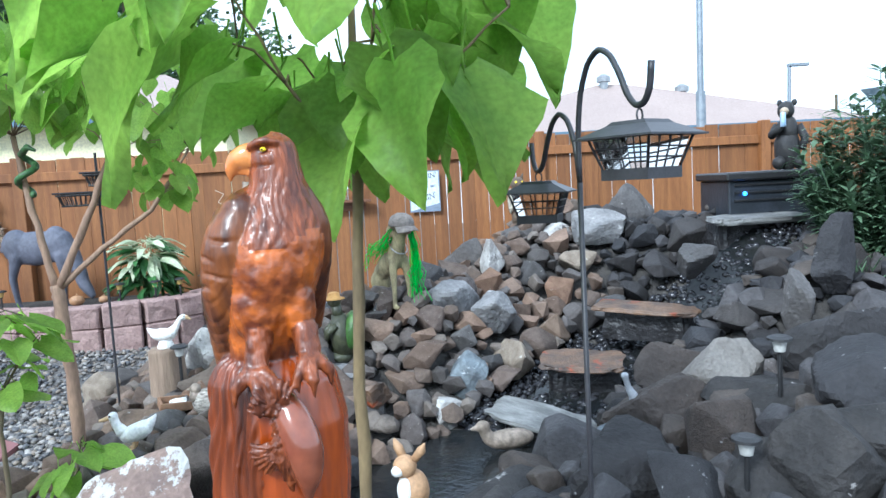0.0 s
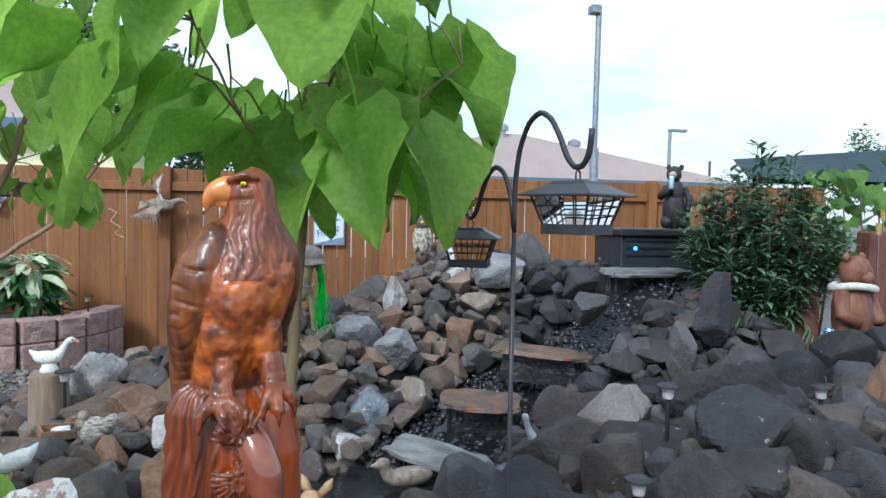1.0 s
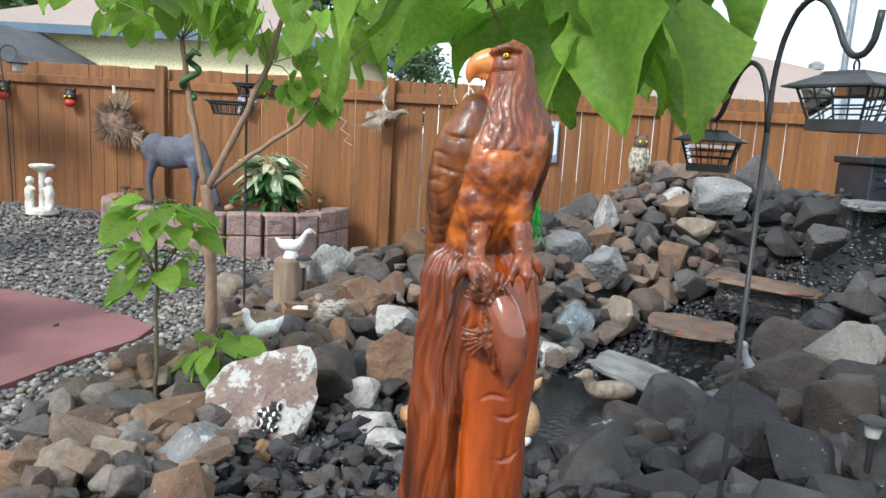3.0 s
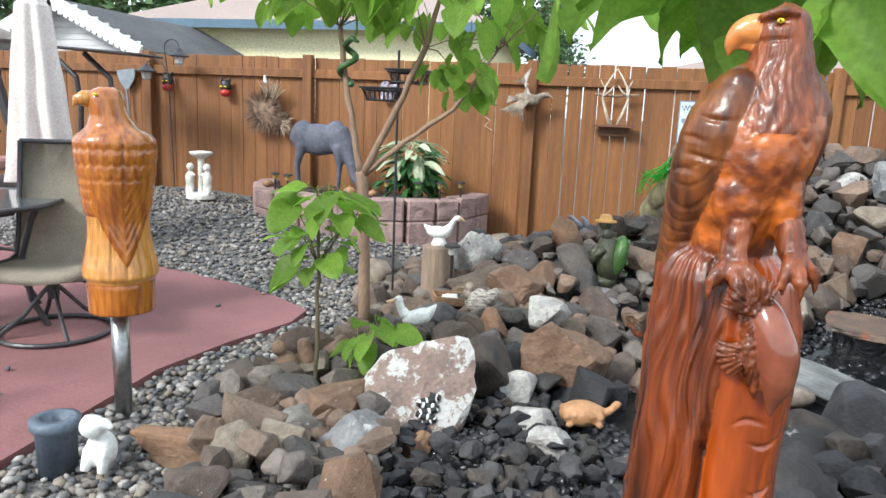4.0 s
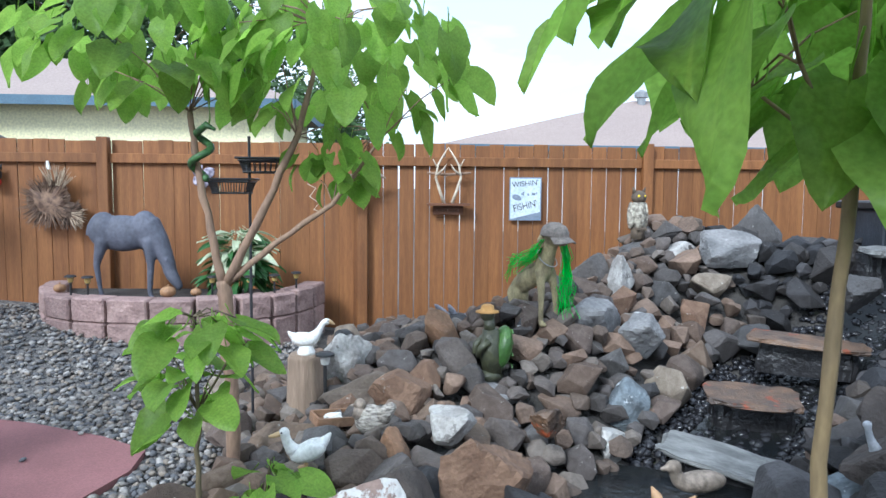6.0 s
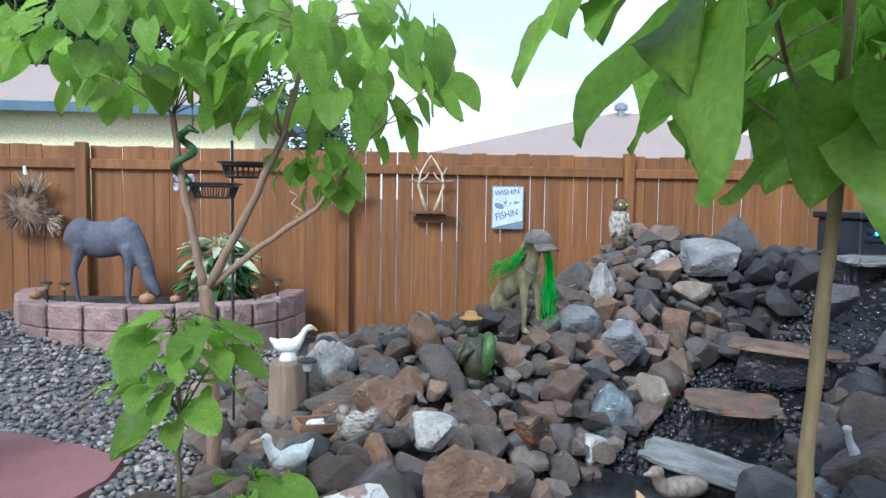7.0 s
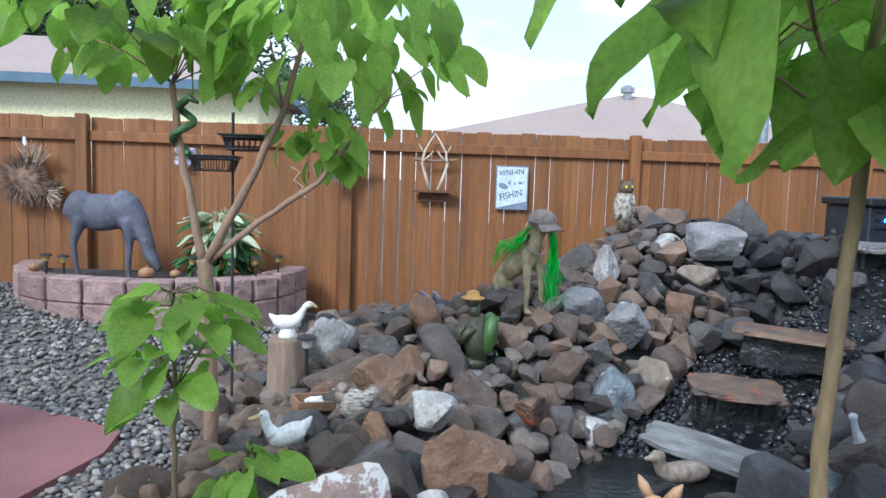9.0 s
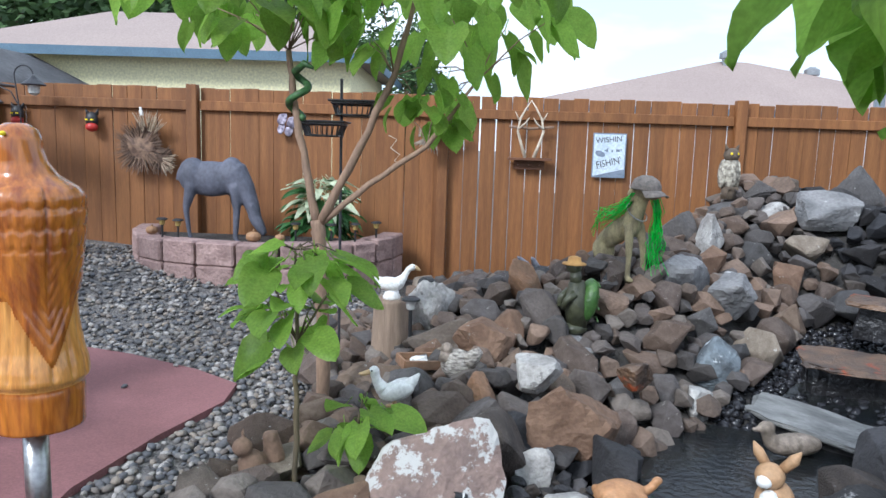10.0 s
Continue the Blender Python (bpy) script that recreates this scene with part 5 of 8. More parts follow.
for x in (-0.1, 0.0, 0.1):
    bm = bmesh.new()
    tube(bm, [(x, 0.02, -0.055), (x, -0.04, -0.05)], 0.006, 7)
    part("peg", bm, "shelf_wood", shelf)
ant = thing("antlers", "pair of pale deer antlers tied to a stick", "antlers", at=(0.82, -0.1, 1.25))
for s in (-1, 1):
    bm = bmesh.new()
    tube(bm, [(s * 0.04, 0, 0.0), (s * 0.075, -0.01, 0.10), (s * 0.12, -0.02, 0.24), (s * 0.10, -0.02, 0.36), (s * 0.045, 0.0, 0.46), (s * 0.0, 0, 0.53)], [0.018, 0.014, 0.012, 0.010, 0.008, 0.003], 9)
    tube(bm, [(s * 0.12, -0.02, 0.26), (s * 0.05, -0.04, 0.32), (s * 0.02, -0.05, 0.37)], [0.012, 0.009, 0.003], 7)
    tube(bm, [(s * 0.11, -0.02, 0.34), (s * 0.15, -0.03, 0.42)], [0.010, 0.003], 7)
    part("antler", bm, "antler", ant, smooth=True)
bm = bmesh.new()
tube(bm, [(-0.20, 0.02, 0.285), (0.0, 0.02, 0.27), (0.22, 0.02, 0.29)], [0.012, 0.014, 0.011], 8)
part("stick", bm, "bark", ant)

# flying duck on the post
M["feather"] = mat("feather", (0.30, 0.24, 0.18), (0.14, 0.11, 0.085), 0.75, 18, 0.5, fine=60)
M["feather_pale"] = mat("feather_pale", (0.55, 0.52, 0.47), (0.38, 0.35, 0.3), 0.75, 18, 0.5, fine=60)
bm = bmesh.new()
blob(bm, (0, 0, 0), (0.13, 0.06, 0.06), (0, 8, 0), rough=0.1, sub=3)
tube(bm, [(0.09, 0, 0.01), (0.16, -0.01, 0.045), (0.20, -0.01, 0.045)], [0.04, 0.028, 0.026], 9)
tube(bm, [(0.2, -0.01, 0.045), (0.25, -0.01, 0.014)], [0.018, 0.006], 8)
for k in range(9):
    u = k / 8
    tube(bm, [(0.03 - 0.01 * k, -0.02, 0.02), (-0.03 + 0.03 * u, -0.03, 0.14), (0.02 - 0.16 * u, -0.03, 0.30 - 0.13 * u)], [0.012, 0.014, 0.004], 6, slot=1 if k < 4 else 0)
    tube(bm, [(0.02 - 0.01 * k, -0.05, -0.02), (-0.04 - 0.02 * k, -0.08, -0.10), (-0.02 - 0.03 * k, -0.09, -0.22 + 0.1 * u)], [0.012, 0.013, 0.004], 6)
for k in range(5):
    tube(bm, [(-0.1, 0, 0), (-0.21, (k - 2) * 0.012, -0.05 + 0.02 * k)], [0.02, 0.006], 6)
ob = new("flying_duck", fuse(bm, ["feather", "feather_pale"], 0.0042))
ob.matrix_world = pose(-0.02, -0.16, 1.46)
tagged(ob, "brown and white flying duck mounted on a fence post", "duck figure")

# spiky wreath
M["quill"] = mat("quill", (0.22, 0.14, 0.09), (0.09, 0.055, 0.04), 0.8, 20, 0.2, island=True, vary=0.5)
M["quill_pale"] = mat("quill_pale", (0.52, 0.42, 0.30), (0.36, 0.28, 0.2), 0.8, 20, 0.2)
rq = random.Random(3)
wreath = thing("quill_ornament", "spiky brown and tan dried-quill animal ornament on the fence", "ornament", at=(-2.86, -0.06, 1.25))
bm = bmesh.new()
blob(bm, (-0.02, 0, 0.0), (0.2, 0.055, 0.17), rough=0.3, sub=3)
blob(bm, (0.16, 0, -0.12), (0.13, 0.055, 0.1), rough=0.3, sub=3)
part("core", bm, "quill", wreath)
for mat_name, cnt, c, r0, r1, a0, a1 in (("quill", 190, (-0.04, -0.02), 0.10, 0.27, 0, 360), ("quill_pale", 46, (0.04, 0.06), 0.08, 0.28, 35, 120), ("quill_pale", 40, (0.14, -0.12), 0.05, 0.2, -70, 15), ("quill", 60, (0.14, -0.10), 0.05, 0.19, -110, 40)):
    bm = bmesh.new()
    for k in range(cnt):
        a = radians(rq.uniform(a0, a1))
        q = rq.uniform(0.75, 1)
        tube(bm, [(c[0] + r0 * math.cos(a), rq.uniform(-0.05, 0), c[1] + r0 * math.sin(a)), (c[0] + r1 * q * math.cos(a), -0.04 - rq.random() * 0.06, c[1] + r1 * q * math.sin(a))], [0.006, 0.0018], 4)
    tagged(part("quill", bm, mat_name, wreath), kind="stuff")
bm = bmesh.new()
tube(bm, [(0.0, -0.05, 0.28), (-0.01, -0.05, 0.36)], [0.022, 0.012], 8)
part("tag", bm, "white_paint", wreath)

# painted masks, kept plain
M["mask_red"] = mat("mask_red", (0.45, 0.03, 0.02), (0.35, 0.02, 0.02), 0.4, 20, 0.1)
for x, z in ((-4.09, 1.49), (-3.37, 1.45)):
    t = thing("wall_mask", "small black and red painted mask ornament on the fence", "mask", "fence masks", at=(x, -0.03, z))
    bm = bmesh.new()
    blob(bm, (0, -0.02, 0.03), (0.06, 0.05, 0.075), sub=3)
    for s in (-1, 1):
        tube(bm, [(s * 0.04, -0.01, 0.08), (s * 0.06, -0.01, 0.13)], [0.022, 0.004], 7)
    part("face", bm, "black", t, smooth=True)
    bm = bmesh.new()
    blob(bm, (0.005, -0.035, -0.04), (0.058, 0.05, 0.045), sub=3)
    part("chin", bm, "mask_red", t, "red lower half", smooth=True)
    bm = bmesh.new()
    for s in (-1, 1):
        box(bm, s * 0.025 - 0.012, s * 0.025 + 0.012, -0.078, -0.06, 0.035, 0.021)
    part("eye_mark", bm, "eye", t)

M["zinc"] = mat("zinc", (0.30, 0.33, 0.36), (0.22, 0.25, 0.28), 0.5, 10, 0.2, metal=0.4)
bm = bmesh.new()
fr = [bm.verts.new((x, -0.012, z)) for x, z in ((-0.12, 0.10), (0.0, 0.12), (0.12, 0.13), (0.11, 0.02), (0.03, -0.10), (-0.02, -0.10), (-0.09, 0.0))]
bk = [bm.verts.new((v.co.x, 0.0, v.co.z)) for v in fr]
bm.faces.new(fr)
bm.faces.new(bk[::-1])
for k in range(7):
    bm.faces.new((fr[k], bk[k], bk[(k + 1) % 7], fr[(k + 1) % 7]))
tube(bm, [(0.0, -0.006, -0.09), (0.02, -0.006, -0.4)], 0.012, 8)
solo("shovel", bm, "zinc", "old grey shovel blade hung on the fence", "shovel", at=(-4.62, -0.04, 1.51))

M["wing_lilac"] = mat("wing_lilac", (0.55, 0.5, 0.6), (0.1, 0.08, 0.12), 0.6, 30, 0.1)
bm = bmesh.new()
for s in (-1, 1):
    for z0, rx, rz in ((0.045, 0.055, 0.06), (-0.045, 0.042, 0.05)):
        blob(bm, (s * rx * 0.95, -0.01 - 0.01 * abs(s), z0), (rx, 0.004, rz), (0, 0, s * 20), rough=0.3, seed=z0)
tube(bm, [(0, -0.01, -0.07), (0, -0.012, 0.07)], [0.006, 0.007], 7)
solo("butterfly_ornament", bm, "wing_lilac", "pale lilac metal butterfly on the fence", "ornament", at=pose(-1.49, -0.05, 1.48, 0, 15, 0), smooth=True)

# hook with two small lanterns by the fence
t = thing("garden_hook", "thin black double hook by the fence", "garden hook", "garden hooks")
bm = bmesh.new()
z0 = ground_z(-3.95, -0.25)
tube(bm, [(-3.9, -0.25, z0 - 0.05), (-3.94, -0.25, 1.5), (-3.98, -0.25, 1.85)] + [(-3.89 - 0.09 * math.cos(a), -0.25, 1.86 + 0.09 * math.sin(a)) for a in np.linspace(0.2, 3.0, 9)], 0.007, 7)
tube(bm, [(-3.96, -0.25, 1.6), (-4.02, -0.25, 1.71), (-4.12, -0.25, 1.75), (-4.2, -0.25, 1.70), (-4.21, -0.25, 1.66)], 0.006, 7)
part("rod", bm, "iron", t)
for x, z in ((-3.80, 1.83), (-4.21, 1.66)):
    lt = thing("small_lantern", "small black hanging lantern by the fence", "lantern", "fence lanterns", at=(x, -0.25, z))
    bm = bmesh.new()
    lathe(bm, [(0.012, 0.03), (0.04, 0.0), (0.105, -0.05), (0.10, -0.06)], 14)
    part("cap", bm, "iron", lt)
    bm = bmesh.new()
    lathe(bm, [(0.055, -0.06), (0.045, -0.13), (0.02, -0.15)], 12)
    part("glass", bm, "lamp_glass", lt)

# wire ornament
bm = bmesh.new()
tube(bm, [(-0.52, -0.03, 1.42), (-0.44, -0.03, 1.38), (-0.5, -0.03, 1.30), (-0.41, -0.03, 1.24), (-0.46, -0.03, 1.18), (-0.38, -0.03, 1.14)], 0.004, 6)
solo("wire_ornament", bm, "antler", "bent pale wire ornament hung on the fence", "ornament")

# ---- figures on the rockery ----
def fig(name, label, parts_fn, materials, m, cat="statue", group=""):
    bm = bmesh.new()
    parts_fn(bm)
    ob = solo(name, bm, materials, label, cat, group, at=m, smooth=True)
    if isinstance(materials, str):                 # one smooth skin over the joined forms
        r = ob.modifiers.new("skin", "REMESH")
        r.mode, r.voxel_size, r.use_smooth_shade = "VOXEL", 0.009, True
        q = ob.modifiers.new("soften", "SMOOTH")
        q.factor, q.iterations = 0.5, 6
    return ob


M["white_gloss"] = mat("white_gloss", (0.84, 0.83, 0.80), (0.74, 0.73, 0.70), 0.4, 10, 0.2, fine=60, distance=0.003)
M["beak_tan"] = mat("beak_tan", (0.62, 0.42, 0.22), (0.5, 0.34, 0.18), 0.5, 10, 0)


def white_duck(bm):
    blob(bm, (0.02, 0, 0.095), (0.092, 0.056, 0.050), (0, -16, 0), sub=3)
    chain(bm, [(-0.05, 0, 0.105, 0.036), (-0.078, 0, 0.145, 0.024), (-0.088, 0, 0.178, 0.023), (-0.092, 0, 0.196, 0.027)], 14)
    chain(bm, [(-0.112, 0, 0.192, 0.013), (-0.140, 0, 0.182, 0.012), (-0.160, 0, 0.180, 0.008)], 12, 1, 1.4)
    chain(bm, [(0.07, 0, 0.115, 0.038), (0.105, 0, 0.150, 0.024), (0.128, 0, 0.180, 0.008)], 12)
    for side in (-1, 1):
        blob(bm, (0.035, side * 0.050, 0.108), (0.070, 0.014, 0.034), (0, -20, 0), sub=3)
        blob(bm, (-0.104, side * 0.025, 0.203), (0.005, 0.004, 0.005), slot=2)
        chain(bm, [(0.012, side * 0.024, 0.06, 0.012), (0.010, side * 0.026, 0.012, 0.009), (-0.022, side * 0.034, 0.002, 0.012)], 9, 1)


fig("duck_figure", "white painted duck figure standing on the rocks", white_duck, ["white_gloss", "beak_tan", "black"], pose(-0.09, -3.94, 0.175, 0, 0, 5) @ Matrix.Scale(0.88, 4))


def goose(bm):
    lathe(bm, [(0.060, 0.0), (0.062, 0.02), (0.050, 0.045), (0.045, 0.07)], 24)
    blob(bm, (-0.01, 0, 0.105), (0.092, 0.062, 0.050), (0, 5, 0), sub=3)
    chain(bm, [(0.045, 0, 0.115, 0.045), (0.078, 0, 0.150, 0.028), (0.098, 0, 0.185, 0.020), (0.118, 0, 0.218, 0.019), (0.142, 0, 0.226, 0.024)], 16)
    chain(bm, [(0.158, 0, 0.226, 0.017), (0.178, 0, 0.214, 0.012), (0.192, 0, 0.206, 0.006)], 12, 1)
    chain(bm, [(-0.07, 0, 0.120, 0.034), (-0.105, 0, 0.145, 0.018), (-0.118, 0, 0.160, 0.008)], 12)
    for side in (-1, 1):
        blob(bm, (-0.02, side * 0.055, 0.112), (0.075, 0.014, 0.034), (0, 6, 0), sub=3)
        blob(bm, (0.150, side * 0.020, 0.233), (0.005, 0.004, 0.005), slot=2)


fig("goose_figure", "white goose figure sitting on a tree stump", goose, ["white_gloss", "beak_tan", "black"], pose(-0.185, -3.03, 0.472, 0, 0, 8) @ Matrix.Scale(0.80, 4))
M["stump"] = mat("stump", (0.30, 0.22, 0.16), (0.2, 0.145, 0.105), 0.85, 10, 0.6, fine=40, stretch=(3, 3, 0.4))
bm = bmesh.new()
loft(bm, [(-0.1, 0, 0, 0.12, 0.12), (0.12, 0, 0, 0.105, 0.105), (0.36, 0, 0, 0.098, 0.098), (0.375, 0, 0, 0.09, 0.09)], 36, lambda z, a: 1 + 0.06 * math.sin(5 * a + 4 * z) + 0.04 * noise.noise(Vector((a * 2, z * 3, 0))))
solo("tree_stump", bm, "stump", "short weathered tree stump among the rocks", "stump", at=(-0.19, -3.03, 0.10), smooth=True)

M["hen"] = mat("hen", (0.32, 0.26, 0.21), (0.16, 0.13, 0.1), 0.7, 24, 0.4, fine=70)
M["stripe"] = mat("stripe", (0.5, 0.46, 0.4), (0.12, 0.1, 0.09), 0.75, 34, 0.5, fine=90, stretch=(1, 1, 3))


def hen(bm):
    blob(bm, (0, 0, 0.07), (0.08, 0.07, 0.075), sub=3, slot=1)
    blob(bm, (-0.045, -0.03, 0.15), (0.03, 0.028, 0.03))
    tube(bm, [(-0.05, -0.03, 0.09), (-0.048, -0.03, 0.14)], [0.035, 0.025], 9)
    tube(bm, [(-0.065, -0.04, 0.15), (-0.09, -0.045, 0.145)], [0.01, 0.003], 6)
    tube(bm, [(0.05, 0, 0.09), (0.11, 0.01, 0.15)], [0.05, 0.02], 9, 1)


fig("hen_figure", "speckled brown and cream hen figure", hen, ["hen", "stripe"], pose(0.19, -3.62, 0.22, 0, 0, -20))
bm = bmesh.new()
for sx, sy in ((-1, 0), (1, 0), (0, -1), (0, 1)):
    box(bm, sx * 0.1 - (0.006 if sx else 0.1), sx * 0.1 + (0.006 if sx else 0.1), sy * 0.06 - (0.006 if sy else 0.06), sy * 0.06 + (0.006 if sy else 0.06), 0, 0.045)
box(bm, -0.1, 0.1, -0.06, 0.06, 0, 0.01)
blob(bm, (0.0, 0, 0.03), (0.05, 0.03, 0.02), rough=0.5, slot=1)
solo("tray", bm, ["rock_tan", "white_paint"], "small rusty brown tray holding a shell", "tray", at=pose(0.0, -3.48, 0.235, 5, 5, 25))

M["turtle_shell"] = mat("turtle_shell", (0.46, 0.24, 0.11), (0.32, 0.16, 0.075), 0.5, 16, 0.4)


def tortoise(bm):
    blob(bm, (0, 0, 0.045), (0.115, 0.085, 0.065), sub=3)
    for k in range(-2, 3):
        blob(bm, (k * 0.042, 0, 0.098 - 0.012 * abs(k)), (0.024, 0.03, 0.016))
        for s in (-1, 1):
            blob(bm, (k * 0.042, s * 0.055, 0.066 - 0.008 * abs(k)), (0.024, 0.03, 0.022))
    tube(bm, [(0.10, 0, 0.04), (0.15, -0.005, 0.075), (0.165, -0.005, 0.095)], [0.024, 0.02, 0.022], 9)
    blob(bm, (0.172, -0.005, 0.102), (0.028, 0.022, 0.02))
    for x in (-0.07, 0.08):
        for s in (-1, 1):
            blob(bm, (x, s * 0.075, 0.012), (0.022, 0.018, 0.016))


fig("tortoise_figure", "orange ceramic tortoise figure by the pond", tortoise, "turtle_shell", pose(0.80, -4.44, 0.03, 0, 0, 12) @ Matrix.Scale(0.85, 4))
M["fawn"] = mat("fawn", (0.46, 0.28, 0.15), (0.34, 0.2, 0.1), 0.6, 12, 0.3)


def rabbit(bm):
    blob(bm, (0, 0, 0.09), (0.075, 0.07, 0.10), sub=3)
    blob(bm, (-0.02, -0.03, 0.21), (0.055, 0.055, 0.052), sub=3)
    blob(bm, (-0.03, -0.075, 0.20), (0.03, 0.03, 0.026), slot=1)
    blob(bm, (-0.01, -0.055, 0.10), (0.04, 0.03, 0.07), slot=1)
    for s in (-1, 1):
        tube(bm, [(s * 0.03 - 0.01, -0.01, 0.24), (s * 0.065 - 0.01, 0.0, 0.285), (s * 0.085 - 0.01, 0.0, 0.32)], [0.02, 0.022, 0.004], 8)
        blob(bm, (s * 0.05, -0.07, 0.015), (0.025, 0.05, 0.02), slot=1)


fig("rabbit_figure", "tan and white rabbit figure beside the pond", rabbit, ["fawn", "white_paint"], pose(1.24, -4.71, 0.115, 0, 0, -35) @ Matrix.Scale(0.85, 4))


def brown_duck(bm):
    blob(bm, (0.08, 0, 0.05), (0.14, 0.06, 0.055), sub=3)
    tube(bm, [(-0.03, 0, 0.06), (-0.06, 0, 0.11)], [0.04, 0.032], 9)
    blob(bm, (-0.065, 0, 0.135), (0.042, 0.036, 0.036))
    tube(bm, [(-0.09, 0, 0.135), (-0.135, 0, 0.125)], [0.018, 0.012], 7)


fig("duck_decoy", "brown wooden duck decoy at the water's edge", brown_duck, "hen", pose(1.70, -3.72, -0.06, 0, 0, 8))
M["straw"] = mat("straw", (0.48, 0.27, 0.08), (0.38, 0.2, 0.06), 0.7, 30, 0.4)
M["frog_green"] = mat("frog_green", (0.065, 0.15, 0.03), (0.035, 0.085, 0.02), 0.35, 14, 0.5, spots=((0.16, 0.3, 0.06), 0.06, 12.0))
M["frog_brown"] = mat("frog_brown", (0.065, 0.068, 0.036), (0.035, 0.038, 0.022), 0.4, 20, 0.5)


def turtle_standing(bm):
    blob(bm, (-0.02, 0, 0.03), (0.08, 0.07, 0.04), slot=1)
    tube(bm, [(0.0, 0, 0.03), (-0.01, 0, 0.16), (-0.02, -0.01, 0.30)], [0.055, 0.07, 0.045], 12, 1)
    blob(bm, (0.055, 0.0, 0.19), (0.055, 0.085, 0.13), (0, 10, 0), sub=3)
    for a in (0.08, 0.15, 0.22, 0.28):
        tube(bm, [(0.10, -0.06, a), (0.112, 0.0, a + 0.01), (0.10, 0.06, a)], 0.006, 6)
    tube(bm, [(-0.02, 0, 0.28), (-0.03, -0.01, 0.36)], [0.035, 0.032], 9, 1)
    blob(bm, (-0.04, -0.01, 0.385), (0.045, 0.04, 0.038), slot=1)
    for s in (-1, 1):
        tube(bm, [(-0.04, s * 0.05, 0.24), (-0.09, s * 0.05, 0.2), (-0.10, s * 0.03, 0.15)], [0.024, 0.02, 0.015], 7, 1)
    lathe(bm, [(0.068, 0.400), (0.066, 0.407), (0.040, 0.414), (0.035, 0.438), (0.018, 0.446)], 20, (-0.04, -0.01, 0), 2)


fig("turtle_statue", "standing green turtle figure wearing a straw hat", turtle_standing, ["frog_green", "frog_brown", "straw"], pose(0.87, -2.93, 0.29, 0, 0, 10))

M["fur"] = mat("fur", (0.35, 0.30, 0.165), (0.18, 0.15, 0.09), 0.9, 10, 0.7, fine=70, stretch=(2, 2, 1))
M["cap_cloth"] = mat("cap_cloth", (0.22, 0.19, 0.165), (0.13, 0.115, 0.105), 0.85, 26, 0.3, fine=90)
M["neon"] = mat("neon", (0.03, 0.62, 0.05), (0.02, 0.5, 0.04), 0.4, 20, 0, trans=0.4, island=True, vary=0.3)


def dog(bm):
    blob(bm, (-0.05, 0, 0.27), (0.20, 0.062, 0.075), (0, -30, 0), rough=0.12, sub=3)
    blob(bm, (-0.17, 0, 0.14), (0.075, 0.07, 0.10), rough=0.1, sub=3)
    blob(bm, (0.09, 0, 0.35), (0.06, 0.058, 0.10), rough=0.1, sub=3)
    tube(bm, [(0.09, 0, 0.36), (0.13, 0, 0.45), (0.16, 0, 0.52)], [0.058, 0.046, 0.044], 12)
    blob(bm, (0.18, 0, 0.545), (0.075, 0.058, 0.058), sub=3)
    tube(bm, [(0.2, 0, 0.53), (0.28, 0, 0.515)], [0.038, 0.024], 9)
    for s in (-1, 1):
        tube(bm, [(0.10, s * 0.042, 0.33), (0.13, s * 0.055, 0.2), (0.135, s * 0.058, 0.11), (0.135, s * 0.06, 0.0)], [0.034, 0.024, 0.018, 0.017], 9)
        blob(bm, (0.155, s * 0.06, 0.0), (0.034, 0.022, 0.018))
        blob(bm, (-0.11, s * 0.075, 0.04), (0.085, 0.03, 0.036))
        tube(bm, [(0.13, s * 0.05, 0.56), (0.12, s * 0.064, 0.52), (0.135, s * 0.066, 0.475)], [0.02, 0.024, 0.008], 7)
    tube(bm, [(-0.22, 0, 0.06), (-0.32, 0.03, 0.05)], [0.03, 0.012], 8)


DOG = pose(1.20, -2.47, 0.555, 0, 0, -62)
fig("dog_statue", "grey-tan sitting dog figure on the rocks", dog, "fur", DOG)
capt = thing("cap", "worn grey-brown baseball cap on the dog figure", "cap", at=DOG @ pose(0.18, 0, 0.552, 0, 4, 0))
bm = bmesh.new()
loft(bm, [(0.0, 0, 0, 0.095, 0.085), (0.03, 0, 0, 0.092, 0.083), (0.06, 0, 0, 0.075, 0.068), (0.082, 0, 0, 0.035, 0.03)], 26, lambda z, a: 1.0)
part("crown", bm, "cap_cloth", capt, smooth=True)
bm = bmesh.new()
pts_in = [(0.085 * math.cos(a), 0.08 * math.sin(a), 0.006) for a in np.linspace(-1.1, 1.1, 11)]
pts_out = [(0.085 * math.cos(a) + 0.085 * math.cos(a * 0.8), 0.088 * math.sin(a), -0.012 - 0.02 * abs(a)) for a in np.linspace(-1.1, 1.1, 11)]
lo_in, lo_out = [bm.verts.new((x, y, z - 0.006)) for x, y, z in pts_in], [bm.verts.new((x, y, z - 0.006)) for x, y, z in pts_out]
hi_in, hi_out = [bm.verts.new(p) for p in pts_in], [bm.verts.new(p) for p in pts_out]
for k in range(10):
    bm.faces.new((hi_in[k], hi_in[k + 1], hi_out[k + 1], hi_out[k]))
    bm.faces.new((lo_in[k], lo_out[k], lo_out[k + 1], lo_in[k + 1]))
    bm.faces.new((hi_out[k], hi_out[k + 1], lo_out[k + 1], lo_out[k]))
part("brim", bm, "cap_cloth", capt, smooth=True)
rg = random.Random(12)
bm = bmesh.new()
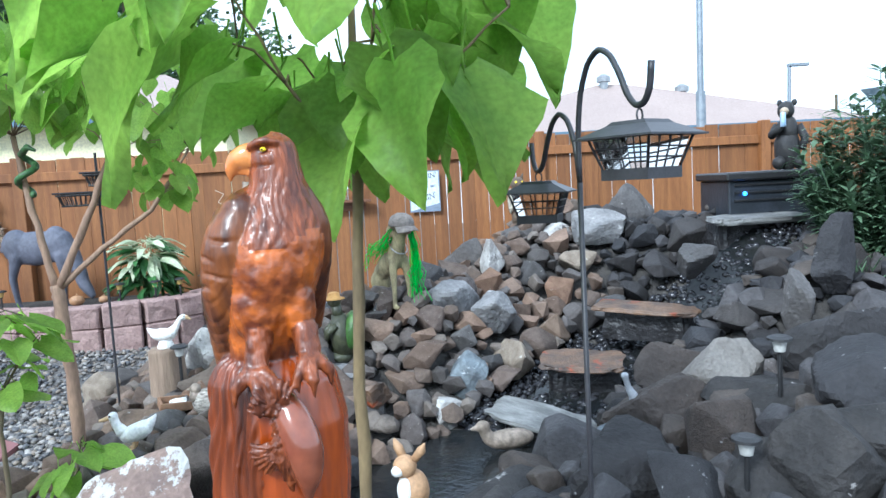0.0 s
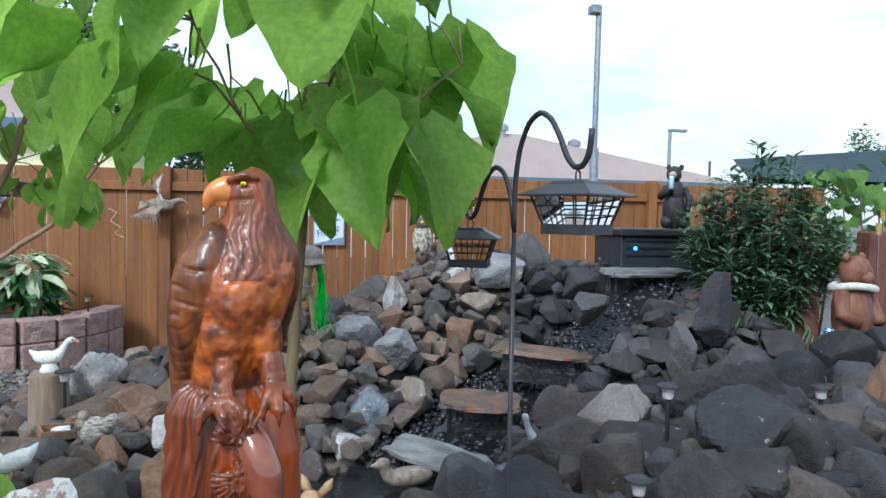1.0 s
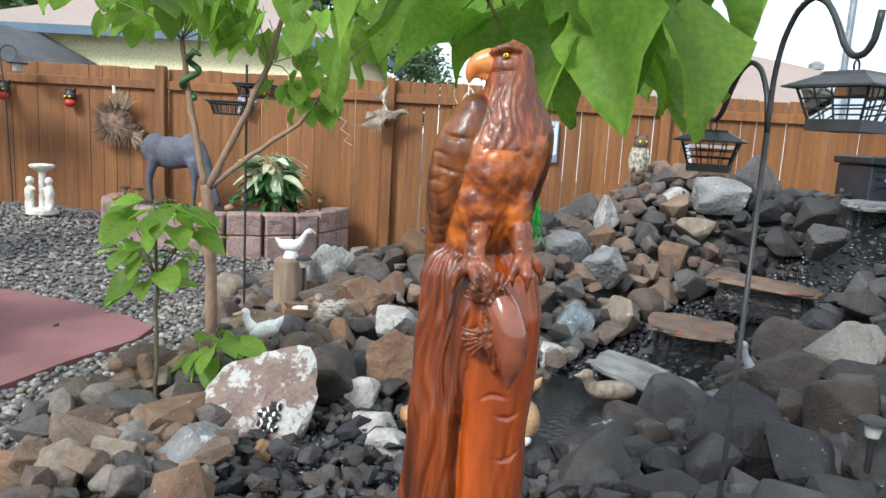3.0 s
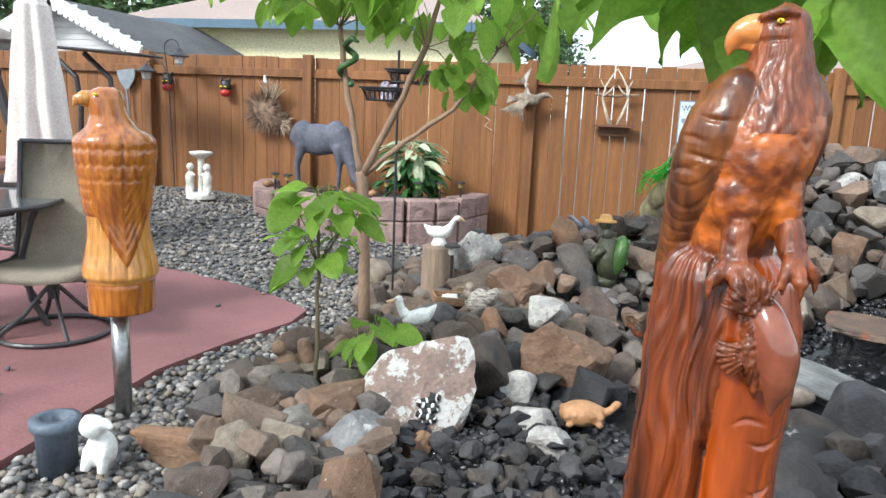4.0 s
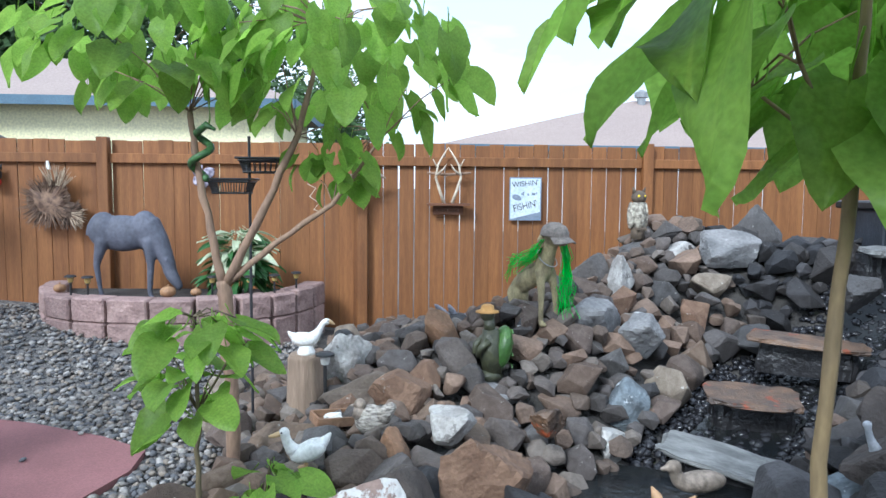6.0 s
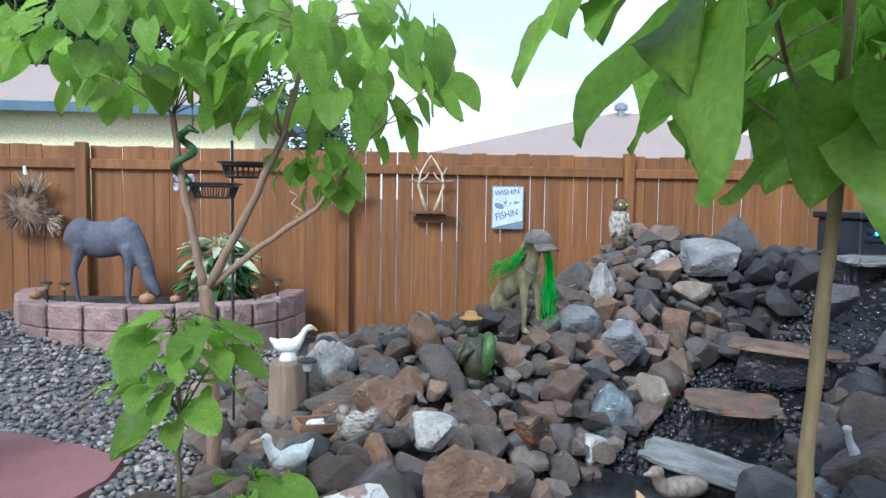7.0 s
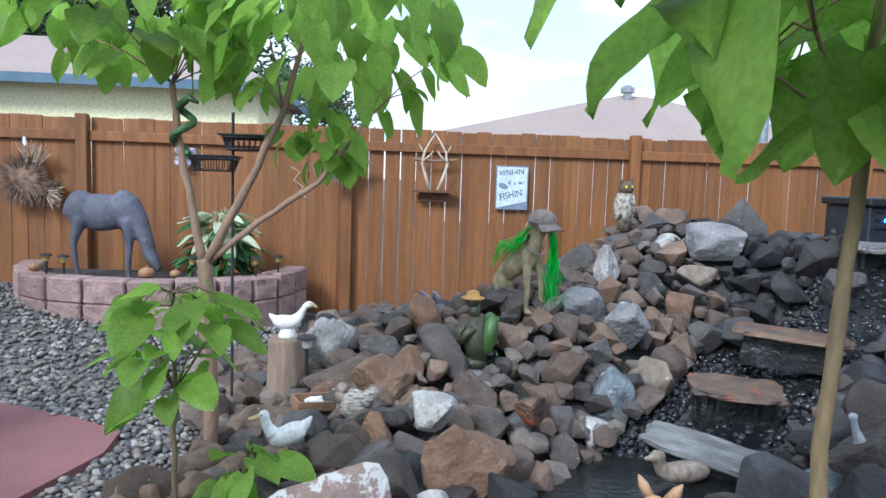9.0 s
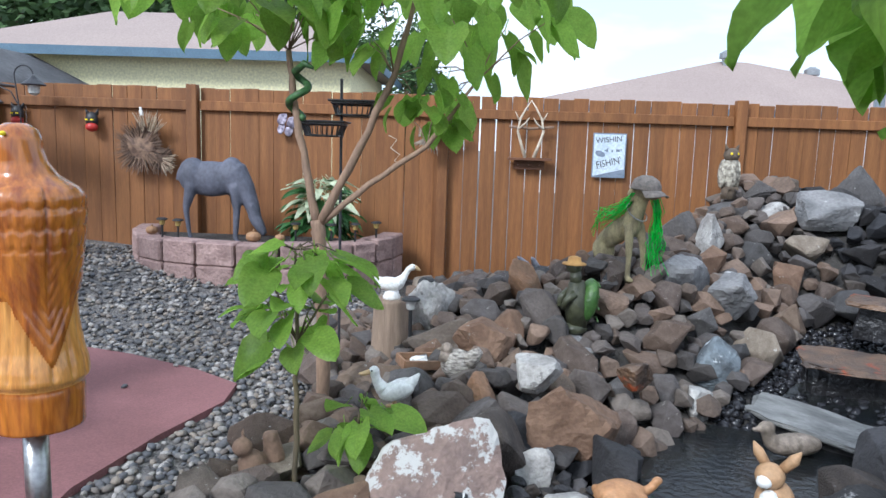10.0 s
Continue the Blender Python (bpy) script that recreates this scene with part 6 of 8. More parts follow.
for k in range(74):
    s = rg.uniform(0.55, 1.25) if k % 2 else rg.uniform(-1.35, 0.1)
    j = lambda q: rg.uniform(-q, q)
    if k % 2:
        e = rg.uniform(0.03, 0.22)
        p = [(0.19 + j(0.03), s * 0.055, 0.53), (0.22 + j(0.02), s * 0.07 + j(0.02), 0.42), (0.21 + j(0.035), s * 0.08 + j(0.03), 0.30), (0.21 + j(0.05), s * 0.09 + j(0.04), 0.2 + e * 0.3), (0.20 + j(0.06), s * 0.09 + j(0.05), e)]
    else:
        p = [(0.15, s * 0.06, 0.53), (0.09 + j(0.03), s * 0.09, 0.46 + j(0.03)), (0.02 + j(0.04), s * 0.11, 0.41 + j(0.04)), (-0.06 + j(0.05), s * 0.12, 0.37 + j(0.06)), (-0.12 + j(0.06), s * 0.12, 0.31 + j(0.09))]
    tube(bm, p, [0.0024, 0.0024, 0.0022, 0.002, 0.0016], 4)
solo("ribbon_wig", bm, "neon", "bright green stringy ribbons hung on the dog figure", "ribbons", at=DOG, kind="stuff")
bm = bmesh.new()
tube(bm, [(0.115 + 0.062 * math.cos(a), 0.06 * math.sin(a), 0.41 - 0.05 * math.cos(a)) for a in np.linspace(0, 6.283, 20)], 0.004, 6)
solo("chain_collar", bm, "steel", "dark metal chain collar on the dog figure", "collar", at=DOG)

sl = thing("small_lantern", "tiny black lantern standing on the rocks", "lantern", at=(1.09, -2.62, 0.47))
bm = bmesh.new()
lathe(bm, [(0.035, 0.0), (0.035, 0.02), (0.026, 0.025)], 10)
lathe(bm, [(0.032, 0.085), (0.012, 0.11), (0.008, 0.125)], 10)
part("frame", bm, "black", sl)
bm = bmesh.new()
lathe(bm, [(0.024, 0.025), (0.026, 0.085)], 10)
part("glass", bm, "lamp_glass", sl)
bm = bmesh.new()
lathe(bm, [(0.05, 0.0), (0.055, 0.05), (0.04, 0.10), (0.001, 0.10)], 14)
tube(bm, [(0, 0, -0.03), (0, 0, -0.12)], [0.012, 0.008], 7)
solo("spotlight", bm, "black", "small black garden spotlight among the rocks", "spotlight", at=pose(0.02, -2.62, 0.47, 70, 0, -30))

M["owl"] = mat("owl", (0.56, 0.52, 0.42), (0.12, 0.10, 0.08), 0.8, 30, 0.7, fine=45, distance=0.01)
M["owl_dark"] = mat("owl_dark", (0.14, 0.105, 0.07), (0.08, 0.06, 0.045), 0.8, 20, 0.6)


def owl(bm):
    lathe(bm, [(0.06, 0.0), (0.062, 0.08), (0.05, 0.10)], 16, slot=1)
    blob(bm, (0, 0, 0.21), (0.075, 0.07, 0.14), rough=0.06, sub=3)
    blob(bm, (0, -0.005, 0.355), (0.068, 0.062, 0.058), sub=3, slot=1)
    for s in (-1, 1):
        tube(bm, [(s * 0.04, 0, 0.39), (s * 0.06, -0.005, 0.44)], [0.022, 0.004], 7, 1)
        blob(bm, (s * 0.028, -0.055, 0.365), (0.012, 0.009, 0.012), slot=2)
        blob(bm, (s * 0.068, 0.01, 0.2), (0.022, 0.055, 0.12))
        for k in range(3):
            tube(bm, [(s * 0.03 + (k - 1) * 0.014, -0.06, 0.10), (s * 0.03 + (k - 1) * 0.014, -0.075, 0.075)], [0.009, 0.004], 6, 1)
    tube(bm, [(0, -0.058, 0.35), (0, -0.072, 0.335)], [0.01, 0.003], 6, 1)


fig("owl_decoy", "brown and cream plastic owl decoy standing on a rock", owl, ["owl", "owl_dark", "eye"], pose(2.36, -1.04, 0.975, 0, 0, 10) @ Matrix.Diagonal((0.96, 0.96, 1.0, 1)))

M["steel_leaf"] = mat("steel_leaf", (0.35, 0.36, 0.4), (0.2, 0.2, 0.24), 0.35, 20, 0.3, metal=0.8)
bm = bmesh.new()
for a, l in ((-48, 0.26), (-30, 0.2), (38, 0.2), (12, 0.12)):
    blob(bm, (0.5 * l * math.sin(radians(a)), 0, 0.5 * l * math.cos(radians(a))), (0.026, 0.006, l / 2), (0, a, 0))
solo("metal_ornament", bm, "steel_leaf", "small grey metal winged ornament among the rocks", "ornament", at=(0.76, -2.25, 0.45), smooth=True)

M["heron"] = mat("heron", (0.45, 0.46, 0.48), (0.3, 0.31, 0.33), 0.5, 14, 0.2)


def heron(bm):
    tube(bm, [(0, 0, 0), (0.02, 0, 0.06), (-0.015, 0, 0.12), (-0.03, 0, 0.17)], [0.035, 0.032, 0.02, 0.018], 10)
    blob(bm, (-0.035, 0, 0.19), (0.026, 0.022, 0.022))
    tube(bm, [(0.0, 0, 0.03), (0.07, 0, 0.02)], [0.04, 0.01], 8)


fig("bird_figure", "small grey bird figure beside the stream", heron, "heron", pose(2.29, -4.20, 0.27, 0, 0, 0) @ Matrix.Scale(0.85, 4))





# ---- feeder by the forked tree ----
feeder = thing("bird_feeder", "black metal pole with two wire basket trays", "bird feeder", at=(-0.47, -3.08, 0.0))
bm = bmesh.new()
tube(bm, [(0, 0, -0.05), (0, 0, 1.66)], 0.008, 8)
part("pole", bm, "iron", feeder)
for dx, z in ((0.07, 1.47), (-0.09, 1.36)):
    bm = bmesh.new()
    for w, zz in ((0.105, 0.06), (0.085, 0.0)):
        for sx, sy in ((-1, 0), (1, 0), (0, -1), (0, 1)):
            a = (dx + (sx * w if sx else -w), (sy * w if sy else -w), z + zz)
            b = (dx + (sx * w if sx else w), (sy * w if sy else w), z + zz)
            tube(bm, [a, b], 0.006, 5)
    for k in range(-3, 4):
        for s in (-1, 1):
            tube(bm, [(dx + k * 0.03, s * 0.105, z + 0.06), (dx + k * 0.026, s * 0.085, z)], 0.0035, 4)
            tube(bm, [(dx + s * 0.105, k * 0.03, z + 0.06), (dx + s * 0.085, k * 0.026, z)], 0.0035, 4)
    box(bm, dx - 0.085, dx + 0.085, -0.085, 0.085, z - 0.004, z + 0.004)
    part("basket", bm, "iron", feeder)
    bm = bmesh.new()
    box(bm, dx - 0.125, dx + 0.125, -0.115, 0.115, z + 0.067, z + 0.078, 0.003)
    part("lid", bm, "iron", feeder)

M["toy_green"] = mat("toy_green", (0.05, 0.14, 0.035), (0.02, 0.05, 0.02), 0.5, 40, 0.3)
bm = bmesh.new()
coil = [(-0.575 + 0.036 * math.cos(a) + 0.004 * a, -3.72 + 0.036 * math.sin(a), 1.42 + 0.022 * a) for a in np.linspace(0, 9.4, 34)] + [(-0.52, -3.76, 1.66), (-0.48, -3.77, 1.64)]
tube(bm, coil, [0.008] + [0.017] * (len(coil) - 3) + [0.016, 0.007], 8)
solo("toy_snake", bm, "toy_green", "green toy snake coiled on the tree branch", "toy snake", smooth=True)

# cherubs
M["plaster"] = mat("plaster", (0.68, 0.66, 0.6), (0.5, 0.48, 0.43), 0.8, 14, 0.6, fine=50)


def cherubs(bm):
    lathe(bm, [(0.15, 0.0), (0.14, 0.05), (0.10, 0.06)], 14)
    tube(bm, [(0, 0.02, 0.05), (0, 0.02, 0.42)], [0.04, 0.035], 9)
    lathe(bm, [(0.05, 0.42), (0.11, 0.45), (0.12, 0.48), (0.04, 0.49)], 14, (0, 0.02, 0))
    for s in (-1, 1):
        blob(bm, (s * 0.10, -0.03, 0.20), (0.05, 0.045, 0.09), rough=0.2)
        blob(bm, (s * 0.095, -0.03, 0.325), (0.04, 0.04, 0.045))
        for d in (-0.022, 0.022):
            tube(bm, [(s * 0.1 + d, -0.03, 0.14), (s * 0.1 + d, -0.05, 0.05)], [0.028, 0.022], 8)
        tube(bm, [(s * 0.09, -0.03, 0.26), (s * 0.03, -0.05, 0.24)], [0.022, 0.016], 7)


fig("garden_statue", "white plaster garden fountain with two small figures", cherubs, "plaster", pose(-3.27, -0.75, 0.32))

# gnome-like wooden squirrel by the sapling
M["squirrel"] = mat("squirrel", (0.24, 0.15, 0.10), (0.17, 0.11, 0.075), 0.85, 12, 0.5)


def squirrel(bm):
    blob(bm, (0, 0, 0.09), (0.06, 0.06, 0.09), sub=3)
    blob(bm, (-0.035, -0.02, 0.20), (0.04, 0.035, 0.038))
    tube(bm, [(0.04, 0.03, 0.04), (0.09, 0.05, 0.12), (0.07, 0.05, 0.22)], [0.03, 0.045, 0.03], 9)
    for s in (-1, 1):
        tube(bm, [(-0.03, s * 0.022, 0.23), (-0.03, s * 0.03, 0.26)], [0.012, 0.003], 6)


fig("squirrel_figure", "brown wooden squirrel figure on the gravel", squirrel, "squirrel", pose(-0.57, -4.42, 0.0, 0, 0, 20))
M["pot_blue"] = mat("pot_blue", (0.11, 0.14, 0.18), (0.08, 0.1, 0.13), 0.5, 10, 0.2)
bm = bmesh.new()
lathe(bm, [(0.065, -0.05), (0.07, 0.12), (0.085, 0.13), (0.085, 0.16), (0.05, 0.165), (0.05, 0.12)], 20)
solo("pot", bm, "pot_blue", "small blue-grey garden post cap", "pot", at=(-1.0, -5.38, 0.03), smooth=True)


def puppy(bm):
    blob(bm, (0, 0, 0.07), (0.055, 0.05, 0.07), sub=3)
    blob(bm, (-0.01, -0.03, 0.165), (0.045, 0.045, 0.042), sub=3)
    for s in (-1, 1):
        tube(bm, [(s * 0.03, -0.02, 0.19), (s * 0.065, -0.02, 0.16)], [0.02, 0.012], 7)
        tube(bm, [(s * 0.03, -0.03, 0.08), (s * 0.035, -0.05, 0.0)], [0.022, 0.02], 7)


fig("puppy_figure", "small white puppy figure on the gravel", puppy, "white_paint", pose(-0.83, -5.36, 0.02, 0, 0, 0))

# ---- right bank: bush, posts, carved figure, vine ----
def clump(name, label, material, blades, cat="bush"):
    """blades: (base point, direction, length, width) for each narrow leaf."""
    vs, fs = [], []
    for p, d, L, w in blades:
        side = d.cross(Vector((0, 0, 1)))
        side = (side.normalized() if side.length > 0.05 else Vector((1, 0, 0))) * w
        droop = Vector((0, 0, -0.28 * L))
        i = len(vs)
        vs += [p, p + d * L * 0.35 + side + droop * 0.1, p + d * L * 0.35 - side + droop * 0.1, p + d * L * 0.75 + side * 0.6 + droop * 0.5, p + d * L * 0.75 - side * 0.6 + droop * 0.5, p + d * L + droop]
        fs += [(i, i + 1, i + 2), (i + 1, i + 3, i + 4, i + 2), (i + 3, i + 5, i + 4)]
    me = bpy.data.meshes.new(name)
    me.from_pydata(vs, [], fs)
    me.materials.append(M[material])
    return me


rbush = random.Random(17)
bush = thing("bush", "grey-green bushy shrub with long narrow leaves", "bush")
blades, bm = [], bmesh.new()
for k in range(150):
    a, q = rbush.uniform(0, 6.28), math.sqrt(rbush.random())
    tx, ty = 4.62 + 0.66 * q * math.cos(a), -2.75 + 0.5 * q * math.sin(a)
    tz = 0.75 + 1.32 * (1 - 0.55 * q * q) * rbush.uniform(0.45, 1.0)
    base = Vector((4.62 + 0.25 * q * math.cos(a), -2.75 + 0.2 * q * math.sin(a), 0.45))
    topp = Vector((tx, ty, tz))
    midp = base.lerp(topp, 0.55) + Vector((0, 0, 0.08))
    tube(bm, [base, midp, topp], [0.007, 0.005, 0.002], 4)
    for j in range(64):
        u = rbush.uniform(0.2, 1.0)
        p = base.lerp(midp, u / 0.55) if u < 0.55 else midp.lerp(topp, (u - 0.55) / 0.45)
        b = rbush.uniform(0, 6.28)
        d = Vector((math.cos(b), math.sin(b), rbush.uniform(0.0, 0.9))).normalized()
        blades.append((p, d, rbush.uniform(0.10, 0.19), rbush.uniform(0.012, 0.021)))
tagged(part("stalk", bm, "bush_leaf", bush), kind="stuff")
ob = new("foliage", clump("foliage", "", "bush_leaf", blades))
ob.parent = bush
tagged(ob, kind="stuff")
# low grassy tufts at its foot
blades = []
for k in range(420):
    x, y = rbush.uniform(3.95, 4.7), rbush.uniform(-3.3, -2.6)
    b = rbush.uniform(0, 6.28)
    blades.append((Vector((x, y, ground_z(x, y))), Vector((0.5 * math.cos(b), 0.5 * math.sin(b), 1)).normalized(), rbush.uniform(0.12, 0.28), 0.006))
tagged(new("grass", clump("grass", "", "bush_leaf", blades)), "tufts of narrow green grass below the bush", "grass", kind="stuff")

M["red_post"] = mat("red_post", (0.17, 0.065, 0.04), (0.11, 0.042, 0.028), 0.75, 6, 0.4, fine=40, stretch=(5, 5, 0.5))
for x, w, h in ((4.80, 0.085, 1.30), (5.42, 0.13, 1.34)):
    t = thing("wooden_post", "reddish brown wooden post beside the bush", "post", "red posts")
    bm = bmesh.new()
    box(bm, x - w, x + w, -3.06, -2.92, ground_z(x, -3) - 0.1, h, 0.01)
    part("timber", bm, "red_post", t)
for x, z in ((4.86, 1.30), (5.22, 1.24), (5.45, 1.34)):
    t = thing("stake_light", "small pale solar stake light by the post", "path light", "stake lights", at=(x, -3.0 if x != 5.22 else -3.2, z))
    bm = bmesh.new()
    tube(bm, [(0, 0, -0.25), (0, 0, 0.08)], 0.006, 6)
    part("stake", bm, "steel", t)
    bm = bmesh.new()
    lathe(bm, [(0.016, 0.08), (0.02, 0.12), (0.022, 0.16), (0.018, 0.165)], 10)
    part("glass", bm, "amber", t)


def carved(bm):
    blob(bm, (0, 0, 0.25), (0.13, 0.11, 0.24), rough=0.12, sub=3)
    blob(bm, (0, -0.01, 0.52), (0.10, 0.09, 0.10), rough=0.15, sub=3)
    blob(bm, (0, -0.08, 0.49), (0.05, 0.05, 0.04), sub=2)
    for s in (-1, 1):
        tube(bm, [(s * 0.11, 0, 0.40), (s * 0.16, -0.04, 0.27), (s * 0.09, -0.12, 0.22)], [0.05, 0.045, 0.035], 9)
        blob(bm, (s * 0.075, -0.05, 0.05), (0.06, 0.08, 0.07))
        blob(bm, (s * 0.075, 0.0, 0.61), (0.03, 0.02, 0.03))
    tube(bm, [(0.125 * math.cos(a), 0.115 * math.sin(a), 0.43 + 0.012 * math.sin(2 * a)) for a in np.linspace(0, 6.283, 22)], 0.024, 8, 1)


M["carving_wood"] = mat("carving_wood", (0.21, 0.085, 0.05), (0.13, 0.05, 0.032), 0.6, 9, 0.5, fine=34, stretch=(3, 3, 0.6))
fig("carved_figure", "brown carved wooden bear with a pale scarf", carved, ["carving_wood", "plaster"], pose(4.86, -3.38, 0.50, 0, 0, 15) @ Matrix.Scale(1.1, 4))
M["soda"] = mat("soda", (0.03, 0.18, 0.45), (0.2, 0.4, 0.6), 0.25, 30, 0, metal=0.6)
bm = bmesh.new()
lathe(bm, [(0.026, 0.0), (0.032, 0.01), (0.032, 0.105), (0.026, 0.118)], 18)
solo("drink_can", bm, "soda", "blue aluminium drink can standing on a spotlight", "can", at=(4.45, -3.65, 0.62))
bm = bmesh.new()
lathe(bm, [(0.03, -0.35), (0.03, -0.1), (0.07, -0.08), (0.075, -0.002), (0.02, -0.001)], 16)
solo("spotlight", bm, "black", "black garden lamp with a can on top", "spotlight", at=(4.45, -3.65, 0.62))

vine = thing("vine", "climbing vine with broad yellow-green leaves", "vine")
vl = [leaf_mesh("leaf", 0.15, 0.17, dr, 0.1, 1.0, 60 + k, "vine_leaf", lobes=0.25) for k, dr in enumerate((0.15, 0.3))]
bm = bmesh.new()
for k in range(9):
    x = 5.0 + 0.16 * k
    tube(bm, [(x, -2.7, 0.3), (x + 0.05, -2.75, 1.0), (x - 0.05, -2.8, 1.6)], [0.012, 0.01, 0.006], 6)
tagged(part("stalk", bm, "bark", vine), kind="stuff")
for k in range(150):
    p = Vector((rbush.uniform(4.95, 6.6), rbush.uniform(-3.0, -2.4), 1.15 + 0.75 * rbush.random() ** 1.4))
    a = rbush.uniform(3.4, 6.0)
    ob = new("leaf", vl[k % 2])
    ob.parent = vine
    ob.matrix_basis = leaf_pose(p, Vector((math.cos(a), math.sin(a), 0)), rbush.uniform(0.1, 0.6), rbush.uniform(-0.5, 0.5), rbush.uniform(0.7, 1.15))

# ---- patio furniture ----
M["frame_dark"] = mat("frame_dark", (0.045, 0.04, 0.042), (0.03, 0.027, 0.03), 0.4, 14, 0.1)
M["sling"] = mat("sling", (0.46, 0.41, 0.32), (0.39, 0.345, 0.27), 0.8, 8, 0.3, fine=140)
M["cloth_pale"] = mat("cloth_pale", (0.72, 0.66, 0.62), (0.62, 0.56, 0.52), 0.9, 3, 0.2, fine=80)
M["cloth_tan"] = mat("cloth_tan", (0.52, 0.44, 0.33), (0.45, 0.37, 0.28), 0.9, 3, 0.2, fine=80)
M["table_glass"] = mat("table_glass", (0.10, 0.11, 0.12), (0.08, 0.09, 0.10), 0.06, 8, 0.05, fine=60)
table = thing("patio_table", "round dark glass patio table with metal legs", "table", at=(-2.72, -4.2, 0.014))
bm = bmesh.new()
lathe(bm, [(0.02, 0.69), (0.56, 0.69), (0.575, 0.695), (0.575, 0.703), (0.56, 0.707), (0.02, 0.707)], 48)
part("tabletop", bm, "table_glass", table, "smoked glass top")
bm = bmesh.new()
tube(bm, [(0.585 * math.cos(a), 0.585 * math.sin(a), 0.70) for a in np.linspace(0, 6.2832, 48)], 0.014, 8)
part("rim", bm, "frame_dark", table)
bm = bmesh.new()
tube(bm, [(0.40 * math.cos(a), 0.40 * math.sin(a), 0.36) for a in np.linspace(0, 6.2832, 36)], 0.012, 8)
part("brace", bm, "frame_dark", table)
for k in range(6):
    a = k * 1.0472 + 0.3
    bm = bmesh.new()
    tube(bm, [(r * math.cos(a), r * math.sin(a), z) for r, z in ((0.50, 0.69), (0.46, 0.60), (0.40, 0.40), (0.44, 0.15), (0.52, 0.0))], 0.018, 8)
    part("leg", bm, "frame_dark", table)


def folded_umbrella(label, x, y, z_low, z_top, r_low, r_top, mats, bands, seed, base):
    t = thing("umbrella", label, "umbrella", "closed patio umbrellas", at=(x, y, 0.014))
    bm = bmesh.new()
    tube(bm, [(0, 0, 0), (0, 0, z_top + 0.05)], 0.019, 10)
    part("pole", bm, "frame_dark" if base else "steel", t)
    bm = bmesh.new()

    def folds(z, a):
        k = 1 - (z - z_low) / (z_top - z_low)
        return 1 + (0.10 + 0.12 * k) * math.sin(8 * a + 2 * noise.noise(Vector((z * 2, seed, 0)))) + 0.08 * noise.noise(Vector((math.cos(a) * 2, math.sin(a) * 2, z * 3 + seed)))
    loft(bm, [(z_low, 0, 0, r_low, r_low * 0.85), (z_low + 0.1, 0, 0, r_low * 0.95, r_low * 0.8), ((z_low + z_top) / 2, 0, 0, r_low * 0.72, r_low * 0.62), (z_top - 0.16, 0, 0, r_top * 1.15, r_top * 1.1), (z_top - 0.14, 0, 0, r_top * 0.95, r_top * 0.9), (z_top - 0.03, 0, 0, r_top * 0.6, r_top * 0.6), (z_top, 0, 0, 0.02, 0.02)], 72, folds,
         lambda z, a: (1 if bands and math.sin((z - z_low) * bands + 0.8 * math.sin(4 * a)) > 0.1 else 0))
    part("canopy", bm, mats, t, "folded cloth canopy", smooth=True)
    bm = bmesh.new()
    blob(bm, (0, 0, z_top + 0.05), (0.05, 0.04, 0.06))
    part("finial", bm, "black", t)
    if base:
        bm = bmesh.new()
        lathe(bm, [(0.22, 0.0), (0.22, 0.015), (0.16, 0.03), (0.04, 0.05), (0.03, 0.26), (0.022, 0.27)], 30)
        part("base", bm, "white_paint", t, "white cast iron base")


folded_umbrella("closed beige and white striped umbrella in the table", -2.72, -4.2, 1.10, 2.35, 0.155, 0.12, ["white_paint", "cloth_tan"], 22.0, 1.0, True)
folded_umbrella("closed pale pink-white patio umbrella", -3.55, -2.55, 0.62, 2.12, 0.25, 0.10, ["cloth_pale", "cloth_pale"], 0, 4.0, False)

chair = thing("patio_chair", "tan mesh swivel patio chair with a dark frame", "chair", at=pose(-2.09, -4.14, 0.014, 0, 0, 24))
bm = bmesh.new()
tube(bm, [(0.29 * math.cos(a), 0.29 * math.sin(a), 0.015) for a in np.linspace(0, 6.2832, 36)], 0.014, 8)
part("base_ring", bm, "frame_dark", chair)
for k in range(4):
    a = k * 1.5708 + 0.5
    bm = bmesh.new()
    tube(bm, [(0.285 * math.cos(a), 0.285 * math.sin(a), 0.02), (0.15 * math.cos(a), 0.15 * math.sin(a), 0.12), (0.03 * math.cos(a), 0.03 * math.sin(a), 0.26)], 0.012, 7)
    part("leg", bm, "frame_dark", chair)
bm = bmesh.new()
lathe(bm, [(0.03, 0.2), (0.035, 0.28), (0.06, 0.30), (0.06, 0.34)], 12)
box(bm, -0.16, 0.16, -0.12, 0.12, 0.335, 0.36, 0.004)
part("swivel", bm, "frame_dark", chair)
prof = [(0.30, 0.36), (0.26, 0.40), (0.1, 0.405), (-0.12, 0.385), (-0.22, 0.40), (-0.27, 0.55), (-0.33, 0.80), (-0.38, 1.03)]
bm = bmesh.new()
rows = [[bm.verts.new((s * 0.24, -x, z - 0.02 * (1 - abs(s)) if z < 0.45 else z)) for s in (-1, -0.5, 0, 0.5, 1)] for x, z in prof]
for a, b in zip(rows, rows[1:]):
    for k in range(4):
        bm.faces.new((a[k], a[k + 1], b[k + 1], b[k]))
seat = bmesh.ops.solidify(bm, geom=list(bm.faces), thickness=0.008)
part("seat", bm, "sling", chair, "tan woven sling", smooth=True)
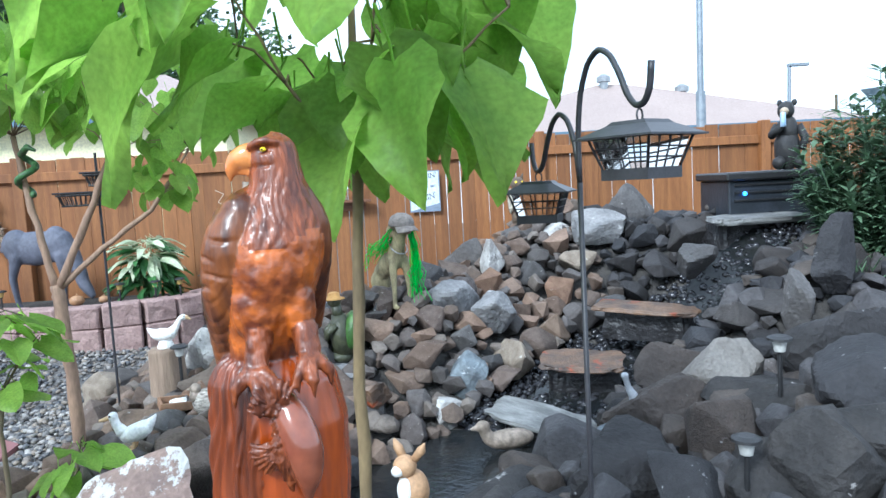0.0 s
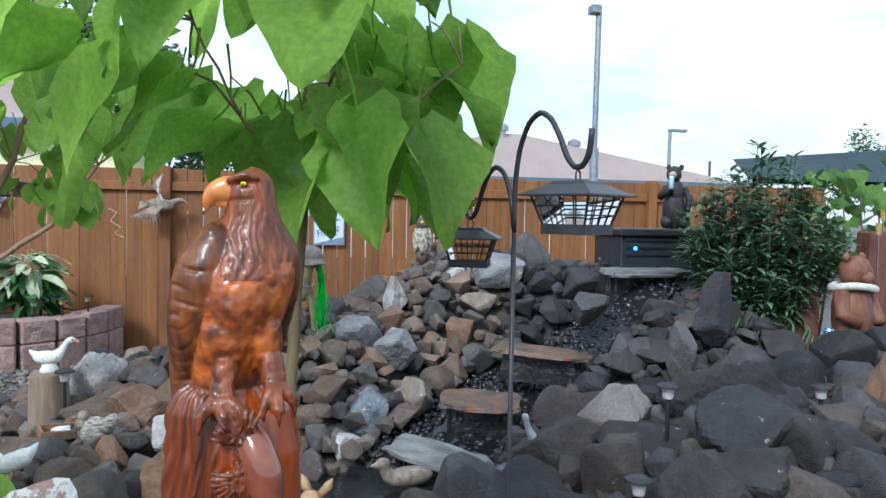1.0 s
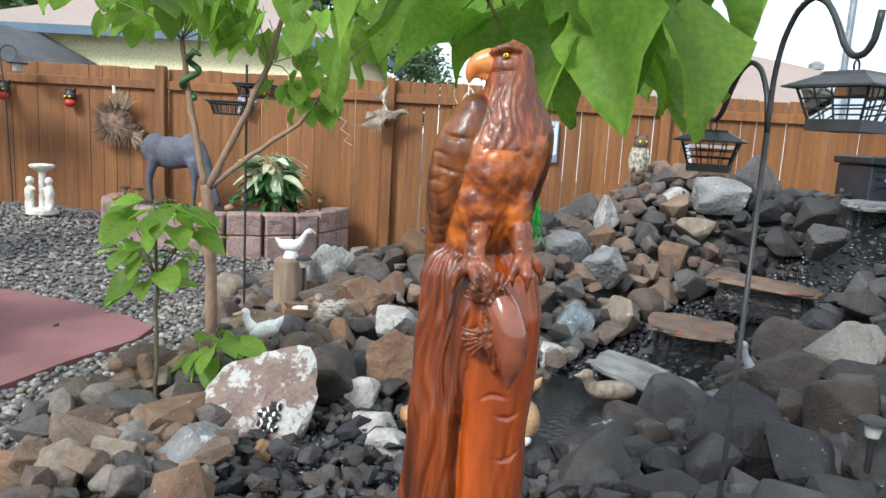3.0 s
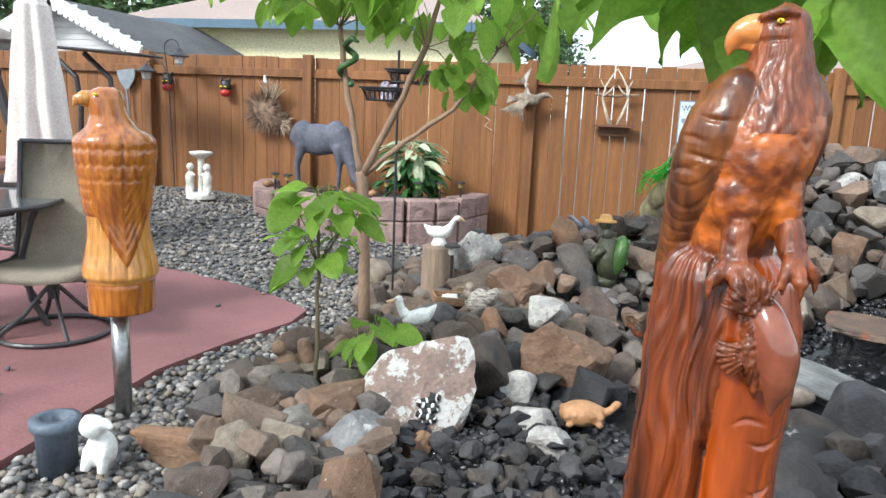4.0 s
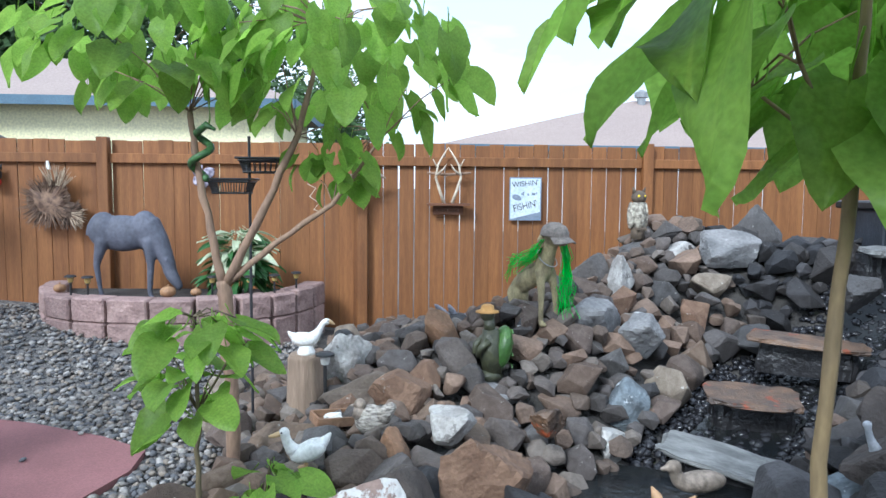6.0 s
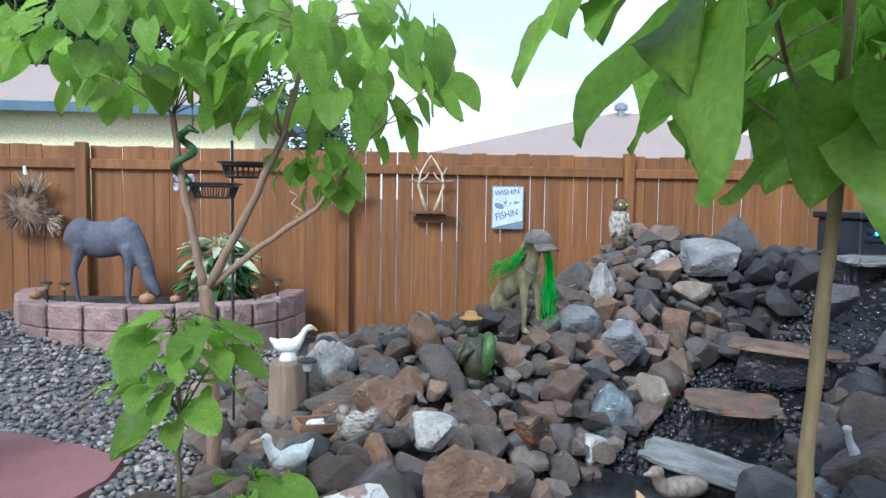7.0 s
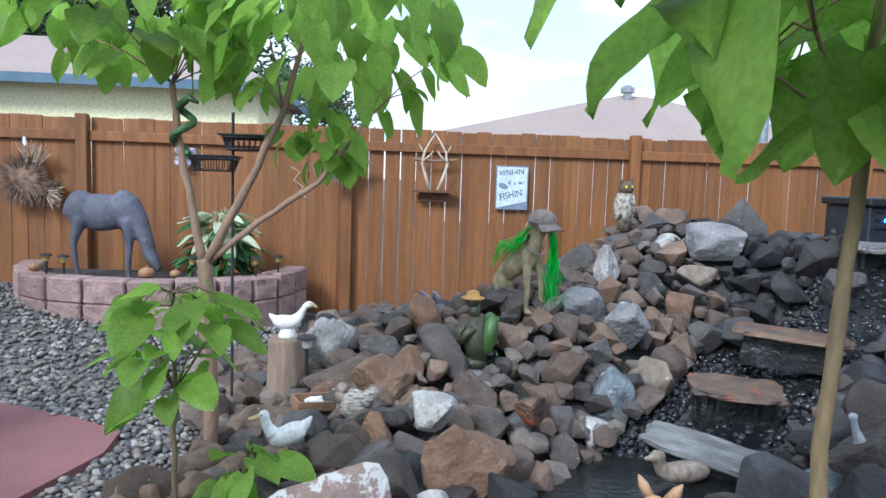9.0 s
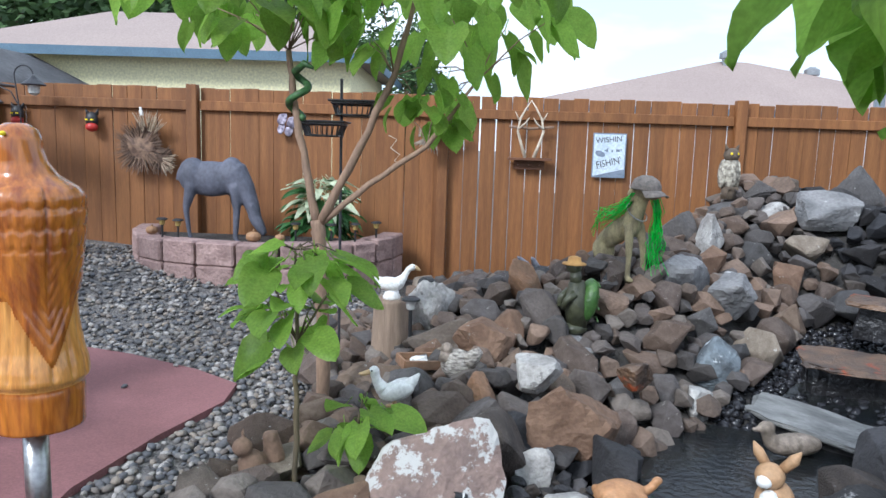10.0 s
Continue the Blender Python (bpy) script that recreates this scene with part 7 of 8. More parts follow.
for s in (-1, 1):
    bm = bmesh.new()
    tube(bm, [(s * 0.25, -x, z) for x, z in prof], 0.014, 8)
    part("side_frame", bm, "frame_dark", chair)
    bm = bmesh.new()
    tube(bm, [(s * 0.26, -0.24, 0.38), (s * 0.30, -0.22, 0.56), (s * 0.31, -0.16, 0.63), (s * 0.31, 0.08, 0.64), (s * 0.28, 0.28, 0.62)], [0.014, 0.014, 0.018, 0.018, 0.012], 8)
    part("armrest", bm, "frame_dark", chair)
bm = bmesh.new()
tube(bm, [(-0.25, 0.38, 1.03), (0.25, 0.38, 1.03)], 0.014, 8)
part("top_rail", bm, "frame_dark", chair)

# garden swing, lounger and grill at the far end of the patio
M["cushion"] = mat("cushion", (0.42, 0.22, 0.19), (0.35, 0.18, 0.16), 0.9, 6, 0.3)
swing = thing("garden_swing", "dark metal garden swing frame with a small roof", "swing", at=(-4.35, -0.85, 0.30))
bm = bmesh.new()
box(bm, -0.5, 0.5, -0.28, 0.28, 1.45, 1.475, 0.008, Matrix.Rotation(radians(3), 4, "Y"))
part("roof", bm, "frame_dark", swing)
for s in (-0.3, 0.1):
    bm = bmesh.new()
    tube(bm, [(s, 0, -0.15), (s + 0.08, 0, 0.9), (s + 0.04, 0, 1.2), (s - 0.25, 0, 1.44)], 0.028, 8)
    part("arm", bm, "frame_dark", swing)
lounge = thing("bench", "long patio bench with faded pink cushions", "bench", at=(-5.45, -1.3, 0.12))
for s in (0, 1):
    bm = bmesh.new()
    box(bm, -0.9 + s * 0.62, -0.30 + s * 0.62, -0.3, 0.3, 0.42, 0.54, 0.03)
    part("cushion", bm, "cushion", lounge)
bm = bmesh.new()
tube(bm, [(0.3, 0.3, 0.5), (0.12, 0.3, 0.9), (-0.02, 0.3, 1.35), (0.0, 0.3, 1.45)], [0.03, 0.05, 0.06, 0.05], 9)
part("back_frame", bm, "frame_dark", lounge)
for x in (-0.85, 0.28):
    for y in (-0.26, 0.26):
        bm = bmesh.new()
        tube(bm, [(x, y, 0.42), (x, y, -0.12)], 0.018, 7)
        part("leg", bm, "frame_dark", lounge)
grill = thing("grill", "dark covered barbecue grill by the fence", "grill", at=(-6.45, -1.1, 0.1))
bm = bmesh.new()
box(bm, -0.5, 0.45, -0.28, 0.28, 0.1, 0.82, 0.03)
part("cabinet", bm, "frame_dark", grill)
bm = bmesh.new()
blob(bm, (0, 0, 0.86), (0.42, 0.28, 0.22), sub=3)
part("lid", bm, "black", grill, smooth=True)
for s in (-1, 1):
    bm = bmesh.new()
    box(bm, s * 0.68 - 0.2, s * 0.68 + 0.2, -0.24, 0.24, 0.79, 0.82, 0.005)
    part("side_shelf", bm, "frame_dark", grill)

# tan cloth chair edge and a red cable at the near end of the patio
bm = bmesh.new()
rows = []
for k in range(9):
    u = k / 8
    rows.append([bm.verts.new((-1.98 + 0.30 * u + 0.02 * math.sin(9 * u + s), -5.32 + s * 0.5, 0.62 - 0.58 * u ** 0.8 + 0.03 * math.sin(5 * u + 2 * s))) for s in np.linspace(-1, 0.25, 7)])
for a, b in zip(rows, rows[1:]):
    for k in range(6):
        bm.faces.new((a[k], a[k + 1], b[k + 1], b[k]))
bmesh.ops.solidify(bm, geom=list(bm.faces), thickness=0.012)
solo("cloth_cover", bm, "cloth_tan", "tan cloth cover hanging over a chair", "cover", smooth=True)
M["cable_red"] = mat("cable_red", (0.5, 0.03, 0.02), (0.4, 0.02, 0.02), 0.5, 10, 0)
bm = bmesh.new()
tube(bm, [(-2.1, -4.75, 0.021), (-1.8, -4.9, 0.021), (-1.62, -5.05, 0.021), (-1.55, -5.3, 0.021), (-1.65, -5.7, 0.021), (-1.5, -6.2, 0.021)], 0.006, 7)
solo("cable", bm, "cable_red", "red cable lying on the patio", "cable", smooth=True)

# ---- beyond the fence ----
shed = thing("shed", "white sided shed with a grey gable roof", "shed")
bm = bmesh.new()
pts = [(-10.3, 2.2), (-10.3, 0), (-7.3, 0), (-7.3, 2.2), (-8.8, 2.92)]
fr, bk = [bm.verts.new((x, 4.0, z)) for x, z in pts], [bm.verts.new((x, 8.0, z)) for x, z in pts]
bm.faces.new(fr)
bm.faces.new(bk[::-1])
for k in range(5):
    bm.faces.new((fr[k], fr[(k + 1) % 5], bk[(k + 1) % 5], bk[k]))
part("wall", bm, "siding", shed)
for s in (-1, 1):
    bm = bmesh.new()
    a = [(-8.8, 2.96), (-8.8 + s * 1.75, 2.12)]
    q = [bm.verts.new(p) for p in ((a[0][0], 3.7, a[0][1]), (a[1][0], 3.7, a[1][1]), (a[1][0], 8.2, a[1][1]), (a[0][0], 8.2, a[0][1]))]
    bm.faces.new(q)
    bmesh.ops.solidify(bm, geom=list(bm.faces), thickness=0.06)
    part("roof", bm, "roof_grey", shed)
    bm = bmesh.new()
    run = Vector((a[1][0] - a[0][0], 0, a[1][1] - a[0][1]))
    m = Matrix.Translation((a[0][0], 3.64, a[0][1])) @ Matrix.Rotation(-math.atan2(run.z, run.x), 4, "Y")
    flip = -1 if s > 0 else 1
    box(bm, 0, run.length, -0.03, 0.03, -0.13 if s > 0 else -0.07, 0.07 if s > 0 else 0.13, 0, m)
    for k in range(16):
        box(bm, (k + 0.15) * run.length / 16, (k + 0.85) * run.length / 16, -0.03, 0.03, -0.17 if s > 0 else 0.13, -0.13 if s > 0 else 0.17, 0, m)
    part("bargeboard", bm, "white_paint", shed, "white scalloped edge board")
for k in range(14):
    bm = bmesh.new()
    z = 1.5 + k * 0.1
    half = 1.5 if z < 2.2 else 1.5 * (2.92 - z) / 0.72
    if half > 0.1:
        box(bm, -8.8 - half, -8.8 + half, 3.985, 3.999, z, z + 0.09)
        part("siding_board", bm, "siding", shed)
gaz = thing("gazebo", "white-topped metal gazebo beyond the patio", "gazebo", at=(-10.6, 2.2, 0))
bm = bmesh.new()
c = [bm.verts.new(p) for p in ((-1.9, -1.6, 2.2), (1.4, -1.6, 2.2), (1.4, 1.6, 2.2), (-1.9, 1.6, 2.2))]
p = bm.verts.new((-0.2, 0, 3.0))
for k in range(4):
    bm.faces.new((c[k], c[(k + 1) % 4], p))
bmesh.ops.solidify(bm, geom=list(bm.faces), thickness=0.02)
part("canopy", bm, "cloth_pale", gaz)
bm = bmesh.new()
box(bm, -1.9, 1.4, -1.62, -1.58, 1.98, 2.19)
part("valance", bm, "frame_dark", gaz)
for x in (-1.85, 1.35):
    for y in (-1.55, 1.55):
        bm = bmesh.new()
        box(bm, x - 0.04, x + 0.04, y - 0.04, y + 0.04, 0, 2.2)
        part("post", bm, "frame_dark", gaz)

bm = bmesh.new()
tube(bm, [(6.32, 4, -0.1), (6.32, 4, 2.6)], 0.075, 10)
tube(bm, [(6.32, 4, 2.6), (6.34, 4, 5.0)], 0.05, 10)
box(bm, 6.18, 6.34, 3.9, 4.1, 4.86, 5.0, 0.01)
solo("lamp_post", bm, "zinc", "tall grey lamp post behind the fence", "lamp post")
bm = bmesh.new()
tube(bm, [(28.5, 40, -0.1), (28.6, 40, 7.9)], 0.13, 8)
box(bm, 28.5, 29.9, 39.8, 40.2, 7.8, 8.0, 0.03)
solo("street_lamp", bm, "zinc", "distant street lamp with a flat head", "street lamp")
bm = bmesh.new()
tube(bm, [(30.6, 38, -0.1), (30.6, 38, 5.6)], 0.09, 8)
solo("utility_pole", bm, "bark_dark", "distant thin dark utility pole", "pole")
M["tarp"] = mat("tarp", (0.06, 0.10, 0.12), (0.045, 0.08, 0.10), 0.6, 1, 0.3, fine=20)
carport = thing("carport", "dark blue-green canopy roof on metal posts", "carport")
bm = bmesh.new()
q = [bm.verts.new(p) for p in ((8.6, 3.0, 2.12), (14.5, 3.0, 2.12), (16.0, 7.5, 3.25), (11.4, 7.5, 2.85))]
bm.faces.new(q)
lw = [bm.verts.new(p) for p in ((8.6, 3.0, 2.03), (14.5, 3.0, 2.03))]
bm.faces.new((q[0], q[1], lw[1], lw[0]))
bmesh.ops.solidify(bm, geom=list(bm.faces), thickness=0.03)
part("canopy", bm, "tarp", carport)
for x in (8.65, 11.4, 14.4):
    bm = bmesh.new()
    tube(bm, [(x, 3.02, 0), (x, 3.02, 2.1)], 0.035, 8)
    part("post", bm, "zinc", carport)

# stones that stand out: name, label, x, y, z, size, seed, material, turn, squash
MARKED = [
    ("painted_rock", "white-crusted red-brown boulder with a painted snake", 0.14, -4.66, 0.05, 0.44, 3, "rock_snake", (-32, 12, 8), (0.82, 0.52, 1.28)),
    ("white_rock", "white weathered stone with a small green lizard", 0.58, -3.66, 0.29, 0.23, 5, "rock_white", (0, 0, 10), (1, 0.7, 0.62)),
    ("rock", "large brown-grey slab of stone beside the pond", 0.70, -3.95, 0.10, 0.44, 8, "rock_brown", (25, 8, 40), (0.95, 0.6, 0.9)),
    ("rock", "rounded tan stone among basalt", 0.28, -3.98, 0.12, 0.26, 9, "rock_brown", (0, 0, 10), (1, 0.85, 0.8)),
    ("rock", "orange-tan broken stone on the rockery", 0.30, -3.80, 0.20, 0.18, 12, "rock_tan", (0, 20, 60), (1, 0.8, 0.8)),
    ("rock", "pale pitted stone at the pond edge", 0.62, -4.52, 0.02, 0.22, 14, "rock_white", (0, 0, 70), (1, 0.8, 0.7)),
    ("rock", "pale pitted stone at the pond edge", 0.72, -4.72, 0.02, 0.18, 15, "rock_white", (10, 0, 20), (1, 0.8, 0.8)),
    ("rock", "upright pale stone by the pond", 0.50, -4.28, 0.05, 0.2, 16, "rock_white", (0, 25, 30), (0.6, 0.6, 1.1)),
    ("rock", "pale weathered stone by the gravel", -0.03, -4.95, 0.05, 0.26, 17, "rock_pale", (0, 20, 120), (1, 0.75, 0.7)),
    ("rock", "tan stone lying in the gravel", -0.62, -5.16, 0.03, 0.3, 18, "rock_tan", (0, 0, 10), (1.2, 0.6, 0.45)),
    ("rock", "honeycombed tan and white stone in the pond", 1.50, -3.20, -0.02, 0.22, 19, "rock_white", (0, 30, 70), (1, 0.75, 0.8)),
    ("rock", "bluish white stone beside the stream", 1.66, -3.02, 0.14, 0.27, 20, "rock_blue", (0, 40, 40), (0.7, 0.6, 1.1)),
    ("rock", "bluish wet stone beside the stream", 2.26, -4.10, 0.10, 0.3, 21, "rock_blue", (0, 0, 20), (1, 0.7, 0.5)),
    ("rock", "pale grey pointed stone by the dog figure", 1.62, -2.38, 0.57, 0.30, 22, "rock_pale", (0, 0, 30), (1, 0.8, 0.9)),
    ("rock", "white flecked grey stone on the slope", 1.92, -2.5, 0.48, 0.32, 23, "rock_pale", (0, 10, 60), (1.1, 0.8, 0.7)),
    ("rock", "large pale grey block on the rockery", 2.92, -1.5, 0.92, 0.40, 24, "rock_pale", (0, 5, -20), (1.1, 0.6, 0.55)),
    ("rock", "rounded yellowish stone on the rockery", 2.62, -1.25, 0.88, 0.3, 25, "rock_white", (0, 0, 0), (1, 0.8, 0.6)),
    ("rock", "round tan stone against the fence", 2.80, -0.62, 0.98, 0.26, 26, "rock_tan", (0, 0, 0), (1, 1, 1)),
    ("rock", "tall grey stone leaning by the fence", 1.82, -1.55, 0.68, 0.42, 27, "rock", (10, 0, 20), (0.75, 0.6, 1.0)),
    ("rock", "flat-topped grey stone under the owl figure", 2.34, -1.10, 0.85, 0.36, 61, "rock", (0, 0, 15), (1.0, 0.8, 0.62)),
    ("rock", "white crusted stone by the fence", 2.0, -1.72, 0.72, 0.26, 28, "rock_white", (0, 0, 60), (0.8, 0.7, 1.0)),
    ("rock", "tall grey block at the top of the rockery", 3.3, -1.2, 1.02, 0.46, 29, "rock", (0, 0, 15), (0.8, 0.6, 1.0)),
    ("rock", "pinkish grey stone in the waterfall", 3.35, -2.45, 0.75, 0.3, 30, "rock", (0, 0, 40), (1, 0.7, 0.7)),
    ("rock", "large rounded grey stone with pale lichen", 2.92, -4.34, 0.27, 0.42, 31, "basalt_splash", (0, 0, 10), (1.1, 0.8, 0.7)),
    ("rock", "mossy upright stone with a pale top", 3.45, -3.62, 0.62, 0.24, 32, "rock", (0, 0, 0), (0.7, 0.7, 1.1)),
    ("rock", "upright grey slab stone before the bush", 3.85, -3.35, 0.78, 0.34, 33, "basalt", (0, 15, 20), (0.9, 0.5, 1.1)),
    ("rock", "white-splashed dark boulder on the bank", 2.54, -4.93, 0.14, 0.32, 34, "basalt_splash", (0, 10, 20), (0.9, 0.8, 0.9)),
    ("rock", "white-splashed dark boulder on the bank", 2.78, -4.97, 0.24, 0.42, 35, "basalt_splash", (0, 14, 10), (1.15, 0.8, 0.72)),
    ("rock", "white-splashed dark boulder on the bank", 3.02, -4.93, 0.33, 0.34, 49, "basalt_splash", (0, -10, 50), (1.1, 0.8, 0.72)),
    ("rock", "broad dark rounded boulder on the bank", 3.15, -4.62, 0.42, 0.44, 50, "basalt", (0, 5, 20), (1.2, 0.8, 0.7)),
    ("rock", "brown-grey upright boulder by the stream", 2.84, -4.02, 0.36, 0.40, 51, "rock", (0, 8, 15), (0.9, 0.7, 0.95)),
    ("rock", "pointed dark boulder leaning to the stream", 2.46, -4.22, 0.22, 0.40, 52, "basalt", (0, 30, 10), (1.2, 0.6, 0.7)),
    ("rock", "dark flat-topped stone under the rabbit figure", 1.24, -4.70, 0.02, 0.30, 62, "basalt", (0, 0, 20), (1, 0.85, 0.62)),
    ("rock", "flat dark slab with white marks by the pond", 1.62, -4.60, 0.04, 0.5, 36, "basalt_splash", (5, 0, 20), (1, 0.8, 0.3)),
    ("rock", "large dark boulder beside the pond", 2.12, -4.62, 0.10, 0.50, 37, "basalt", (5, 10, 50), (1, 0.8, 0.7)),
    ("rock", "pointed brown-grey boulder by the stream", 2.72, -3.88, 0.30, 0.42, 38, "basalt", (0, 10, 30), (1.2, 0.6, 0.8)),
    ("rock", "broad grey boulder on the bank", 3.5, -4.1, 0.45, 0.5, 39, "basalt", (0, 5, 10), (1.2, 0.7, 0.6)),
    ("rock", "grey footing stone under the turtle figure", 0.88, -2.93, 0.2, 0.27, 40, "rock_pale", (0, 0, 15), (1, 0.8, 0.75)),
    ("rock", "leaning tan slab of stone", 0.62, -2.62, 0.46, 0.33, 41, "rock_tan", (0, -40, 20), (0.5, 0.5, 1.1)),
    ("rock", "long grey log-shaped stone", 0.18, -3.12, 0.27, 0.42, 42, "rock", (0, 0, 10), (1.2, 0.6, 0.5)),
    ("rock", "rounded grey-tan stone on the rockery", 0.36, -3.22, 0.28, 0.32, 43, "rock_brown", (0, 0, 50), (1.1, 0.7, 0.6)),
    ("rock", "flat grey stone by the gravel", -0.2, -3.45, 0.12, 0.38, 44, "rock", (0, 0, 10), (1.2, 0.8, 0.5)),
    ("rock", "white stone behind the stump", 0.02, -2.78, 0.32, 0.32, 45, "rock_white", (0, 10, 20), (0.7, 0.6, 1.1)),
    ("rock", "tall tan and brown striped stone", 4.2, -4.48, 0.56, 0.40, 46, "rock_tan", (0, 15, 20), (0.75, 0.7, 1.2)),
    ("rock", "small orange and white stone in the gravel", 0.19, -4.87, 0.02, 0.11, 47, "rock_tan", (0, 0, 0), (1, 0.8, 0.8)),
    ("rock", "red brick-like stone on the slope", 1.08, -3.5, 0.24, 0.17, 48, "rust_slab", (0, 10, 20), (1, 0.8, 0.7)),
]

# ---- rocks ----
def rock_mesh(seed, material, sx=1.0, sy=0.85, sz=0.7, bevel=0.085, pts=16, name="rock"):
    """An angular broken stone about one unit across."""
    rn = random.Random(seed)
    bm = bmesh.new()
    vs = []
    for k in range(pts):
        d = Vector((rn.gauss(0, 1), rn.gauss(0, 1), rn.gauss(0, 1))).normalized() * rn.uniform(0.86, 1.08) * 0.5
        vs.append(bm.verts.new((d.x * sx, d.y * sy, d.z * sz)))
    res = bmesh.ops.convex_hull(bm, input=vs)
    bmesh.ops.delete(bm, geom=[v for v in bm.verts if not v.link_faces], context="VERTS")
    bmesh.ops.dissolve_limit(bm, angle_limit=radians(16), verts=bm.verts, edges=bm.edges)
    bmesh.ops.bevel(bm, geom=list(bm.edges), offset=bevel * rn.uniform(0.5, 1.2), segments=2, affect="EDGES", profile=0.6, clamp_overlap=True)
    bmesh.ops.triangulate(bm, faces=[f for f in bm.faces if len(f.verts) > 4])
    return finish(name, bm, material, False)


def banded_snake(surface, m):
    """A thin black and white snake that winds over the stone's upper front."""
    out = (m.to_3x3().inverted() @ Vector((0.25, -0.78, 0.52))).normalized()
    up = (m.to_3x3().inverted() @ Vector((0, 0.3, 1))).normalized()
    up = (up - out * up.dot(out)).normalized()
    side = up.cross(out)
    path = []
    for k in range(61):
        u = k / 60
        a, b = 0.25 * math.sin(u * 17.5) * (1 - 0.3 * u) + 0.16, 0.30 - 0.52 * u
        p = surface((out + side * a + up * b).normalized())
        path.append(p + p.normalized() * 0.006)
    bm = bmesh.new()
    rings = tube(bm, path, [0.016 * min(1, 0.35 + 3 * (1 - k / 60)) for k in range(61)], 7, caps=False)
    bm.faces.ensure_lookup_table()
    for i, f in enumerate(bm.faces):
        f.material_index = 1 if (i // 7) % 4 == 3 else 0
    solo("snake_figure", bm, ["black", "white_paint"], "thin black and white banded snake on the boulder", "snake figure", at=m, smooth=True)


def boulder(name, label, x, y, z, size, seed, material, rot=(0, 0, 0), squash=(1, 0.85, 0.7)):
    """A stone told apart from the rest: cut by random planes, then weathered."""
    rn2 = random.Random(seed)
    planes = [(Vector((rn2.gauss(0, 1), rn2.gauss(0, 1), rn2.gauss(0, 1))).normalized(), rn2.uniform(0.33, 0.48)) for k in range(12)]
    bm = bmesh.new()
    bmesh.ops.create_icosphere(bm, subdivisions=4, radius=1.0)

    def surface(d):
        r = 1.0 / sum(max(0.0, n.dot(d) / q) ** 44 for n, q in planes) ** (1 / 44)
        r = min(r, 0.68) * (1 + 0.05 * noise.noise(d * 2.6 + Vector((seed, 0, 0))) + 0.035 * noise.noise(d * 7 + Vector((0, seed, 0))) + 0.02 * noise.noise(d * 17) + 0.012 * noise.noise(d * 37))
        return Vector((d.x * r * squash[0], d.y * r * squash[1], d.z * r * squash[2])) * size * 1.15
    for v in bm.verts:
        v.co = surface(v.co.normalized())
    if name == "painted_rock":
        banded_snake(surface, pose(x, y, z, *rot))
    return solo(name, bm, material, label, "rock", "marked stones", at=pose(x, y, z, *rot), smooth=False)


rn = random.Random(11)


def rock_zone(x, y):
    """Where stones lie: how large, and how brown."""
    if not (-0.75 < x < 5.6 and -6.3 < y < -0.12):
        return None
    left = -0.62 + 0.12 * math.sin(y * 3) + (0.45 * smoothstep(-2.4, -0.8, y)) + 0.5 * smoothstep(-1.2, -0.2, y)
    if y < -4.4:
        left = -0.75 + 0.3 * (1 - smoothstep(-5.6, -4.6, y))
    if x < left or in_stream(x, y, 0.02):
        return None
    if x > 4.3 and y > -3.6 and y < -1.9:
        return None
    if 0.1 < x < 1.45 and y < -4.25 and y > -6:
        return ("low", 0.4)
    if x < 0.15 and y < -3.9:
        return ("left", 0.7)
    if x < 2.25 and y > -3.9:
        return ("left", 0.86)
    if y < -3.6:
        return ("big", 0.05)
    return ("mid", 0.38 if x < 3 else 0.14)


SIZES = {"big": (0.28, 0.46, 0.12, 0.24), "left": (0.21, 0.34, 0.10, 0.19), "mid": (0.23, 0.38, 0.11, 0.21), "low": (0.1, 0.12, 0.05, 0.11)}


def size_for(zone, big):
    q = SIZES[zone]
    return rn.uniform(q[0], q[1]) if big else rn.uniform(q[2], q[3])


KEEP = []      # (x, y, radius) of the marked stones and figures set on the rockery
for s in MARKED:
    KEEP.append((s[2], s[3], s[5] * 0.46))
KEEP += [(0.12, -4.55, 0.24), (0.3, -4.7, 0.2), (-0.39, -4.5, 0.1), (0.8, -4.44, 0.14), (1.19, -4.72, 0.12), (1.1, -6.2, 0.3), (2.87, -4.46, 0.06), (3.76, -4.4, 0.1), (2.44, -5.0, 0.1), (2.33, -1.1, 0.1), (-0.07, -3.16, 0.06)]
placed = list(KEEP)
stones = []
for big in (True, False):
    for k in range(9000 if big else 19000):
        x, y = rn.uniform(-0.8, 5.6), rn.uniform(-6.3, -0.12)
        zone = rock_zone(x, y)
        if not zone or (zone[0] == "low" and big):
            continue
        s = size_for(zone[0], big)
        if any((x - a) ** 2 + (y - b) ** 2 < ((s * 0.5 + r) * (0.64 if big else 0.47)) ** 2 for a, b, r in placed):
            continue
        placed.append((x, y, s * 0.5))
        stones.append((x, y, s, zone[1], big, zone[0]))
for s in MARKED:
    boulder(*s)
pile = thing("rock_pile", "heaped grey and brown basalt stones of a garden rockery", "rocks")
grey = [rock_mesh(100 + k, "rock", 1, 0.72 + 0.03 * k % 0.3, 0.62 + 0.05 * (k % 4), pts=11 + k % 7) for k in range(14)]
brown = [rock_mesh(200 + k, "rock_brown", 1, 0.72 + 0.03 * k % 0.3, 0.62 + 0.05 * (k % 4), pts=11 + k % 7) for k in range(14)]
dark = [rock_mesh(300 + k, "basalt", 1, 0.72 + 0.03 * k % 0.3, 0.62 + 0.05 * (k % 4), pts=11 + k % 7) for k in range(14)]
stones.sort(key=lambda s: s[2] < 0.12)
rest = {"rubble": ([], []), "rubble_dark": ([], [])}
count = 0
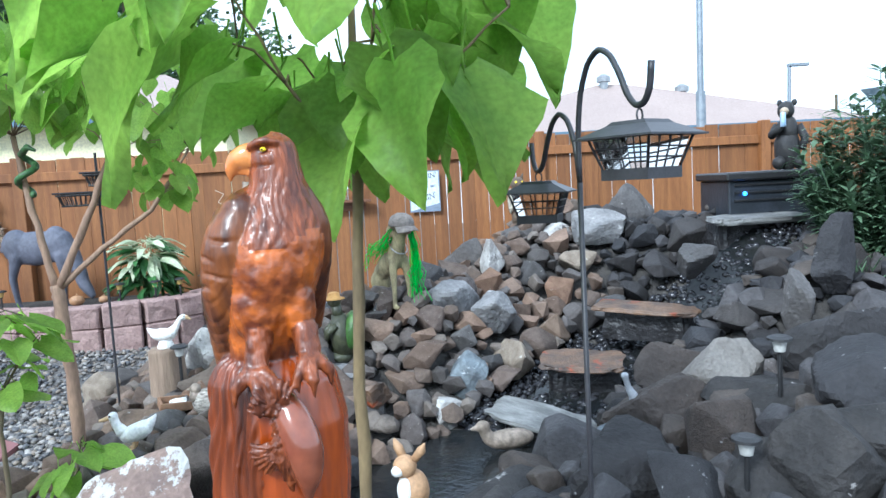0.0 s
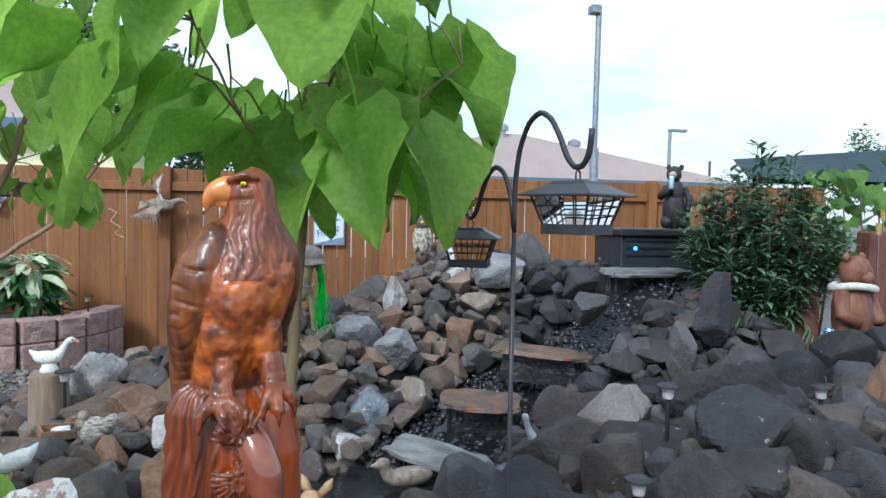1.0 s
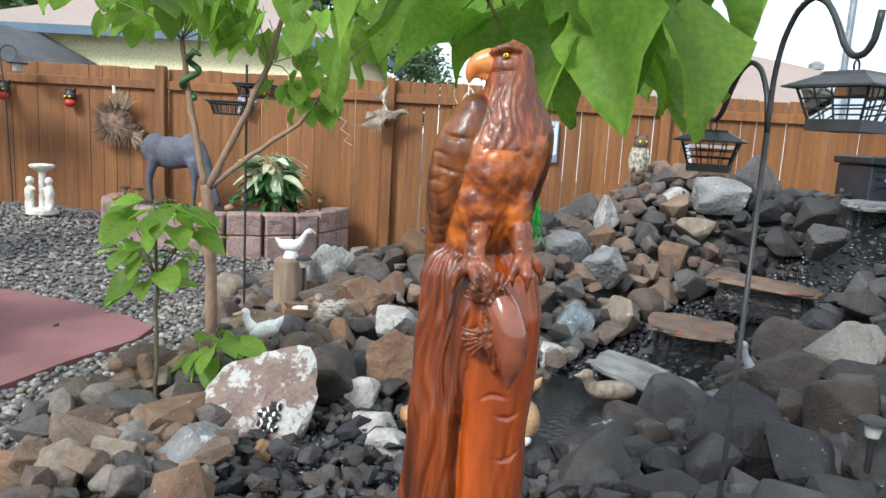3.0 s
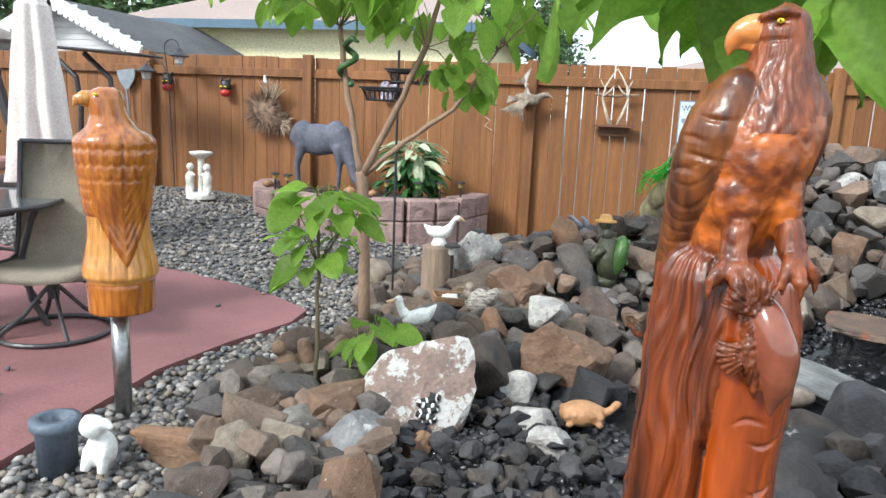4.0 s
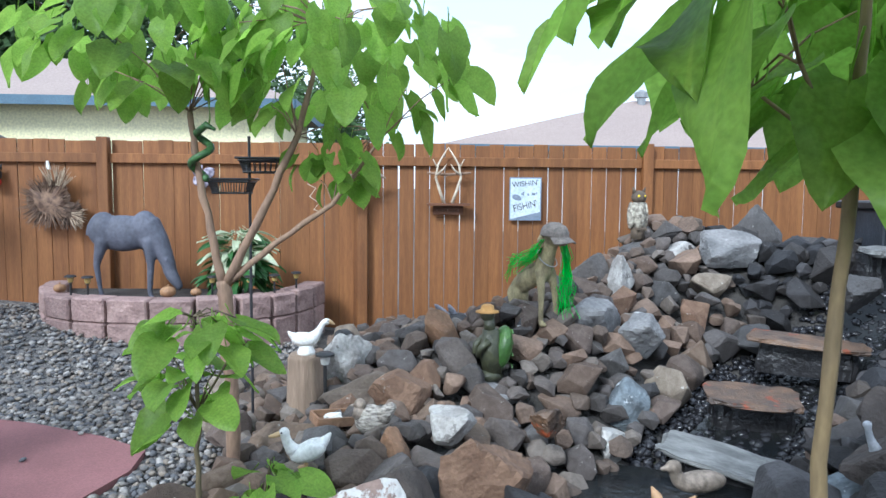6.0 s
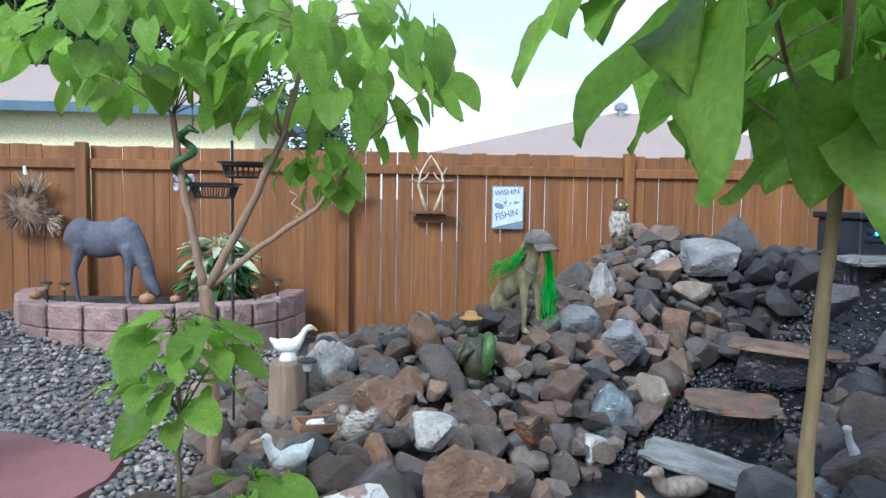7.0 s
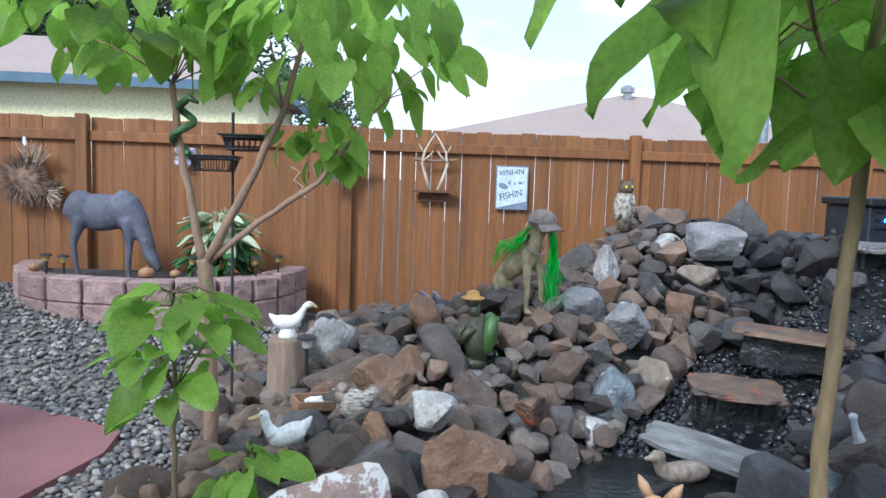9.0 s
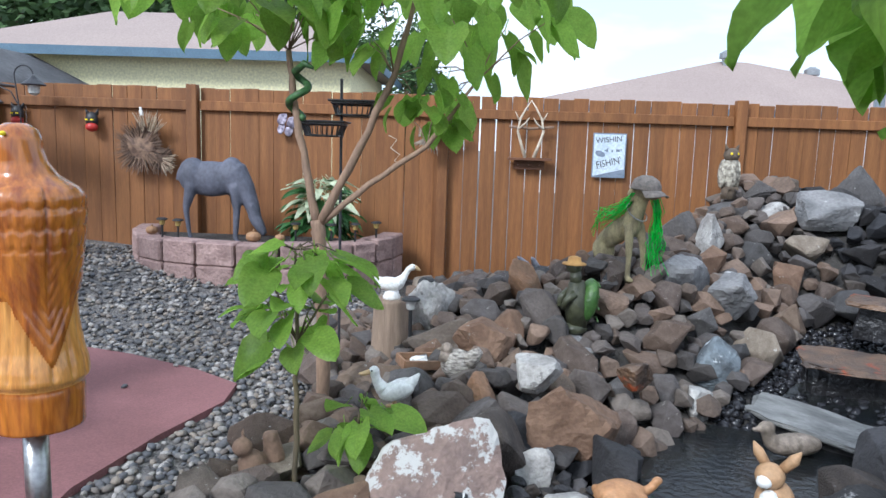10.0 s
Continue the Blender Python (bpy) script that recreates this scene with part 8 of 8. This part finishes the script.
for x, y, s, br, big, zn in stones:
    z = ground_z(x, y) + (0.26 if big else 0.46) * s + rn.uniform(-0.02, 0.05)
    m = pose(x, y, z, rn.uniform(-30, 30), rn.uniform(-30, 30), rn.uniform(0, 360)) @ Matrix.Diagonal((s * 1.12, s * 1.12, s * rn.uniform(1.0, 1.3), 1))
    me = rn.choice(brown if rn.random() < br else (dark if zn in ("big", "low") or x > 2.9 else grey))
    if count < 300:
        ob = new("rock", me)
        ob.parent = pile
        ob.matrix_basis = m
        count += 1
    else:
        rest_v, rest_f = rest["rubble_dark" if zn in ("big", "low") or x > 2.9 else "rubble"]
        i = len(rest_v)
        rest_v += [m @ v.co for v in me.vertices]
        rest_f += [[i + q for q in p.vertices] for p in me.polygons]
for stone, (rest_v, rest_f) in rest.items():
    me = bpy.data.meshes.new("rubble")
    me.from_pydata(rest_v, [], rest_f)
    me.materials.append(M[stone])
    ob = new("rubble", me)
    ob.parent = pile
    tagged(ob, kind="stuff")


def pebbles(name, label, spots, material, lo, hi, seed, flat=0.55):
    """Many small rounded stones in one mesh."""
    rn2 = np.random.RandomState(seed)
    tmp = bmesh.new()
    bmesh.ops.create_icosphere(tmp, subdivisions=1, radius=0.5)
    base = np.array([v.co[:] for v in tmp.verts])
    faces = np.array([[v.index for v in f.verts] for f in tmp.faces])
    tmp.free()
    V, F = [], []
    for k, (x, y, z) in enumerate(spots):
        s = rn2.uniform(lo, hi)
        p = base * (1 + 0.25 * (rn2.rand(len(base), 1) - 0.5)) * [s, s * rn2.uniform(0.6, 0.9), s * flat]
        a, b = rn2.uniform(0, 6.28), rn2.uniform(-0.5, 0.5)
        ca, sa, cb2, sb = math.cos(a), math.sin(a), math.cos(b), math.sin(b)
        p = p @ np.array([[cb2, 0, -sb], [0, 1, 0], [sb, 0, cb2]]) @ np.array([[ca, sa, 0], [-sa, ca, 0], [0, 0, 1]])
        V.append(p + [x, y, z])
        F.append(faces + k * len(base))
    me = bpy.data.meshes.new(name)
    me.from_pydata(np.concatenate(V).tolist(), [], np.concatenate(F).tolist())
    me.materials.append(M[material])
    me.polygons.foreach_set("use_smooth", [True] * len(me.polygons))
    ob = new(name, me)
    return tagged(ob, label, "gravel", kind="stuff")


def in_patio(x, y):
    odd = False
    for (ax, ay), (bx, by) in zip(edge, edge[1:] + edge[:1]):
        if (ay > y) != (by > y) and x < (bx - ax) * (y - ay) / (by - ay) + ax:
            odd = not odd
    return odd


spots = []
for k in range(26000):
    x, y = rn.uniform(-4.6, 0.4), rn.uniform(-5.9, -0.15)
    if (in_patio(x - abs(rn.gauss(0, 0.025)), y - rn.gauss(0, 0.025)) and rn.random() > 0.0012) or x > -0.35 and y > -4.6:
        continue
    if y > -2.4 and rn.random() < 0.35:
        continue
    spots.append((x, y, (0.02 if in_patio(x, y) else ground_z(x, y) - 0.012) + rn.uniform(0, 0.012)))
pebbles("gravel", "loose rounded grey and tan river gravel", spots, "pebble", 0.03, 0.062, 3)
spots = []
for k in range(15000):
    x, y = rn.uniform(0.2, 4.4), rn.uniform(-5.2, -1.7)
    if in_stream(x, y, 0.06) or (0.1 < x < 1.4 and y < -4.2):
        spots.append((x, y, ground_z(x, y) + rn.uniform(-0.02, 0.015)))
pebbles("stream_gravel", "small dark wet stones in the stream bed", spots, "wet_pebble", 0.03, 0.10, 5)
